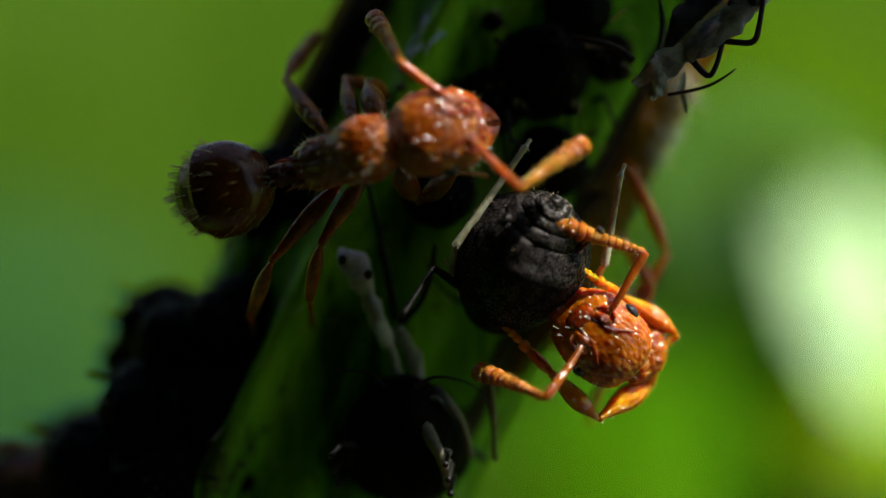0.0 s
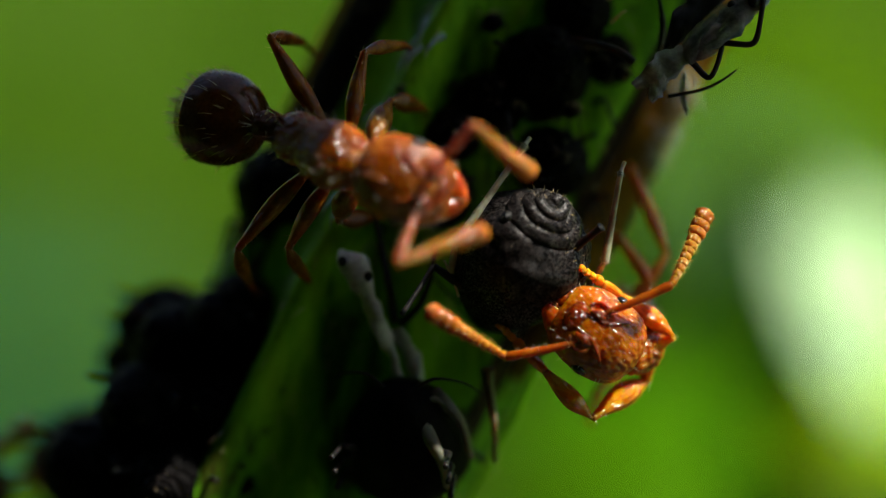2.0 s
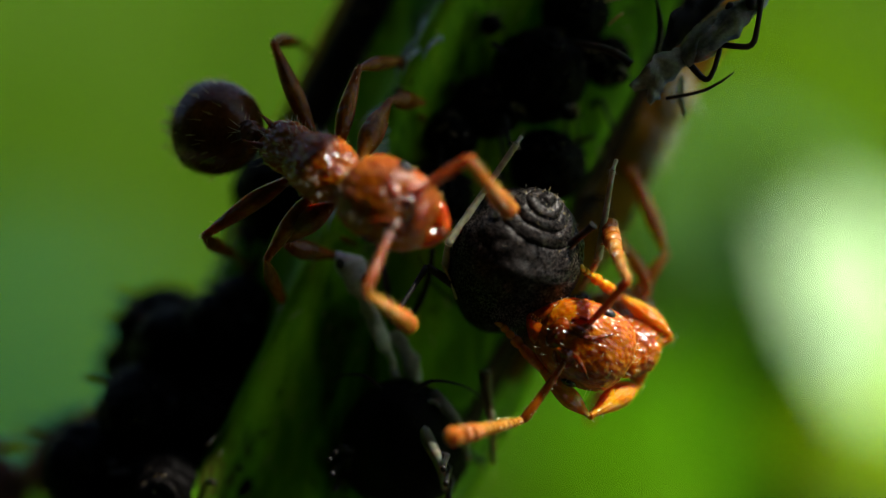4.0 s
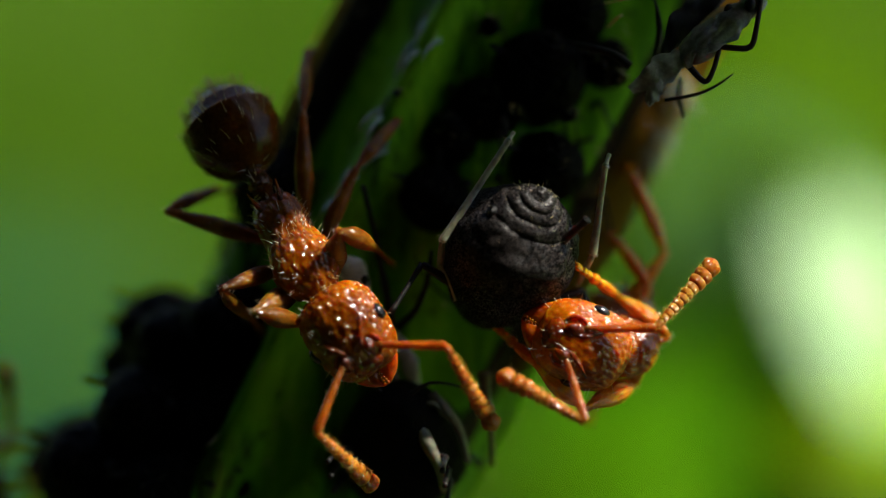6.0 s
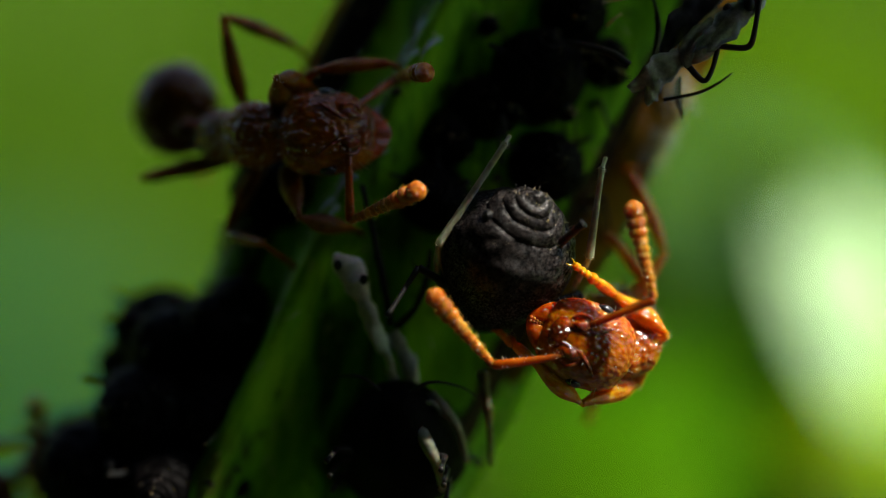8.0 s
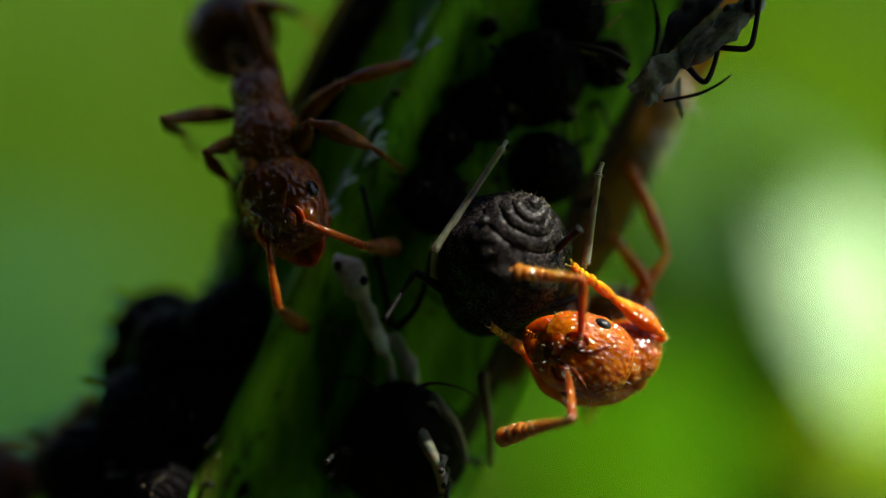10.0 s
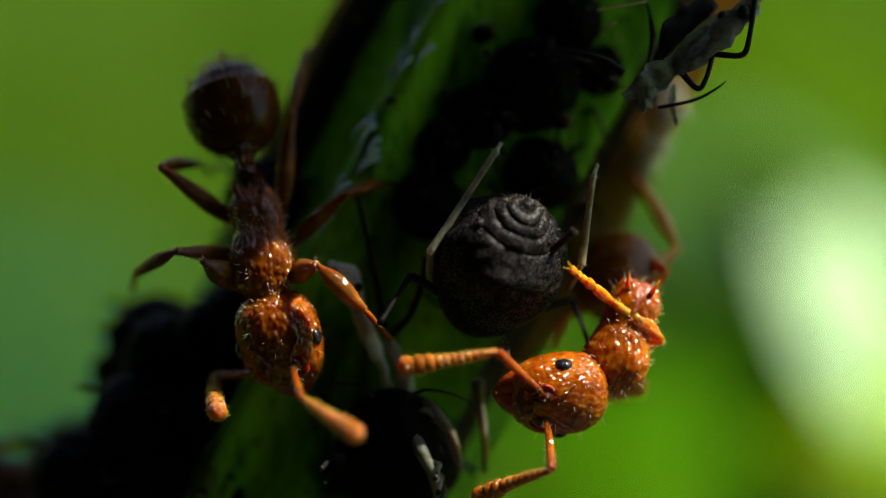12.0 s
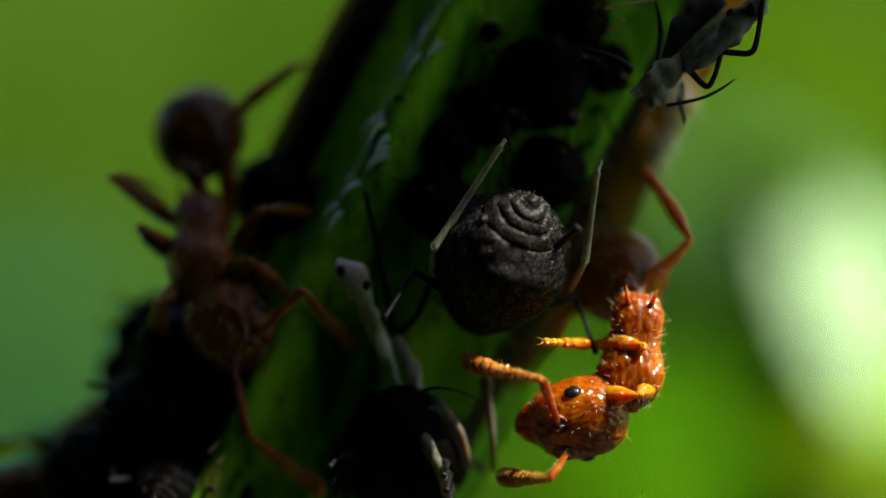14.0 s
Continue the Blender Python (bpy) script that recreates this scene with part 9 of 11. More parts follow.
    walk(amber_ant["tarsusHR"], [
        (0, mm(-1.528, -0.01, 1.208, 158, 24.1, -176.4)), (0.5, mm(-1.558, 0.218, 1.165, 165.4, 25.8, -177.7)), (1, mm(-1.607, 0.209, 1.127, 165.1, 27.6, -177.6)),
        (1.5, mm(-1.433, -0.016, 1.273, 157.5, 20.7, -176.5)), (2, mm(-1.401, -0.115, 1.29, 154.1, 19.3, -176)), (2.5, mm(-1.45, -0.109, 1.259, 154.5, 21.1, -175.9)),
        (3, mm(-1.468, -0.199, 1.238, 151.5, 21.6, -175.4)), (3.8, mm(-1.493, -0.261, 1.211, 149.4, 22.5, -175.1)), (4.6, mm(-1.539, -0.37, 1.152, 145.8, 24.3, -174.4)),
        (5.5, mm(-1.567, -0.435, 1.109, 143.5, 25.6, -174)), (6, mm(-1.507, -0.381, 1.173, 145.3, 23.2, -174.4)), (6.5, mm(-1.49, -0.3, 1.205, 148.1, 22.4, -174.8)),
        (7, mm(-1.582, -0.271, 1.142, 149.5, 25.8, -174.8)), (7.5, mm(-1.568, -0.194, 1.167, 152.1, 25.2, -175.2)), (8, mm(-1.491, -0.302, 1.204, 148.1, 22.4, -174.8)),
        (8.8, mm(-1.529, -0.281, 1.177, 148.8, 24, -174.8)), (9.6, mm(-1.598, -0.241, 1.121, 150.1, 27, -174.7)), (10.5, mm(-1.623, -0.208, 1.091, 150.9, 28.9, -174.6)),
        (11, mm(-2.144, -0.294, -0.91, 151.8, 66.8, -164.5)), (11.5, mm(-1.966, -0.391, -1.251, 159.8, 75.9, -151.9)), (12, mm(-1.808, -0.375, -1.487, -176, 81.6, -128.6)),
        (12.5, mm(-1.833, -0.294, -1.48, -176, 81.5, -132.5)), (13, mm(-1.869, -0.216, -1.43, -172.8, 82.1, -130)), (13.5, mm(-1.957, -0.114, -1.084, -165.5, 83.1, -122)),
        (14, mm(-2.029, -0.021, -0.842, -171.6, 83.4, -134.1))])
    # far_ant
    walk(far_ant["root"], on_stage([
        (0, mm(-5.756, 3.2, -3.283, 116.2, -24.1, -50.2)), (0.5, mm(-5.943, 3.2, -3.279, 115.5, -23.2, -50.4)), (1, mm(-6.254, 3.2, -3.289, 114.3, -21.6, -50.8)),
        (1.5, mm(-6.422, 3.2, -3.31, 113.6, -20.7, -51)), (2, mm(-6.341, 3.2, -3.289, 114.3, -21.6, -50.8)), (2.5, mm(-6.16, 3.2, -3.26, 115.5, -23.2, -50.4)),
        (3, mm(-6.073, 3.2, -3.251, 116.2, -24.1, -50.2)), (3.8, mm(-6.098, 3.2, -3.255, 116.3, -23.7, -50.9)), (4.6, mm(-6.163, 3.2, -3.275, 116.6, -22.8, -52.3)),
        (5.5, mm(-6.242, 3.2, -3.3, 116.9, -21.6, -54.1)), (6, mm(-6.276, 3.2, -3.315, 117, -21.1, -54.7)), (6.5, mm(-6.283, 3.2, -3.32, 117, -20.9, -55)),
        (7, mm(-6.254, 3.2, -3.32, 117, -20.9, -55)), (7.5, mm(-6.189, 3.2, -3.32, 117, -20.9, -55)), (8, mm(-6.142, 3.2, -3.327, 117, -20.9, -55)),
        (8.8, mm(-6.101, 3.2, -3.27, 116.1, -20.9, -54)), (9.6, mm(-6.024, 3.2, -3.169, 114.5, -20.8, -52.2)), (10.5, mm(-5.974, 3.2, -3.1, 113.6, -20.7, -51)),
        (11, mm(-5.971, 3.2, -3.091, 113.1, -20.6, -50.4)), (11.5, mm(-5.98, 3.2, -3.089, 112, -20.5, -49)), (12, mm(-5.995, 3.2, -3.093, 111, -20.4, -47.6)),
        (12.5, mm(-6.049, 3.2, -3.11, 110.5, -20.4, -47)), (13, mm(-5.962, 3.2, -3.14, 110.5, -20.4, -47)), (13.5, mm(-5.826, 3.2, -3.179, 110.5, -20.4, -47)),
        (14, mm(-5.771, 3.2, -3.196, 110.5, -20.4, -47))]))
    walk(far_ant["head"], [
        (0, mm(0.62, 0, 0, -98, 82.3, -105.8)), (0.5, mm(0.62, 0, 0, -113.3, 83.6, -119.3)), (1, mm(0.62, 0, 0, -154.2, 84.6, -156.6)),
        (1.5, mm(0.62, -0, -0, -176.5, 84, -176.9)), (2, mm(0.62, 0, 0, -150.3, 83.8, -153.4)), (2.5, mm(0.62, 0, 0, -114.9, 81.2, -123.2)),
        (3, mm(0.62, -0, 0, -103, 79.3, -114)), (3.8, mm(0.62, 0, 0, -106.9, 79.1, -117.7)), (4.6, mm(0.62, -0, -0, -115, 78.4, -125.5)),
        (5.5, mm(0.62, -0, 0, -123.6, 77.4, -133.5)), (6, mm(0.62, -0, 0, -126.6, 77, -136.3)), (6.5, mm(0.62, -0, -0, -127.7, 76.8, -137.4)),
        (7, mm(0.62, -0, 0, -126.2, 76, -136.7)), (7.5, mm(0.62, -0, -0, -123.4, 74.5, -135.5)), (8, mm(0.62, -0, -0, -121.9, 73.8, -134.9)),
        (8.8, mm(0.62, -0, -0, -122.6, 75.5, -134.3)), (9.6, mm(0.62, 0, 0, -123.2, 78.7, -132.4)), (10.5, mm(0.62, -0, 0, -122.7, 80.7, -130.4)),
        (11, mm(0.62, 0, -0, -124.5, 80.6, -132.4)), (11.5, mm(0.62, 0, 0, -127.8, 80.2, -136)), (12, mm(0.62, -0, -0, -130.2, 79.8, -138.8)),
        (12.5, mm(0.62, 0, 0, -131, 79.7, -139.8)), (13, mm(0.62, 0, 0, -123.3, 79.3, -133.3)), (13.5, mm(0.62, 0, 0, -110.1, 78.4, -122.2)),
        (14, mm(0.62, 0, 0, -103.7, 77.8, -116.9))])
    walk(far_ant["petiole"], [
        (0, mm(-0.6, 0, -0.06, -0, 22.7, -6.1)), (0.5, mm(-0.6, 0, -0.06, 0, 23.4, -5.4)), (1, mm(-0.6, 0, -0.06, 0, 24.8, -4.1)),
        (1.5, mm(-0.6, 0, -0.06, 0, 25.6, -3.4)), (2, mm(-0.6, -0, -0.06, 0, 24.9, -4.2)), (2.5, mm(-0.6, 0, -0.06, 0, 23.7, -5.6)),
        (3, mm(-0.6, 0, -0.06, 0, 23, -6.3)), (3.8, mm(-0.6, 0, -0.06, -0, 23.7, -6.2)), (4.6, mm(-0.6, 0, -0.06, 0, 25.3, -6)),
        (5.5, mm(-0.6, -0, -0.06, -0, 27.3, -5.7)), (6, mm(-0.6, 0, -0.06, -0, 28, -5.5)), (6.5, mm(-0.6, -0, -0.06, -0, 28.3, -5.5)),
        (7, mm(-0.6, -0, -0.06, 0, 30.6, -6.7)), (7.5, mm(-0.6, -0, -0.06, -0, 35.2, -9.2)), (8, mm(-0.6, -0, -0.06, -0, 38, -10.7)),
        (8.8, mm(-0.6, 0, -0.06, -0, 34.7, -8.6)), (9.6, mm(-0.6, 0, -0.06, 0, 28.7, -5.2)), (10.5, mm(-0.6, -0, -0.06, 0, 25, -3.3)),
        (11, mm(-0.6, -0, -0.06, -0, 24.6, -3)), (11.5, mm(-0.6, 0, -0.06, 0, 23.6, -2.3)), (12, mm(-0.6, -0, -0.06, 0, 22.6, -1.7)),
        (12.5, mm(-0.6, -0, -0.06, 0, 22.2, -1.4)), (13, mm(-0.6, 0, -0.06, 0, 22.1, -1.4)), (13.5, mm(-0.6, 0, -0.06, 0, 21.9, -1.3)),
        (14, mm(-0.6, 0, -0.06, 0, 21.8, -1.2))])
    walk(far_ant["gaster"], [
        (0, mm(-1.538, 0.1, 0.056, -0, -2.5, -6.1)), (0.5, mm(-1.537, 0.089, 0.07, 0, -1.6, -5.4)), (1, mm(-1.535, 0.068, 0.096, 0, -0, -4.1)),
        (1.5, mm(-1.533, 0.055, 0.109, 0, 0.8, -3.4)), (2, mm(-1.534, 0.068, 0.098, 0, 0.1, -4.2)), (2.5, mm(-1.536, 0.092, 0.075, 0, -1.3, -5.6)),
        (3, mm(-1.536, 0.104, 0.063, -0, -2, -6.3)), (3.8, mm(-1.535, 0.102, 0.076, 0, -1.3, -6.2)), (4.6, mm(-1.53, 0.097, 0.105, 0, 0.5, -6)),
        (5.5, mm(-1.524, 0.092, 0.141, 0, 2.7, -5.7)), (6, mm(-1.521, 0.089, 0.154, -0, 3.6, -5.5)), (6.5, mm(-1.52, 0.088, 0.16, -0, 3.9, -5.5)),
        (7, mm(-1.507, 0.107, 0.202, -0, 6.6, -6.7)), (7.5, mm(-1.473, 0.142, 0.287, -0, 12.2, -9.2)), (8, mm(-1.448, 0.161, 0.337, -0, 15.6, -10.7)),
        (8.8, mm(-1.478, 0.134, 0.277, -0, 11.5, -8.6)), (9.6, mm(-1.519, 0.084, 0.167, 0, 4.4, -5.2)), (10.5, mm(-1.535, 0.054, 0.099, 0, 0.2, -3.3)),
        (11, mm(-1.537, 0.049, 0.091, -0, -0.3, -3)), (11.5, mm(-1.54, 0.038, 0.074, 0, -1.4, -2.3)), (12, mm(-1.543, 0.028, 0.055, -0, -2.5, -1.7)),
        (12.5, mm(-1.544, 0.023, 0.047, 0, -3, -1.4)), (13, mm(-1.544, 0.023, 0.045, 0, -3.1, -1.4)), (13.5, mm(-1.544, 0.021, 0.042, 0, -3.3, -1.3)),
        (14, mm(-1.544, 0.02, 0.041, 0, -3.4, -1.2))])
    walk(far_ant["postpetiole"], [
        (0, mm(-0.938, 0.036, 0.082, 0, 2.5, 173.9)), (0.5, mm(-0.937, 0.032, 0.087, -0, 1.6, 174.6)), (1, mm(-0.936, 0.024, 0.096, 0, 0, 175.9)),
        (1.5, mm(-0.936, 0.02, 0.101, -0, -0.8, 176.6)), (2, mm(-0.936, 0.025, 0.097, -0, -0.1, 175.8)), (2.5, mm(-0.937, 0.033, 0.089, -0, 1.3, 174.4)),
        (3, mm(-0.937, 0.037, 0.084, 0, 2, 173.7)), (3.8, mm(-0.937, 0.037, 0.089, 0, 1.3, 173.8)), (4.6, mm(-0.935, 0.035, 0.099, 0, -0.5, 174)),
        (5.5, mm(-0.933, 0.033, 0.112, -0, -2.7, 174.3)), (6, mm(-0.932, 0.032, 0.117, 0, -3.6, 174.5)), (6.5, mm(-0.931, 0.032, 0.119, 0, -3.9, 174.5)),
        (7, mm(-0.926, 0.039, 0.134, 0, -6.6, 173.3)), (7.5, mm(-0.914, 0.051, 0.165, 0, -12.2, 170.8)), (8, mm(-0.905, 0.058, 0.183, 0, -15.6, 169.3)),
        (8.8, mm(-0.916, 0.048, 0.161, 0, -11.5, 171.4)), (9.6, mm(-0.931, 0.03, 0.122, -0, -4.4, 174.8)), (10.5, mm(-0.937, 0.019, 0.097, -0, -0.2, 176.7)),
        (11, mm(-0.937, 0.018, 0.095, 0, 0.3, 177)), (11.5, mm(-0.938, 0.014, 0.088, 0, 1.4, 177.7)), (12, mm(-0.939, 0.01, 0.082, 0, 2.5, 178.3)),
        (12.5, mm(-0.94, 0.008, 0.079, 0, 3, 178.6)), (13, mm(-0.94, 0.008, 0.078, -0, 3.1, 178.6)), (13.5, mm(-0.94, 0.007, 0.077, 0, 3.3, 178.7)),
        (14, mm(-0.94, 0.007, 0.076, 0, 3.4, 178.8))])
    walk(far_ant["scapeL"], [
        (0, mm(0.881, 0.027, -0.82, 166.6, 55, 160.9)), (0.5, mm(0.862, 0.062, -0.824, 158.8, 53.8, 156)), (1, mm(0.826, 0.128, -0.826, 145.4, 50.9, 147.5)),
        (1.5, mm(0.806, 0.164, -0.825, 138.9, 49.1, 143.3)), (2, mm(0.819, 0.115, -0.83, 154.4, 60.5, 152.9)), (2.5, mm(0.843, 0.025, -0.831, -141.9, 78.4, -150.5)),
        (3, mm(0.856, -0.024, -0.828, -71.1, 73.5, -80.9)), (3.8, mm(0.845, -0.022, -0.831, -93.2, 79.3, -103.8)), (4.6, mm(0.82, -0.017, -0.838, 177.1, 78.6, 166.2)),
        (5.5, mm(0.791, -0.01, -0.844, 141.7, 64.6, 132.1)), (6, mm(0.779, -0.007, -0.846, 134.4, 58.6, 125.4)), (6.5, mm(0.775, -0.006, -0.847, 131.8, 56.3, 123.1)),
        (7, mm(0.769, -0.02, -0.848, 129.6, 73.2, 117.7)), (7.5, mm(0.76, -0.047, -0.849, 47.6, 81.7, 33.3)), (8, mm(0.755, -0.061, -0.848, 145.3, 68.9, 131.4)),
        (8.8, mm(0.772, -0.038, -0.847, 147.3, 70.5, 134.9)), (9.6, mm(0.804, 0.004, -0.841, 152, 73.8, 142.3)), (10.5, mm(0.825, 0.031, -0.836, 156, 75.9, 148)),
        (11, mm(0.82, 0.032, -0.837, 162, 77.6, 153.8)), (11.5, mm(0.811, 0.032, -0.839, -178.6, 81.1, 172.9)), (12, mm(0.803, 0.032, -0.841, -143.2, 83.2, -151.9)),
        (12.5, mm(0.799, 0.031, -0.842, -122.4, 83.2, -131.2)), (13, mm(0.81, 0.009, -0.84, 164.1, 79.6, 153.6)), (13.5, mm(0.831, -0.031, -0.834, 131, 62.8, 120.4)),
        (14, mm(0.843, -0.051, -0.83, 120.7, 52.9, 111.4))])
    walk(far_ant["funL"], [
        (0, mm(0.88, 0, -0, 0, -50.5, -178.9)), (0.5, mm(0.88, 0, 0, 0, -45.1, 177.7)), (1, mm(0.88, -0, 0, 0, -37.1, 170.5)),
        (1.5, mm(0.88, -0, 0, 0, -33.8, 166.2)), (2, mm(0.88, 0, -0, 0, -43.6, 172.5)), (2.5, mm(0.88, -0, 0, 0, -70.9, 175.5)),
        (3, mm(0.88, 0, 0, -0, -87.2, 69.7)), (3.8, mm(0.88, 0, 0, 0, -79.3, 132.3)), (4.6, mm(0.88, 0, 0, -0, -62.1, 128.5)),
        (5.5, mm(0.88, -0, 0, -0, -48.4, 109)), (6, mm(0.88, 0, -0, 0, -44.6, 98.5)), (6.5, mm(0.88, 0, -0, -0, -43.3, 93.9)),
        (7, mm(0.88, -0, 0, 0, -48.1, 104.3)), (7.5, mm(0.88, 0, 0, -0, -57.3, 99)), (8, mm(0.88, -0, 0, 0, -46.7, 126)),
        (8.8, mm(0.88, -0, 0, 0, -52.8, 130.8)), (9.6, mm(0.88, -0, 0, 0, -65, 140.9)), (10.5, mm(0.88, -0, 0, 0, -73.2, 149.6)),
        (11, mm(0.88, 0, -0, 0, -74.3, 158.6)), (11.5, mm(0.88, 0, 0, 0, -76.9, -176.9)), (12, mm(0.88, 0, -0, -0, -78.2, -141.8)),
        (12.5, mm(0.88, -0, 0, 0, -77.7, -123.5)), (13, mm(0.88, -0, -0, -0, -75.4, -169.4)), (13.5, mm(0.88, 0, -0, -0, -68.9, 152)),
        (14, mm(0.88, 0, -0, 0, -69.1, 136.6))])
    walk(far_ant["scapeR"], [
        (0, mm(0.835, -0.307, -0.775, -178.2, 45.9, 173.4)), (0.5, mm(0.828, -0.274, -0.79, -168.7, 55, -176.5)), (1, mm(0.813, -0.211, -0.812, -134.6, 69.9, -137.6)),
        (1.5, mm(0.804, -0.176, -0.823, -94.3, 71.1, -92.9)), (2, mm(0.802, -0.224, -0.812, -124.2, 71.3, -127.5)), (2.5, mm(0.796, -0.309, -0.784, -153.7, 64.6, -163.7)),
        (3, mm(0.793, -0.352, -0.767, -162.7, 58.9, -175.9)), (3.8, mm(0.784, -0.35, -0.77, -164.7, 57.6, -177.6)), (4.6, mm(0.762, -0.346, -0.776, -166, 59.2, -178.2)),
        (5.5, mm(0.737, -0.34, -0.783, -166.9, 62.4, -178.2)), (6, mm(0.727, -0.338, -0.785, -167.2, 63.8, -178.1)), (6.5, mm(0.723, -0.337, -0.786, -167.3, 64.4, -178.1)),
        (7, mm(0.714, -0.349, -0.782, -170.4, 63.6, 177.9)), (7.5, mm(0.696, -0.372, -0.773, -175.1, 62.6, 171.6)), (8, mm(0.687, -0.385, -0.768, -176.1, 64.1, 169.8)),
        (8.8, mm(0.71, -0.365, -0.775, -167.2, 65.8, 180)), (9.6, mm(0.753, -0.327, -0.786, -154.3, 63.9, -165.2)), (10.5, mm(0.781, -0.303, -0.79, -138.1, 65.9, -147.3)),
        (11, mm(0.776, -0.302, -0.791, -121.1, 71.3, -129.2)), (11.5, mm(0.765, -0.301, -0.794, -81, 75.1, -87.7)), (12, mm(0.755, -0.302, -0.795, -37.9, 68.1, -43.4)),
        (12.5, mm(0.75, -0.303, -0.796, -21, 49.1, -23.8)), (13, mm(0.755, -0.322, -0.787, -18.2, 62.8, -25.9)), (13.5, mm(0.763, -0.357, -0.77, -8.5, 81.1, -20.8)),
        (14, mm(0.769, -0.376, -0.761, 45.9, 87.3, 32.3))])
    walk(far_ant["funR"], [
        (0, mm(0.88, 0, 0, -0, -45.7, -169.8)), (0.5, mm(0.88, -0, 0, -0, -55.8, -165)), (1, mm(0.88, -0, 0, 0, -73.9, -134.9)),
        (1.5, mm(0.88, -0, -0, -0, -76.1, -84.1)), (2, mm(0.88, -0, 0, -0, -72.4, -135)), (2.5, mm(0.88, -0, 0, 0, -58, -163.9)),
        (3, mm(0.88, 0, 0, 0, -47.3, -170.3)), (3.8, mm(0.88, 0, 0, 0, -41.5, -170.1)), (4.6, mm(0.88, 0, 0, 0, -40.1, -169.7)),
        (5.5, mm(0.88, 0, -0, 0, -41.2, -169.2)), (6, mm(0.88, -0, 0, -0, -42.2, -169)), (6.5, mm(0.88, -0, -0, 0, -42.6, -168.9)),
        (7, mm(0.88, 0, -0, 0, -41.8, -170.9)), (7.5, mm(0.88, 0, 0, 0, -41.1, -174.1)), (8, mm(0.88, -0, 0, 0, -43.4, -174.9)),
        (8.8, mm(0.88, -0, 0, 0, -46.9, -169)), (9.6, mm(0.88, -0, 0, 0, -48.3, -160.3)), (10.5, mm(0.88, 0, 0, 0, -55.7, -149.6)),
        (11, mm(0.88, -0, 0, 0, -63.7, -139.1)), (11.5, mm(0.88, 0, -0, 0, -71.8, -114.5)), (12, mm(0.88, 0, 0, -0, -72.4, -65.2)),
        (12.5, mm(0.88, 0, 0, 0, -56.4, -29.9)), (13, mm(0.88, 0, 0, 0, -68.8, -40)), (13.5, mm(0.88, 0, -0, 0, -80.1, -97.7)),
        (14, mm(0.88, -0, -0, -0, -78.2, -135.3))])
    walk(far_ant["femurFL"], [
        (0, mm(0.36, 0.24, -0.4, -0, -6.5, -17.2)), (0.5, mm(0.36, 0.24, -0.4, 0, 7.2, -21.7)), (1, mm(0.36, 0.24, -0.4, 0, 44.6, -38.5)),
        (1.5, mm(0.36, 0.24, -0.4, 0, 45.4, -37.5)), (2, mm(0.36, 0.24, -0.4, 0, 44.4, -39)), (2.5, mm(0.36, 0.24, -0.4, 0, 42.3, -41.7)),
        (3, mm(0.36, 0.24, -0.4, -0, 25.2, -32.9)), (3.8, mm(0.36, 0.24, -0.4, 0, 33, -36.1)), (4.6, mm(0.36, 0.24, -0.4, 0, 44.3, -41.3)),
        (5.5, mm(0.36, 0.24, -0.4, 0, 46.9, -40)), (6, mm(0.36, 0.24, -0.4, -0, 47.8, -39.5)), (6.5, mm(0.36, 0.24, -0.4, -0, 48.2, -39.3)),
        (7, mm(0.36, 0.24, -0.4, 0, 48.4, -39)), (7.5, mm(0.36, 0.24, -0.4, -0, 48.6, -38.2)), (8, mm(0.36, 0.24, -0.4, -0, 48.8, -37.8)),
        (8.8, mm(0.36, 0.24, -0.4, -0, 47.4, -39.2)), (9.6, mm(0.36, 0.24, -0.4, 0, 21.8, -28.3)), (10.5, mm(0.36, 0.24, -0.4, 0, 13.4, -27.4)),
        (11, mm(0.36, 0.24, -0.4, -0, 14.6, -26.9)), (11.5, mm(0.36, 0.24, -0.4, 0, 17.6, -25.8)), (12, mm(0.36, 0.24, -0.4, -0, 21.1, -24.9)),
        (12.5, mm(0.36, 0.24, -0.4, -0, 23, -24.5)), (13, mm(0.36, 0.24, -0.4, 0, 12.8, -19.3)), (13.5, mm(0.36, 0.24, -0.4, 0, -0.3, -12.2)),
        (14, mm(0.36, 0.24, -0.4, -0, -6.1, -8.7))])
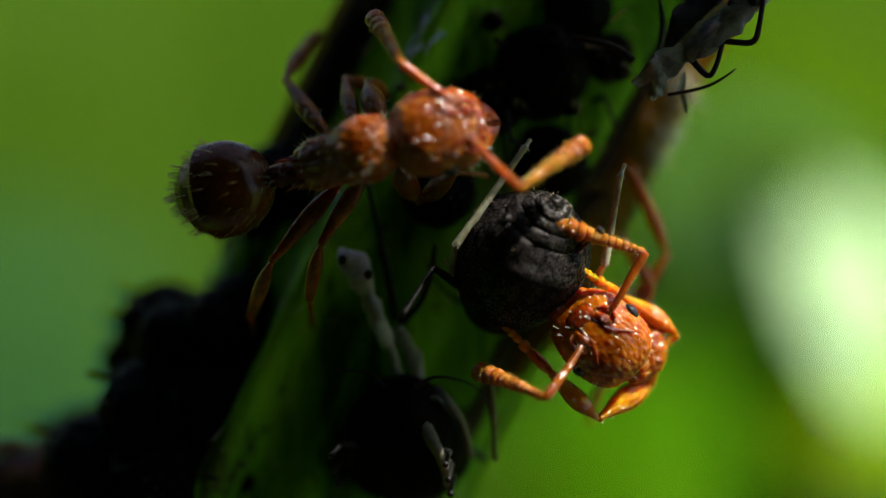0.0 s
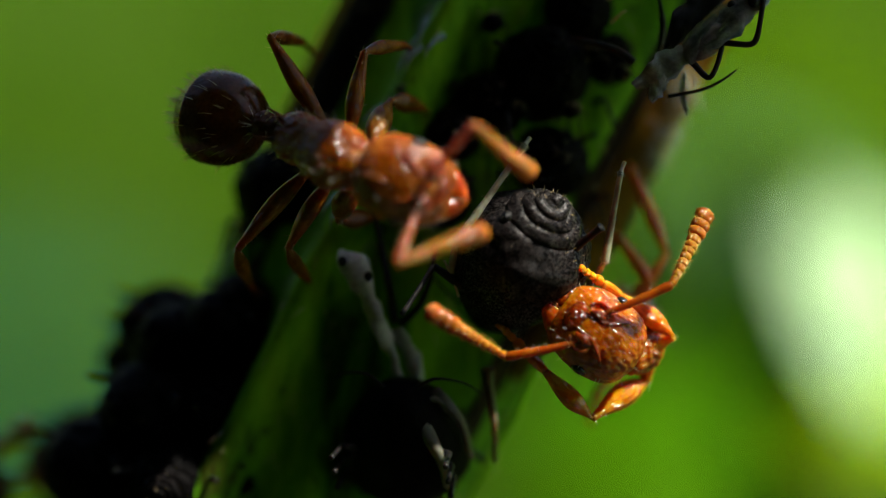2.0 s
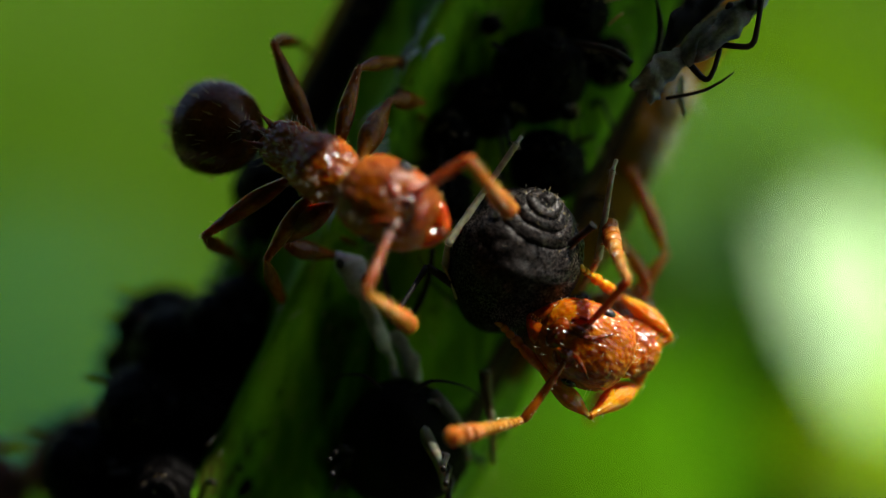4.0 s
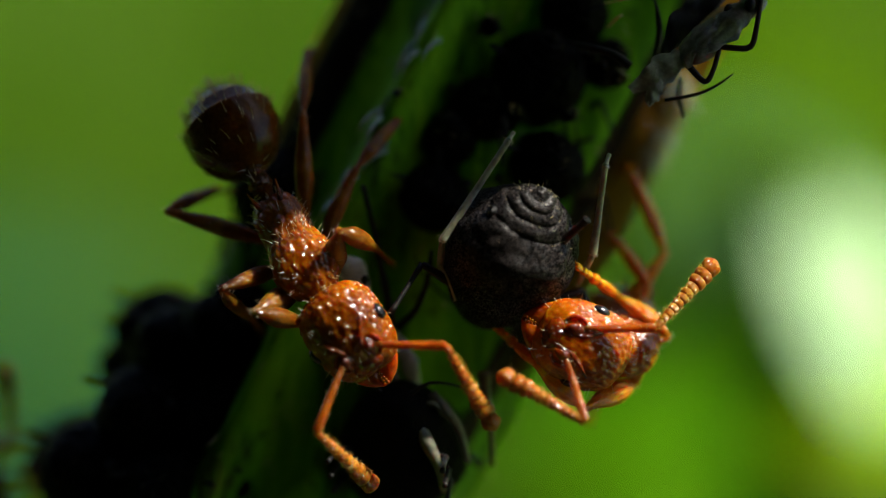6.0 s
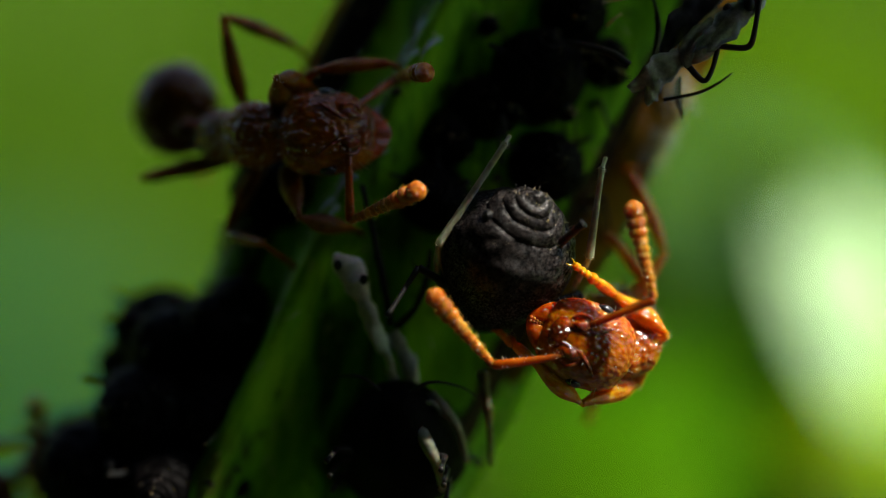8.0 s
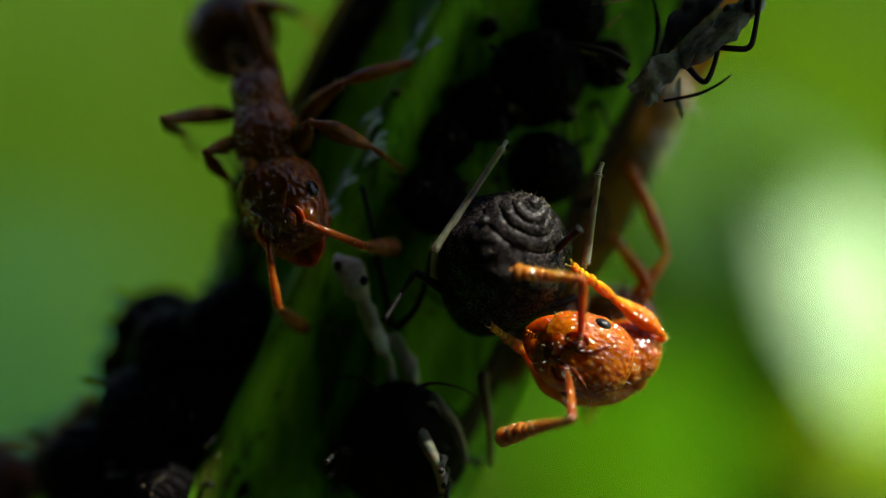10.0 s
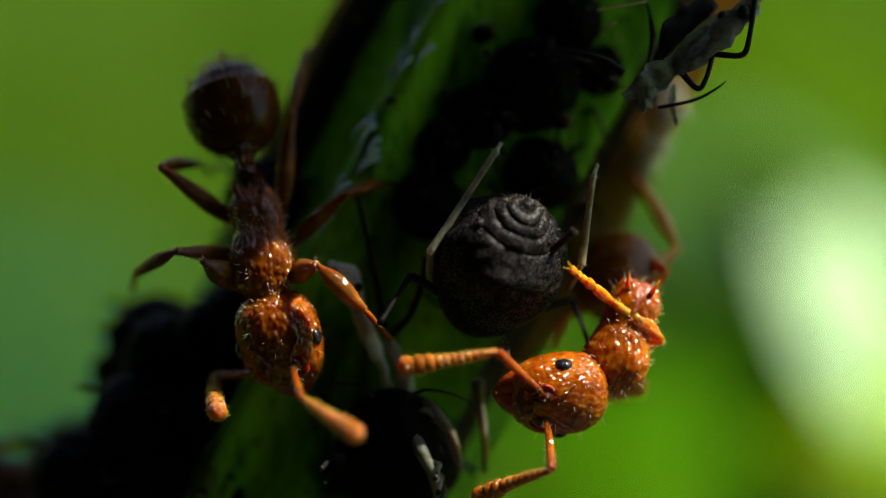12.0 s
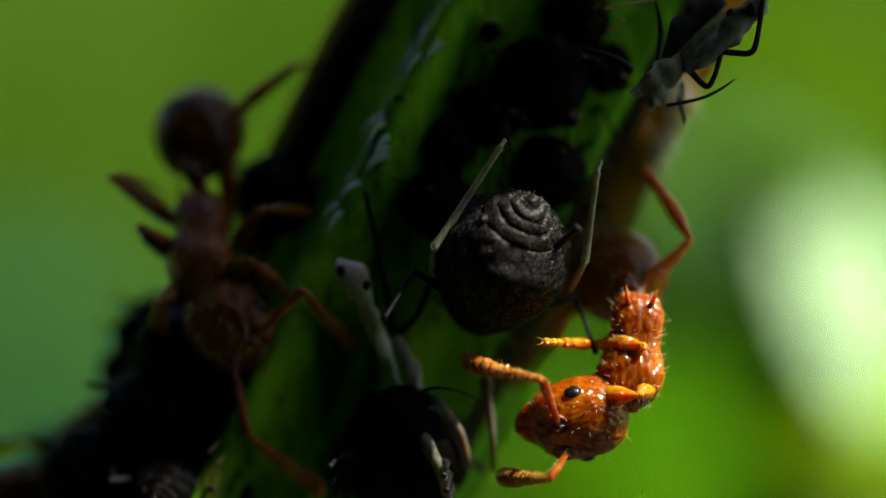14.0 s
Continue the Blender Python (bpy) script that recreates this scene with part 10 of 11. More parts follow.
    walk(far_ant["tibiaFL"], [
        (0, mm(0.95, 0, 0, -17.9, 70.9, -16.9)), (0.5, mm(0.95, -0, -0, -6.1, 57.9, -5.1)), (1, mm(0.95, 0, 0, 64.7, 6.2, 12.8)),
        (1.5, mm(0.95, 0, 0, 65.3, 5, 10.8)), (2, mm(0.95, 0, 0, 64.4, 5.8, 11.9)), (2.5, mm(0.95, 0, 0, 63, 7.7, 14.7)),
        (3, mm(0.95, 0, 0, 3.9, 38.1, 2.4)), (3.8, mm(0.95, 0, -0, 7.3, 30.7, 3.8)), (4.6, mm(0.95, 0, 0, 62.6, 6.7, 12.8)),
        (5.5, mm(0.95, -0, -0, 63, 5.3, 10.3)), (6, mm(0.95, 0, -0, 63.2, 4.9, 9.5)), (6.5, mm(0.95, 0, 0, 63.2, 4.7, 9.3)),
        (7, mm(0.95, -0, 0, 63.5, 4.8, 9.4)), (7.5, mm(0.95, 0, 0, 63.9, 4.8, 9.8)), (8, mm(0.95, 0, 0, 64.2, 4.9, 9.9)),
        (8.8, mm(0.95, -0, 0, 15.3, 18.8, 5)), (9.6, mm(0.95, 0, 0, 2.2, 45.6, 1.6)), (10.5, mm(0.95, 0, 0, 3.6, 53.7, 2.9)),
        (11, mm(0.95, 0, 0, 4.3, 52.1, 3.4)), (11.5, mm(0.95, 0, 0, 5.9, 48.1, 4.4)), (12, mm(0.95, 0, 0, 7.5, 43.5, 5.2)),
        (12.5, mm(0.95, 0, -0, 8.4, 41.1, 5.5)), (13, mm(0.95, 0, 0, 3.5, 51.6, 2.8)), (13.5, mm(0.95, 0, 0, -3.8, 65.3, -3.5)),
        (14, mm(0.95, 0, 0, -9.6, 71.2, -9.1))])
    walk(far_ant["tarsusFL"], [
        (0, mm(1.54, -0.201, -0.971, 30.3, 58.9, -148.8)), (0.5, mm(1.515, -0.259, -1.198, 28.8, 58.8, -149.4)), (1, mm(1.354, -0.337, -1.635, 37.4, 60.4, -143.7)),
        (1.5, mm(1.345, -0.34, -1.646, 38.8, 59.9, -143.3)), (2, mm(1.349, -0.363, -1.629, 39.4, 60.1, -142.9)), (2.5, mm(1.357, -0.395, -1.598, 39.4, 60.7, -142.5)),
        (3, mm(1.377, -0.39, -1.474, 31.2, 59.1, -148.2)), (3.8, mm(1.296, -0.391, -1.589, 30.5, 58.6, -148.7)), (4.6, mm(1.324, -0.387, -1.634, 38.4, 59, -144)),
        (5.5, mm(1.29, -0.364, -1.677, 37.3, 57.3, -145.4)), (6, mm(1.276, -0.354, -1.693, 36.7, 56.7, -145.9)), (6.5, mm(1.271, -0.35, -1.699, 36.4, 56.4, -146.2)),
        (7, mm(1.273, -0.341, -1.702, 35.8, 56.6, -146.4)), (7.5, mm(1.277, -0.321, -1.707, 34.7, 56.8, -146.8)), (8, mm(1.279, -0.31, -1.71, 34, 56.9, -147.1)),
        (8.8, mm(1.131, -0.308, -1.784, 25.9, 56.2, -151.6)), (9.6, mm(1.396, -0.301, -1.446, 24.1, 57.5, -151.9)), (10.5, mm(1.449, -0.3, -1.311, 23.9, 58.6, -151.5)),
        (11, mm(1.456, -0.285, -1.329, 23.9, 59.2, -151.2)), (11.5, mm(1.468, -0.254, -1.371, 24.1, 60.5, -150.5)), (12, mm(1.475, -0.223, -1.419, 24.5, 61.8, -149.7)),
        (12.5, mm(1.475, -0.209, -1.444, 24.7, 62.4, -149.2)), (13, mm(1.547, -0.152, -1.287, 24.4, 62.3, -149.4)), (13.5, mm(1.594, -0.046, -1.074, 24, 62.2, -149.7)),
        (14, mm(1.597, 0.011, -0.98, 23.9, 62.2, -149.7))])
    walk(far_ant["femurFR"], [
        (0, mm(0.36, -0.24, -0.4, -0, -34.1, -11.7)), (0.5, mm(0.36, -0.24, -0.4, 0, -23.3, -15.8)), (1, mm(0.36, -0.24, -0.4, 0, -0.4, -22.6)),
        (1.5, mm(0.36, -0.24, -0.4, 0, 16.1, -27.9)), (2, mm(0.36, -0.24, -0.4, 0, 6.5, -25.9)), (2.5, mm(0.36, -0.24, -0.4, 0, -7.9, -23.5)),
        (3, mm(0.36, -0.24, -0.4, -0, -14.8, -22.5)), (3.8, mm(0.36, -0.24, -0.4, -0, -11.7, -22.5)), (4.6, mm(0.36, -0.24, -0.4, 0, -4.5, -22.6)),
        (5.5, mm(0.36, -0.24, -0.4, 0, 4.9, -23.2)), (6, mm(0.36, -0.24, -0.4, -0, 8.8, -23.5)), (6.5, mm(0.36, -0.24, -0.4, -0, 10.4, -23.7)),
        (7, mm(0.36, -0.24, -0.4, 0, 7.6, -22.2)), (7.5, mm(0.36, -0.24, -0.4, -0, 2.7, -19.8)), (8, mm(0.36, -0.24, -0.4, -0, 0.3, -18.5)),
        (8.8, mm(0.36, -0.24, -0.4, 0, -4.3, -18.9)), (9.6, mm(0.36, -0.24, -0.4, 0, -12.5, -20.3)), (10.5, mm(0.36, -0.24, -0.4, 0, -17.5, -21.6)),
        (11, mm(0.36, -0.24, -0.4, -0, -16.7, -21)), (11.5, mm(0.36, -0.24, -0.4, 0, -14.9, -19.7)), (12, mm(0.36, -0.24, -0.4, 0, -13, -18.5)),
        (12.5, mm(0.36, -0.24, -0.4, 0, -12.1, -17.9)), (13, mm(0.36, -0.24, -0.4, 0, -17.4, -14.6)), (13.5, mm(0.36, -0.24, -0.4, 0, -26.3, -8.2)),
        (14, mm(0.36, -0.24, -0.4, 0, -30.8, -4.5))])
    walk(far_ant["tibiaFR"], [
        (0, mm(0.95, 0, 0, -129.9, 64.6, -132.8)), (0.5, mm(0.95, 0, 0, -109.6, 72.4, -110.5)), (1, mm(0.95, 0, -0, -39.3, 68.3, -37.3)),
        (1.5, mm(0.95, 0, 0, -21.8, 53.8, -17.9)), (2, mm(0.95, 0, -0, -29, 62.1, -26.1)), (2.5, mm(0.95, 0, 0, -52.8, 72, -51.4)),
        (3, mm(0.95, 0, -0, -73, 74.3, -72.3)), (3.8, mm(0.95, -0, 0, -65.7, 73.3, -64.8)), (4.6, mm(0.95, 0, -0, -52, 69.9, -50.3)),
        (5.5, mm(0.95, 0, 0, -40.6, 64.2, -37.7)), (6, mm(0.95, 0, 0, -37.3, 61.4, -33.8)), (6.5, mm(0.95, 0, -0, -36.2, 60.3, -32.5)),
        (7, mm(0.95, 0, -0, -39.9, 62.8, -36.6)), (7.5, mm(0.95, 0, 0, -48.2, 66.7, -45.7)), (8, mm(0.95, 0, 0, -53.5, 68.3, -51.5)),
        (8.8, mm(0.95, 0, 0, -60, 71.3, -58.6)), (9.6, mm(0.95, 0, 0, -77.7, 75.7, -77.3)), (10.5, mm(0.95, 0, 0, -93.3, 77.4, -93.3)),
        (11, mm(0.95, -0, 0, -88.3, 77.7, -88.2)), (11.5, mm(0.95, 0, 0, -76.1, 78.1, -75.8)), (12, mm(0.95, 0, 0, -63.6, 77.8, -63.1)),
        (12.5, mm(0.95, -0, 0, -58.1, 77.4, -57.5)), (13, mm(0.95, 0, 0, -85.9, 78.3, -85.8)), (13.5, mm(0.95, 0, 0, -123.3, 73.4, -124.4)),
        (14, mm(0.95, -0, 0, -132.7, 69.2, -134.6))])
    walk(far_ant["tarsusFR"], [
        (0, mm(1.277, -0.671, -0.551, 39.6, 55.2, -147.6)), (0.5, mm(1.344, -0.738, -0.711, 38.1, 55.1, -148.1)), (1, mm(1.381, -0.848, -1.088, 35.3, 55.1, -149.1)),
        (1.5, mm(1.313, -0.899, -1.361, 33.9, 55.1, -149.5)), (2, mm(1.355, -0.895, -1.203, 35.4, 55.1, -149)), (2.5, mm(1.371, -0.878, -0.956, 38.3, 55.2, -148)),
        (3, mm(1.359, -0.864, -0.841, 39.8, 55.3, -147.5)), (3.8, mm(1.363, -0.866, -0.892, 39, 54.7, -148)), (4.6, mm(1.36, -0.871, -1.016, 37.2, 53.5, -149.2)),
        (5.5, mm(1.336, -0.875, -1.176, 35.1, 52, -150.5)), (6, mm(1.319, -0.875, -1.242, 34.3, 51.4, -151)), (6.5, mm(1.31, -0.875, -1.268, 34, 51.2, -151.2)),
        (7, mm(1.325, -0.856, -1.222, 34, 51.2, -151.2)), (7.5, mm(1.345, -0.82, -1.143, 33.9, 51.2, -151.3)), (8, mm(1.352, -0.8, -1.103, 33.9, 51.2, -151.3)),
        (8.8, mm(1.358, -0.798, -1.028, 33.7, 52.1, -151)), (9.6, mm(1.353, -0.799, -0.894, 33.5, 53.8, -150.3)), (10.5, mm(1.338, -0.804, -0.815, 33.5, 54.9, -149.8)),
        (11, mm(1.353, -0.792, -0.828, 33.5, 55.5, -149.5)), (11.5, mm(1.385, -0.767, -0.856, 33.7, 56.8, -148.8)), (12, mm(1.416, -0.742, -0.884, 34, 58.1, -147.9)),
        (12.5, mm(1.43, -0.731, -0.897, 34.2, 58.7, -147.5)), (13, mm(1.422, -0.673, -0.813, 34.1, 58.7, -147.6)), (13.5, mm(1.385, -0.567, -0.677, 34, 58.7, -147.7)),
        (14, mm(1.356, -0.51, -0.612, 34, 58.7, -147.7))])
    walk(far_ant["femurML"], [
        (0, mm(0, 0.24, -0.42, 0, -24.1, 25.8)), (0.5, mm(-0, 0.24, -0.42, 0, -16.8, 19.4)), (1, mm(0, 0.24, -0.42, 0, -0.3, 10.7)),
        (1.5, mm(-0, 0.24, -0.42, 0, 11, 7.3)), (2, mm(0, 0.24, -0.42, 0, 4.9, 8.1)), (2.5, mm(-0, 0.24, -0.42, 0, -5, 10.4)),
        (3, mm(-0, 0.24, -0.42, -0, -9.8, 12.1)), (3.8, mm(0, 0.24, -0.42, 0, -7.3, 11.8)), (4.6, mm(0, 0.24, -0.42, -0, -1.2, 11.2)),
        (5.5, mm(-0, 0.24, -0.42, 0, 6.5, 10.8)), (6, mm(0, 0.24, -0.42, 0, 9.6, 10.7)), (6.5, mm(0, 0.24, -0.42, 0, 10.9, 10.7)),
        (7, mm(0, 0.24, -0.42, -0, 8.7, 11.7)), (7.5, mm(0, 0.24, -0.42, 0, 5, 13.7)), (8, mm(0, 0.24, -0.42, 0, 3.1, 14.8)),
        (8.8, mm(0, 0.24, -0.42, 0, -2.2, 14.3)), (9.6, mm(-0, 0.24, -0.42, -0, -11.6, 13.5)), (10.5, mm(-0, 0.24, -0.42, 0, -17.3, 12.9)),
        (11, mm(0, 0.24, -0.42, -0, -16.6, 13.2)), (11.5, mm(0, 0.24, -0.42, 0, -15.2, 13.9)), (12, mm(0, 0.24, -0.42, 0, -13.6, 14.7)),
        (12.5, mm(0, 0.24, -0.42, -0, -12.9, 15.1)), (13, mm(-0, 0.24, -0.42, -0, -16.4, 18.9)), (13.5, mm(0, 0.24, -0.42, -0, -22.3, 26.7)),
        (14, mm(-0, 0.24, -0.42, 0, -25, 31.5))])
    walk(far_ant["tibiaML"], [
        (0, mm(1, 0, 0, -141.2, 55.6, -146.4)), (0.5, mm(1, -0, 0, -133.7, 63.2, -137)), (1, mm(1, -0, 0, -93.4, 73.2, -93.5)),
        (1.5, mm(1, -0, 0, -57.4, 70.5, -55.9)), (2, mm(1, -0, 0, -74.7, 72.5, -74)), (2.5, mm(1, 0, 0, -105.2, 70.9, -106)),
        (3, mm(1, 0, -0, -116.5, 68.3, -118.2)), (3.8, mm(1, 0, 0, -112.4, 69.4, -113.7)), (4.6, mm(1, -0, 0, -100.7, 71.3, -101.3)),
        (5.5, mm(1, 0, -0, -82.8, 72.2, -82.5)), (6, mm(1, 0, 0, -75.3, 71.9, -74.6)), (6.5, mm(1, 0, 0, -72.4, 71.7, -71.5)),
        (7, mm(1, 0, 0, -79.4, 72.5, -78.9)), (7.5, mm(1, 0, 0, -92.9, 73, -93.1)), (8, mm(1, -0, -0, -100, 72.9, -100.5)),
        (8.8, mm(1, 0, 0, -112.3, 71.9, -113.3)), (9.6, mm(1, -0, 0, -129.3, 68.4, -131.3)), (10.5, mm(1, -0, 0, -136.4, 65.5, -139.1)),
        (11, mm(1, -0, 0, -135.1, 66.5, -137.6)), (11.5, mm(1, -0, 0, -131.5, 68.6, -133.5)), (12, mm(1, 0, -0, -126.6, 70.6, -128.2)),
        (12.5, mm(1, 0, 0, -123.9, 71.5, -125.3)), (13, mm(1, -0, -0, -132.8, 68.4, -134.9)), (13.5, mm(1, 0, 0, -142.8, 62.2, -146.1)),
        (14, mm(1, -0, 0, -146.1, 58.9, -150.1))])
    walk(far_ant["tarsusML"], [
        (0, mm(0.865, 0.373, -0.786, 33.3, 54, -151.1)), (0.5, mm(0.942, 0.304, -0.909, 31.8, 53.9, -151.6)), (1, mm(1.016, 0.192, -1.2, 29.1, 53.6, -152.5)),
        (1.5, mm(1.006, 0.141, -1.399, 27.6, 53.6, -152.9)), (2, mm(1.021, 0.146, -1.29, 29.1, 53.7, -152.5)), (2.5, mm(1.021, 0.166, -1.111, 31.9, 53.9, -151.5)),
        (3, mm(1.008, 0.182, -1.024, 33.4, 54, -151)), (3.8, mm(1.007, 0.179, -1.07, 32.7, 53.5, -151.5)), (4.6, mm(0.997, 0.174, -1.176, 31.1, 52.2, -152.6)),
        (5.5, mm(0.968, 0.171, -1.312, 29.2, 50.6, -153.7)), (6, mm(0.951, 0.17, -1.367, 28.5, 50, -154.1)), (6.5, mm(0.944, 0.17, -1.389, 28.2, 49.8, -154.3)),
        (7, mm(0.946, 0.189, -1.352, 28.2, 49.8, -154.3)), (7.5, mm(0.946, 0.224, -1.287, 28.1, 49.7, -154.3)), (8, mm(0.943, 0.243, -1.254, 28.1, 49.7, -154.3)),
        (8.8, mm(0.957, 0.243, -1.165, 27.9, 50.6, -154.1)), (9.6, mm(0.964, 0.237, -1.006, 27.5, 52.4, -153.5)), (10.5, mm(0.957, 0.23, -0.912, 27.4, 53.5, -153.1)),
        (11, mm(0.967, 0.24, -0.923, 27.3, 54.1, -152.8)), (11.5, mm(0.99, 0.262, -0.949, 27.4, 55.4, -152.2)), (12, mm(1.012, 0.285, -0.976, 27.5, 56.7, -151.6)),
        (12.5, mm(1.022, 0.295, -0.989, 27.6, 57.3, -151.2)), (13, mm(0.988, 0.352, -0.928, 27.6, 57.3, -151.2)), (13.5, mm(0.906, 0.458, -0.832, 27.6, 57.3, -151.2)),
        (14, mm(0.853, 0.515, -0.789, 27.6, 57.3, -151.2))])
    walk(far_ant["femurMR"], [
        (0, mm(-0, -0.24, -0.42, -0, -49.4, -13.1)), (0.5, mm(0, -0.24, -0.42, -0, -39.4, -17.6)), (1, mm(0, -0.24, -0.42, 0, -19.8, -23.8)),
        (1.5, mm(-0, -0.24, -0.42, 0, -8.1, -27)), (2, mm(0, -0.24, -0.42, 0, -14.6, -26.1)), (2.5, mm(0, -0.24, -0.42, 0, -25.9, -24.5)),
        (3, mm(-0, -0.24, -0.42, -0, -31.7, -23.6)), (3.8, mm(0, -0.24, -0.42, -0, -29.2, -23.3)), (4.6, mm(0, -0.24, -0.42, 0, -23.4, -22.9)),
        (5.5, mm(-0, -0.24, -0.42, 0, -16.3, -22.7)), (6, mm(0, -0.24, -0.42, -0, -13.4, -22.6)), (6.5, mm(0, -0.24, -0.42, -0, -12.3, -22.6)),
        (7, mm(-0, -0.24, -0.42, -0, -14.3, -21.6)), (7.5, mm(0, -0.24, -0.42, -0, -17.9, -19.7)), (8, mm(0, -0.24, -0.42, -0, -19.9, -18.7)),
        (8.8, mm(0, -0.24, -0.42, -0, -23.4, -19.9)), (9.6, mm(-0, -0.24, -0.42, 0, -29.9, -22.9)), (10.5, mm(-0, -0.24, -0.42, 0, -33.9, -25.5)),
        (11, mm(0, -0.24, -0.42, -0, -33.1, -24.9)), (11.5, mm(0, -0.24, -0.42, -0, -31.2, -23.7)), (12, mm(0, -0.24, -0.42, -0, -29.3, -22.5)),
        (12.5, mm(0, -0.24, -0.42, 0, -28.5, -22)), (13, mm(0, -0.24, -0.42, 0, -33.1, -18.9)), (13.5, mm(0, -0.24, -0.42, 0, -41.4, -12.7)),
        (14, mm(-0, -0.24, -0.42, 0, -45.6, -8.9))])
    walk(far_ant["tibiaMR"], [
        (0, mm(1, 0, -0, -118.1, 34.8, -133.1)), (0.5, mm(1, -0, -0, -116.6, 43.9, -125.9)), (1, mm(1, 0, 0, -99.9, 55.6, -102)),
        (1.5, mm(1, 0, 0, -82.8, 57.4, -81.4)), (2, mm(1, -0, 0, -91.7, 56.9, -92)), (2.5, mm(1, 0, 0, -104.7, 53.4, -108.1)),
        (3, mm(1, 0, -0, -109.7, 50.5, -114.8)), (3.8, mm(1, 0, -0, -108, 51, -112.7)), (4.6, mm(1, -0, 0, -104, 52.1, -107.5)),
        (5.5, mm(1, 0, 0, -98.4, 53, -100.5)), (6, mm(1, 0, -0, -96.1, 53.2, -97.6)), (6.5, mm(1, 0, 0, -95.2, 53.2, -96.4)),
        (7, mm(1, 0, 0, -98.1, 52.7, -100.1)), (7.5, mm(1, -0, 0, -102.9, 51.4, -106.4)), (8, mm(1, 0, 0, -105.3, 50.5, -109.5)),
        (8.8, mm(1, 0, 0, -107.5, 50.6, -112.2)), (9.6, mm(1, -0, 0, -111.7, 51.1, -117)), (10.5, mm(1, 0, 0, -114.4, 51.6, -120)),
        (11, mm(1, -0, 0, -114, 52.4, -119.3)), (11.5, mm(1, -0, 0, -112.9, 54.1, -117.5)), (12, mm(1, 0, -0, -111.4, 55.8, -115.4)),
        (12.5, mm(1, 0, 0, -110.6, 56.6, -114.3)), (13, mm(1, -0, -0, -116.3, 53, -121.7)), (13.5, mm(1, 0, 0, -122.3, 45, -131.8)),
        (14, mm(1, -0, 0, -123.5, 40.1, -135.7))])
    walk(far_ant["tarsusMR"], [
        (0, mm(0.577, -0.88, -0.314, 63.3, 48.7, -146)), (0.5, mm(0.68, -0.959, -0.445, 61.9, 48.6, -146.3)), (1, mm(0.805, -1.09, -0.75, 59.4, 48.6, -146.8)),
        (1.5, mm(0.828, -1.153, -0.954, 58.1, 48.6, -147)), (2, mm(0.814, -1.137, -0.837, 59.4, 48.6, -146.8)), (2.5, mm(0.763, -1.098, -0.642, 62, 48.6, -146.2)),
        (3, mm(0.724, -1.073, -0.548, 63.3, 48.7, -145.9)), (3.8, mm(0.739, -1.077, -0.586, 62.6, 48.2, -146.4)), (4.6, mm(0.766, -1.086, -0.677, 60.9, 47, -147.3)),
        (5.5, mm(0.788, -1.095, -0.794, 59, 45.5, -148.4)), (6, mm(0.793, -1.098, -0.842, 58.3, 44.9, -148.8)), (6.5, mm(0.794, -1.099, -0.861, 58, 44.7, -148.9)),
        (7, mm(0.793, -1.079, -0.827, 58, 44.7, -148.9)), (7.5, mm(0.787, -1.043, -0.766, 58, 44.7, -148.9)), (8, mm(0.782, -1.024, -0.734, 57.9, 44.7, -148.9)),
        (8.8, mm(0.766, -1.03, -0.683, 57.9, 45.6, -148.6)), (9.6, mm(0.725, -1.045, -0.591, 57.8, 47.4, -147.7)), (10.5, mm(0.692, -1.058, -0.537, 57.9, 48.5, -147.2)),
        (11, mm(0.711, -1.052, -0.553, 58, 49.1, -146.8)), (11.5, mm(0.753, -1.036, -0.586, 58.2, 50.4, -146.1)), (12, mm(0.794, -1.019, -0.619, 58.6, 51.7, -145.3)),
        (12.5, mm(0.812, -1.012, -0.633, 58.7, 52.3, -144.9)), (13, mm(0.789, -0.954, -0.564, 58.7, 52.3, -144.9)), (13.5, mm(0.728, -0.848, -0.45, 58.7, 52.3, -144.9)),
        (14, mm(0.686, -0.791, -0.396, 58.7, 52.2, -144.9))])
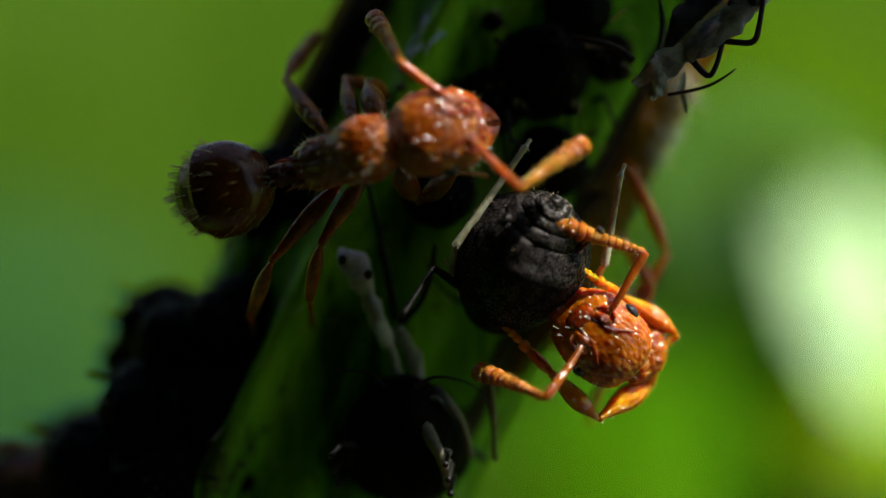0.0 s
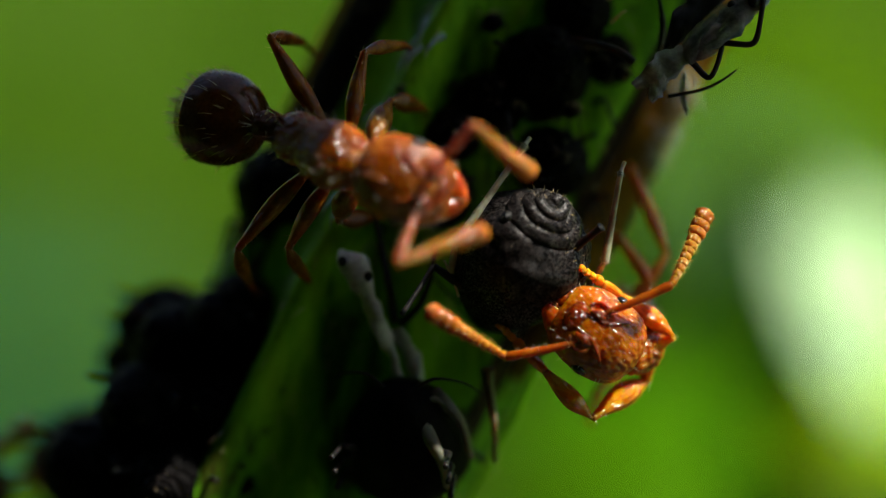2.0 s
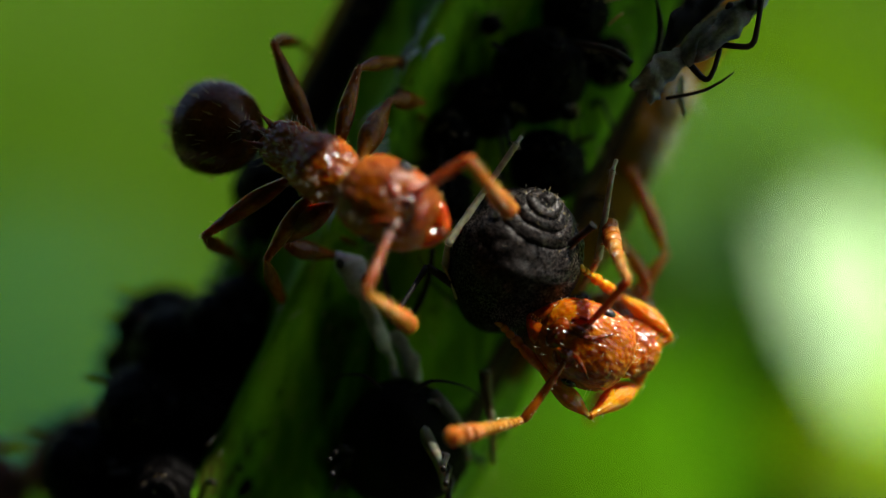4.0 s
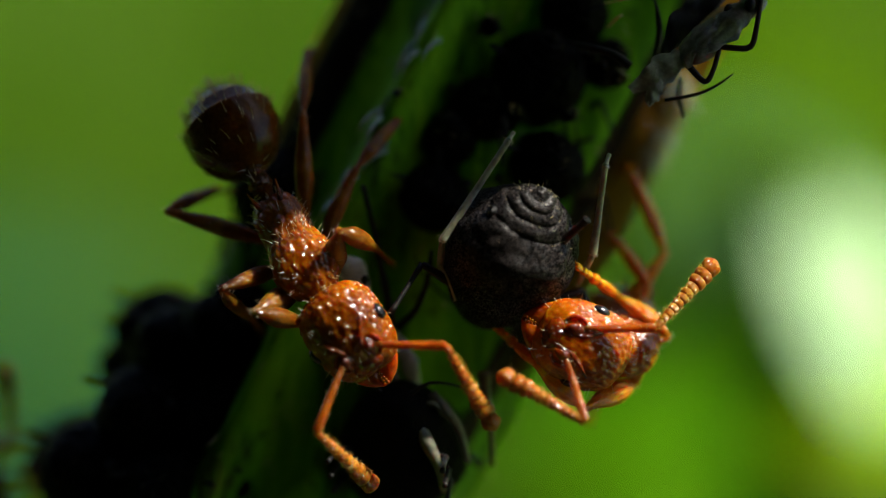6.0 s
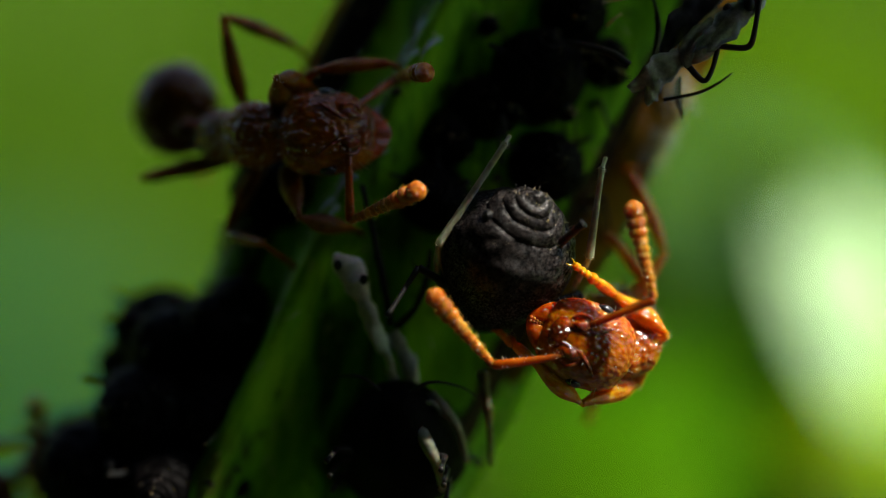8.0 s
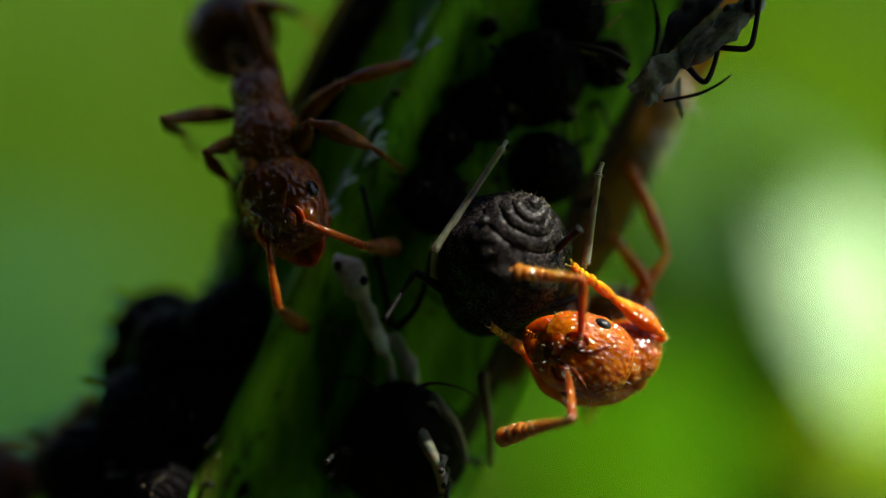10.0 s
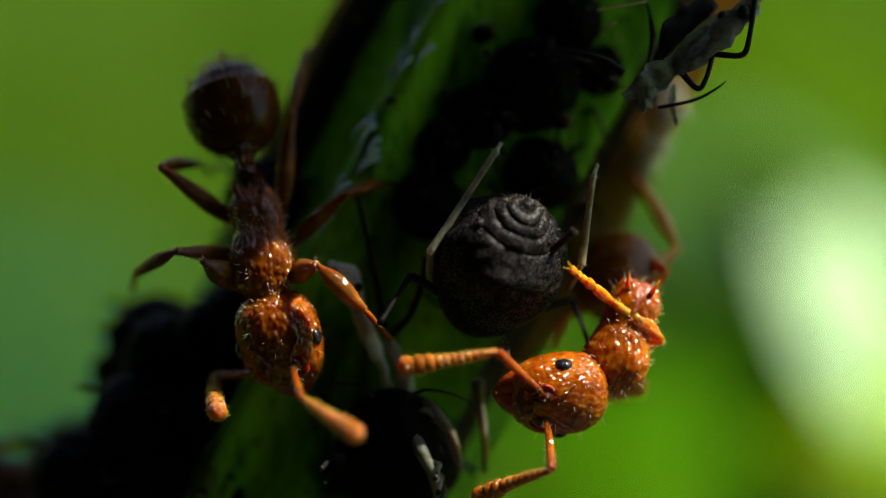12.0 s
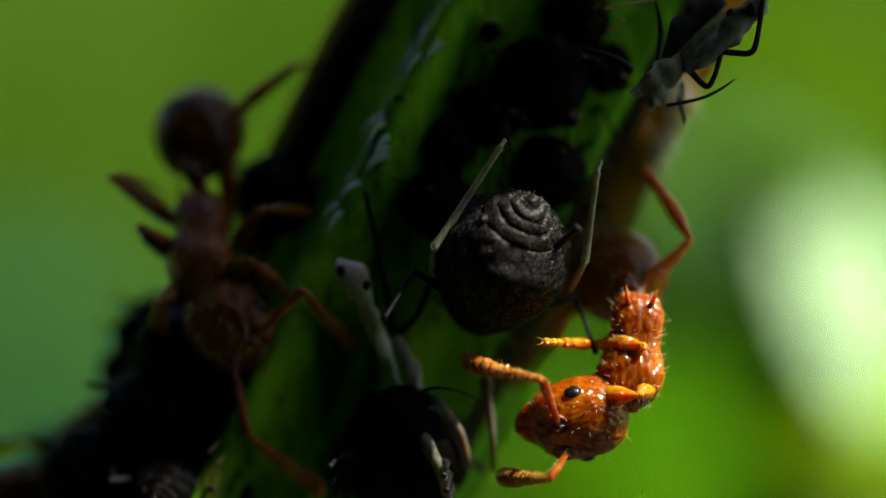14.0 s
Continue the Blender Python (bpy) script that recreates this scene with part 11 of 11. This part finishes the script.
    walk(far_ant["femurHL"], [
        (0, mm(-0.34, 0.23, -0.4, 0, -45.1, 40.3)), (0.5, mm(-0.34, 0.23, -0.4, -0, -40.9, 30.4)), (1, mm(-0.34, 0.23, -0.4, 0, -30.9, 17.3)),
        (1.5, mm(-0.34, 0.23, -0.4, 0, -24.6, 12.4)), (2, mm(-0.34, 0.23, -0.4, 0, -27.9, 14.3)), (2.5, mm(-0.34, 0.23, -0.4, 0, -33.6, 18.9)),
        (3, mm(-0.34, 0.23, -0.4, 0, -36.5, 22)), (3.8, mm(-0.34, 0.23, -0.4, 0, -34.8, 21.1)), (4.6, mm(-0.34, 0.23, -0.4, -0, -30.8, 19.4)),
        (5.5, mm(-0.34, 0.23, -0.4, 0, -26, 17.7)), (6, mm(-0.34, 0.23, -0.4, 0, -24, 17.1)), (6.5, mm(-0.34, 0.23, -0.4, 0, -23.3, 16.9)),
        (7, mm(-0.34, 0.23, -0.4, 0, -24.5, 18.1)), (7.5, mm(-0.34, 0.23, -0.4, 0, -26.6, 20.4)), (8, mm(-0.34, 0.23, -0.4, 0, -27.7, 21.7)),
        (8.8, mm(-0.34, 0.23, -0.4, 0, -31.3, 21.6)), (9.6, mm(-0.34, 0.23, -0.4, -0, -38.2, 21.5)), (10.5, mm(-0.34, 0.23, -0.4, 0, -42.6, 21.3)),
        (11, mm(-0.34, 0.23, -0.4, 0, -42.2, 21.3)), (11.5, mm(-0.34, 0.23, -0.4, 0, -41.3, 21.2)), (12, mm(-0.34, 0.23, -0.4, 0, -40.3, 21.2)),
        (12.5, mm(-0.34, 0.23, -0.4, -0, -39.9, 21.2)), (13, mm(-0.34, 0.23, -0.4, -0, -42.2, 25.9)), (13.5, mm(-0.34, 0.23, -0.4, -0, -45.8, 35.9)),
        (14, mm(-0.34, 0.23, -0.4, -0, -47.4, 42.1))])
    walk(far_ant["tibiaHL"], [
        (0, mm(1.25, 0, 0, 166.1, 31.1, 172.7)), (0.5, mm(1.25, 0, 0, 170.3, 34.3, 174.5)), (1, mm(1.25, 0, -0, 175.2, 43.2, 176.7)),
        (1.5, mm(1.25, 0, 0, 176.7, 49, 177.5)), (2, mm(1.25, 0, 0, 176.9, 46.1, 177.7)), (2.5, mm(1.25, -0, -0, 176.7, 41.1, 177.9)),
        (3, mm(1.25, -0, 0, 176.4, 38.6, 177.8)), (3.8, mm(1.25, 0, 0, 176.2, 39.7, 177.6)), (4.6, mm(1.25, 0, 0, 175.8, 42.1, 177.2)),
        (5.5, mm(1.25, -0, 0, 175.3, 45.1, 176.7)), (6, mm(1.25, 0, 0, 175, 46.3, 176.4)), (6.5, mm(1.25, 0, 0, 174.9, 46.8, 176.3)),
        (7, mm(1.25, -0, -0, 174.1, 45.7, 175.8)), (7.5, mm(1.25, -0, 0, 172.6, 43.6, 174.9)), (8, mm(1.25, -0, 0, 171.7, 42.6, 174.4)),
        (8.8, mm(1.25, 0, 0, 171.6, 39.8, 174.6)), (9.6, mm(1.25, -0, -0, 171.1, 34.6, 174.9)), (10.5, mm(1.25, -0, 0, 170.7, 31.3, 175.1)),
        (11, mm(1.25, -0, -0, 170.9, 32.3, 175.1)), (11.5, mm(1.25, 0, 0, 171.2, 34.4, 175)), (12, mm(1.25, -0, 0, 171.5, 36.6, 174.9)),
        (12.5, mm(1.25, -0, 0, 171.7, 37.6, 174.9)), (13, mm(1.25, -0, 0, 169.5, 35.6, 173.8)), (13.5, mm(1.25, 0, 0, 164.9, 32.9, 171.7)),
        (14, mm(1.25, -0, 0, 162.4, 32.2, 170.4))])
    walk(far_ant["tarsusHL"], [
        (0, mm(0.085, 0.733, -0.481, -1.9, 51.7, -161.8)), (0.5, mm(0.217, 0.649, -0.545, -3.3, 51.4, -162.1)), (1, mm(0.41, 0.508, -0.719, -5.9, 50.8, -162.8)),
        (1.5, mm(0.488, 0.441, -0.839, -7.3, 50.5, -163.2)), (2, mm(0.456, 0.462, -0.776, -5.9, 50.8, -162.8)), (2.5, mm(0.386, 0.509, -0.672, -3.3, 51.4, -162.1)),
        (3, mm(0.343, 0.538, -0.623, -2, 51.7, -161.8)), (3.8, mm(0.357, 0.533, -0.65, -2.5, 51, -162.1)), (4.6, mm(0.384, 0.523, -0.715, -3.7, 49.6, -162.7)),
        (5.5, mm(0.411, 0.512, -0.798, -5, 47.8, -163.4)), (6, mm(0.419, 0.509, -0.832, -5.6, 47.1, -163.7)), (6.5, mm(0.421, 0.508, -0.846, -5.8, 46.9, -163.8)),
        (7, mm(0.404, 0.527, -0.822, -5.8, 46.9, -163.8)), (7.5, mm(0.371, 0.563, -0.78, -5.8, 46.9, -163.8)), (8, mm(0.351, 0.582, -0.759, -5.8, 46.9, -163.8)),
        (8.8, mm(0.329, 0.573, -0.695, -6.2, 47.7, -163.7)), (9.6, mm(0.275, 0.55, -0.58, -7, 49.4, -163.4)), (10.5, mm(0.235, 0.533, -0.513, -7.4, 50.5, -163.2)),
        (11, mm(0.25, 0.537, -0.522, -7.6, 51.1, -163)), (11.5, mm(0.282, 0.548, -0.543, -7.9, 52.4, -162.7)), (12, mm(0.314, 0.56, -0.563, -8.2, 53.7, -162.4)),
        (12.5, mm(0.329, 0.565, -0.572, -8.3, 54.2, -162.3)), (13, mm(0.268, 0.622, -0.535, -8.3, 54.3, -162.2)), (13.5, mm(0.142, 0.729, -0.478, -8.3, 54.3, -162.2)),
        (14, mm(0.064, 0.786, -0.455, -8.3, 54.3, -162.2))])
    walk(far_ant["femurHR"], [
        (0, mm(-0.34, -0.23, -0.4, -0, -76, -44.5)), (0.5, mm(-0.34, -0.23, -0.4, 0, -66.4, -38.8)), (1, mm(-0.34, -0.23, -0.4, 0, -49.7, -37.1)),
        (1.5, mm(-0.34, -0.23, -0.4, 0, -40.9, -37.3)), (2, mm(-0.34, -0.23, -0.4, 0, -45.7, -37.7)), (2.5, mm(-0.34, -0.23, -0.4, -0, -54.7, -38.8)),
        (3, mm(-0.34, -0.23, -0.4, -0, -59.6, -39.8)), (3.8, mm(-0.34, -0.23, -0.4, -0, -57.7, -38.2)), (4.6, mm(-0.34, -0.23, -0.4, 0, -53.3, -35.1)),
        (5.5, mm(-0.34, -0.23, -0.4, 0, -47.9, -32.4)), (6, mm(-0.34, -0.23, -0.4, -0, -45.7, -31.6)), (6.5, mm(-0.34, -0.23, -0.4, -0, -44.9, -31.3)),
        (7, mm(-0.34, -0.23, -0.4, -0, -46.5, -30.8)), (7.5, mm(-0.34, -0.23, -0.4, -0, -49.4, -29.8)), (8, mm(-0.34, -0.23, -0.4, -0, -50.9, -29.3)),
        (8.8, mm(-0.34, -0.23, -0.4, -0, -53.3, -33)), (9.6, mm(-0.34, -0.23, -0.4, 0, -57.4, -42.1)), (10.5, mm(-0.34, -0.23, -0.4, 0, -59.6, -49.5)),
        (11, mm(-0.34, -0.23, -0.4, -0, -58.8, -48.3)), (11.5, mm(-0.34, -0.23, -0.4, -0, -57.1, -45.7)), (12, mm(-0.34, -0.23, -0.4, -0, -55.5, -43.5)),
        (12.5, mm(-0.34, -0.23, -0.4, 0, -54.8, -42.5)), (13, mm(-0.34, -0.23, -0.4, 0, -58.8, -41.7)), (13.5, mm(-0.34, -0.23, -0.4, 0, -66.4, -40.6)),
        (14, mm(-0.34, -0.23, -0.4, 0, -70.7, -40.5))])
    walk(far_ant["tibiaHR"], [
        (0, mm(1.25, -0, 0, -103.6, 10.6, -142.7)), (0.5, mm(1.25, 0, 0, -108.2, 14.7, -142.4)), (1, mm(1.25, 0, -0, -117.4, 26.3, -139.4)),
        (1.5, mm(1.25, 0, 0, -119.6, 32.8, -136.3)), (2, mm(1.25, 0, 0, -118.6, 29.6, -137.8)), (2.5, mm(1.25, 0, 0, -115.5, 23.8, -139.8)),
        (3, mm(1.25, 0, 0, -113.4, 20.8, -140.6)), (3.8, mm(1.25, 0, 0, -113.2, 20.8, -140.4)), (4.6, mm(1.25, 0, 0, -113.2, 21.3, -139.8)),
        (5.5, mm(1.25, -0, 0, -113.8, 22.5, -139)), (6, mm(1.25, -0, 0, -114.1, 23.1, -138.7)), (6.5, mm(1.25, 0, 0, -114.2, 23.3, -138.6)),
        (7, mm(1.25, -0, 0, -113.4, 21.9, -139.3)), (7.5, mm(1.25, 0, 0, -111.7, 19.3, -140.4)), (8, mm(1.25, 0, 0, -110.6, 17.8, -141)),
        (8.8, mm(1.25, 0, 0, -111.2, 18.7, -140.5)), (9.6, mm(1.25, 0, 0, -113.6, 21.9, -139.6)), (10.5, mm(1.25, 0, 0, -116.4, 25.3, -139.3)),
        (11, mm(1.25, 0, 0, -117.1, 25.6, -139.8)), (11.5, mm(1.25, 0, -0, -118.8, 26.5, -140.9)), (12, mm(1.25, -0, 0, -120.7, 27.7, -141.9)),
        (12.5, mm(1.25, -0, 0, -121.5, 28.3, -142.3)), (13, mm(1.25, 0, 0, -119.6, 24.6, -143.7)), (13.5, mm(1.25, -0, -0, -114.1, 17.8, -145.6)),
        (14, mm(1.25, 0, 0, -110.3, 14.2, -146.3))])
    walk(far_ant["tarsusHR"], [
        (0, mm(-0.549, -0.86, 0.01, 51.8, 45.9, -154.8)), (0.5, mm(-0.379, -0.957, -0.058, 50.5, 45.6, -155)), (1, mm(-0.128, -1.121, -0.253, 48.1, 45.3, -155.4)),
        (1.5, mm(-0.024, -1.202, -0.39, 46.8, 45.2, -155.5)), (2, mm(-0.083, -1.167, -0.311, 48.1, 45.3, -155.4)), (2.5, mm(-0.206, -1.095, -0.183, 50.5, 45.6, -155)),
        (3, mm(-0.28, -1.052, -0.124, 51.7, 45.9, -154.8)), (3.8, mm(-0.25, -1.059, -0.141, 51.2, 45.3, -155.1)), (4.6, mm(-0.185, -1.075, -0.185, 49.9, 43.9, -155.8)),
        (5.5, mm(-0.112, -1.092, -0.247, 48.3, 42.3, -156.5)), (6, mm(-0.086, -1.098, -0.273, 47.7, 41.6, -156.7)), (6.5, mm(-0.077, -1.101, -0.284, 47.5, 41.4, -156.8)),
        (7, mm(-0.093, -1.082, -0.26, 47.5, 41.4, -156.8)), (7.5, mm(-0.126, -1.046, -0.218, 47.5, 41.4, -156.8)), (8, mm(-0.145, -1.026, -0.196, 47.5, 41.4, -156.8)),
        (8.8, mm(-0.193, -1.044, -0.175, 47.3, 42.3, -156.5)), (9.6, mm(-0.293, -1.083, -0.142, 46.9, 44, -155.9)), (10.5, mm(-0.364, -1.11, -0.13, 46.8, 45.2, -155.5)),
        (11, mm(-0.334, -1.11, -0.144, 46.7, 45.7, -155.3)), (11.5, mm(-0.271, -1.109, -0.176, 46.6, 47, -154.8)), (12, mm(-0.211, -1.106, -0.208, 46.6, 48.3, -154.2)),
        (12.5, mm(-0.184, -1.104, -0.222, 46.7, 48.9, -153.9)), (13, mm(-0.232, -1.047, -0.174, 46.7, 48.9, -153.9)), (13.5, mm(-0.336, -0.941, -0.097, 46.7, 48.9, -153.9)),
        (14, mm(-0.4, -0.885, -0.063, 46.7, 48.9, -153.9))])
    # the black aphid rocks on its legs
    walk(large_aphid, on_stage([
        (0, mm(0.84, 0.42, -0.218, -13.9, -39.7, -66.4)), (0.5, mm(0.884, 0.42, -0.251, -14.5, -38.3, -65.4)), (1, mm(0.907, 0.42, -0.283, -14.6, -37.4, -65.2)),
        (1.5, mm(0.856, 0.42, -0.219, -14, -39.5, -66.3)), (2, mm(0.84, 0.42, -0.179, -13.9, -40.1, -66.4)), (2.5, mm(0.844, 0.42, -0.167, -13.8, -40.2, -66.7)),
        (3, mm(0.83, 0.42, -0.178, -13.6, -40, -67)), (5.5, mm(0.753, 0.42, -0.085, -12.7, -41.8, -68.7)), (6, mm(0.748, 0.42, -0.085, -12.6, -41.8, -68.8)),
        (6.5, mm(0.745, 0.42, -0.108, -12.5, -41.3, -69)), (7, mm(0.734, 0.42, -0.116, -12.4, -41.1, -69.1)), (7.5, mm(0.719, 0.42, -0.119, -12.3, -41.1, -69.4)),
        (8, mm(0.722, 0.42, -0.126, -12.2, -41.1, -69.5)), (10.5, mm(0.674, 0.42, -0.166, -11.6, -39.7, -70.4)), (11, mm(0.669, 0.42, -0.154, -11.4, -39.6, -70.9)),
        (11.5, mm(0.68, 0.42, -0.11, -11.2, -40.1, -71.2)), (12, mm(0.699, 0.42, -0.11, -11.2, -39.7, -71.2)), (12.5, mm(0.68, 0.42, -0.116, -11.4, -39.6, -70.8)),
        (13, mm(0.68, 0.42, -0.117, -11.4, -39.9, -70.8)), (13.5, mm(0.665, 0.42, -0.112, -11.5, -40.1, -70.6)), (14, mm(0.642, 0.42, -0.101, -11.6, -40.4, -70.4))]))


motions()
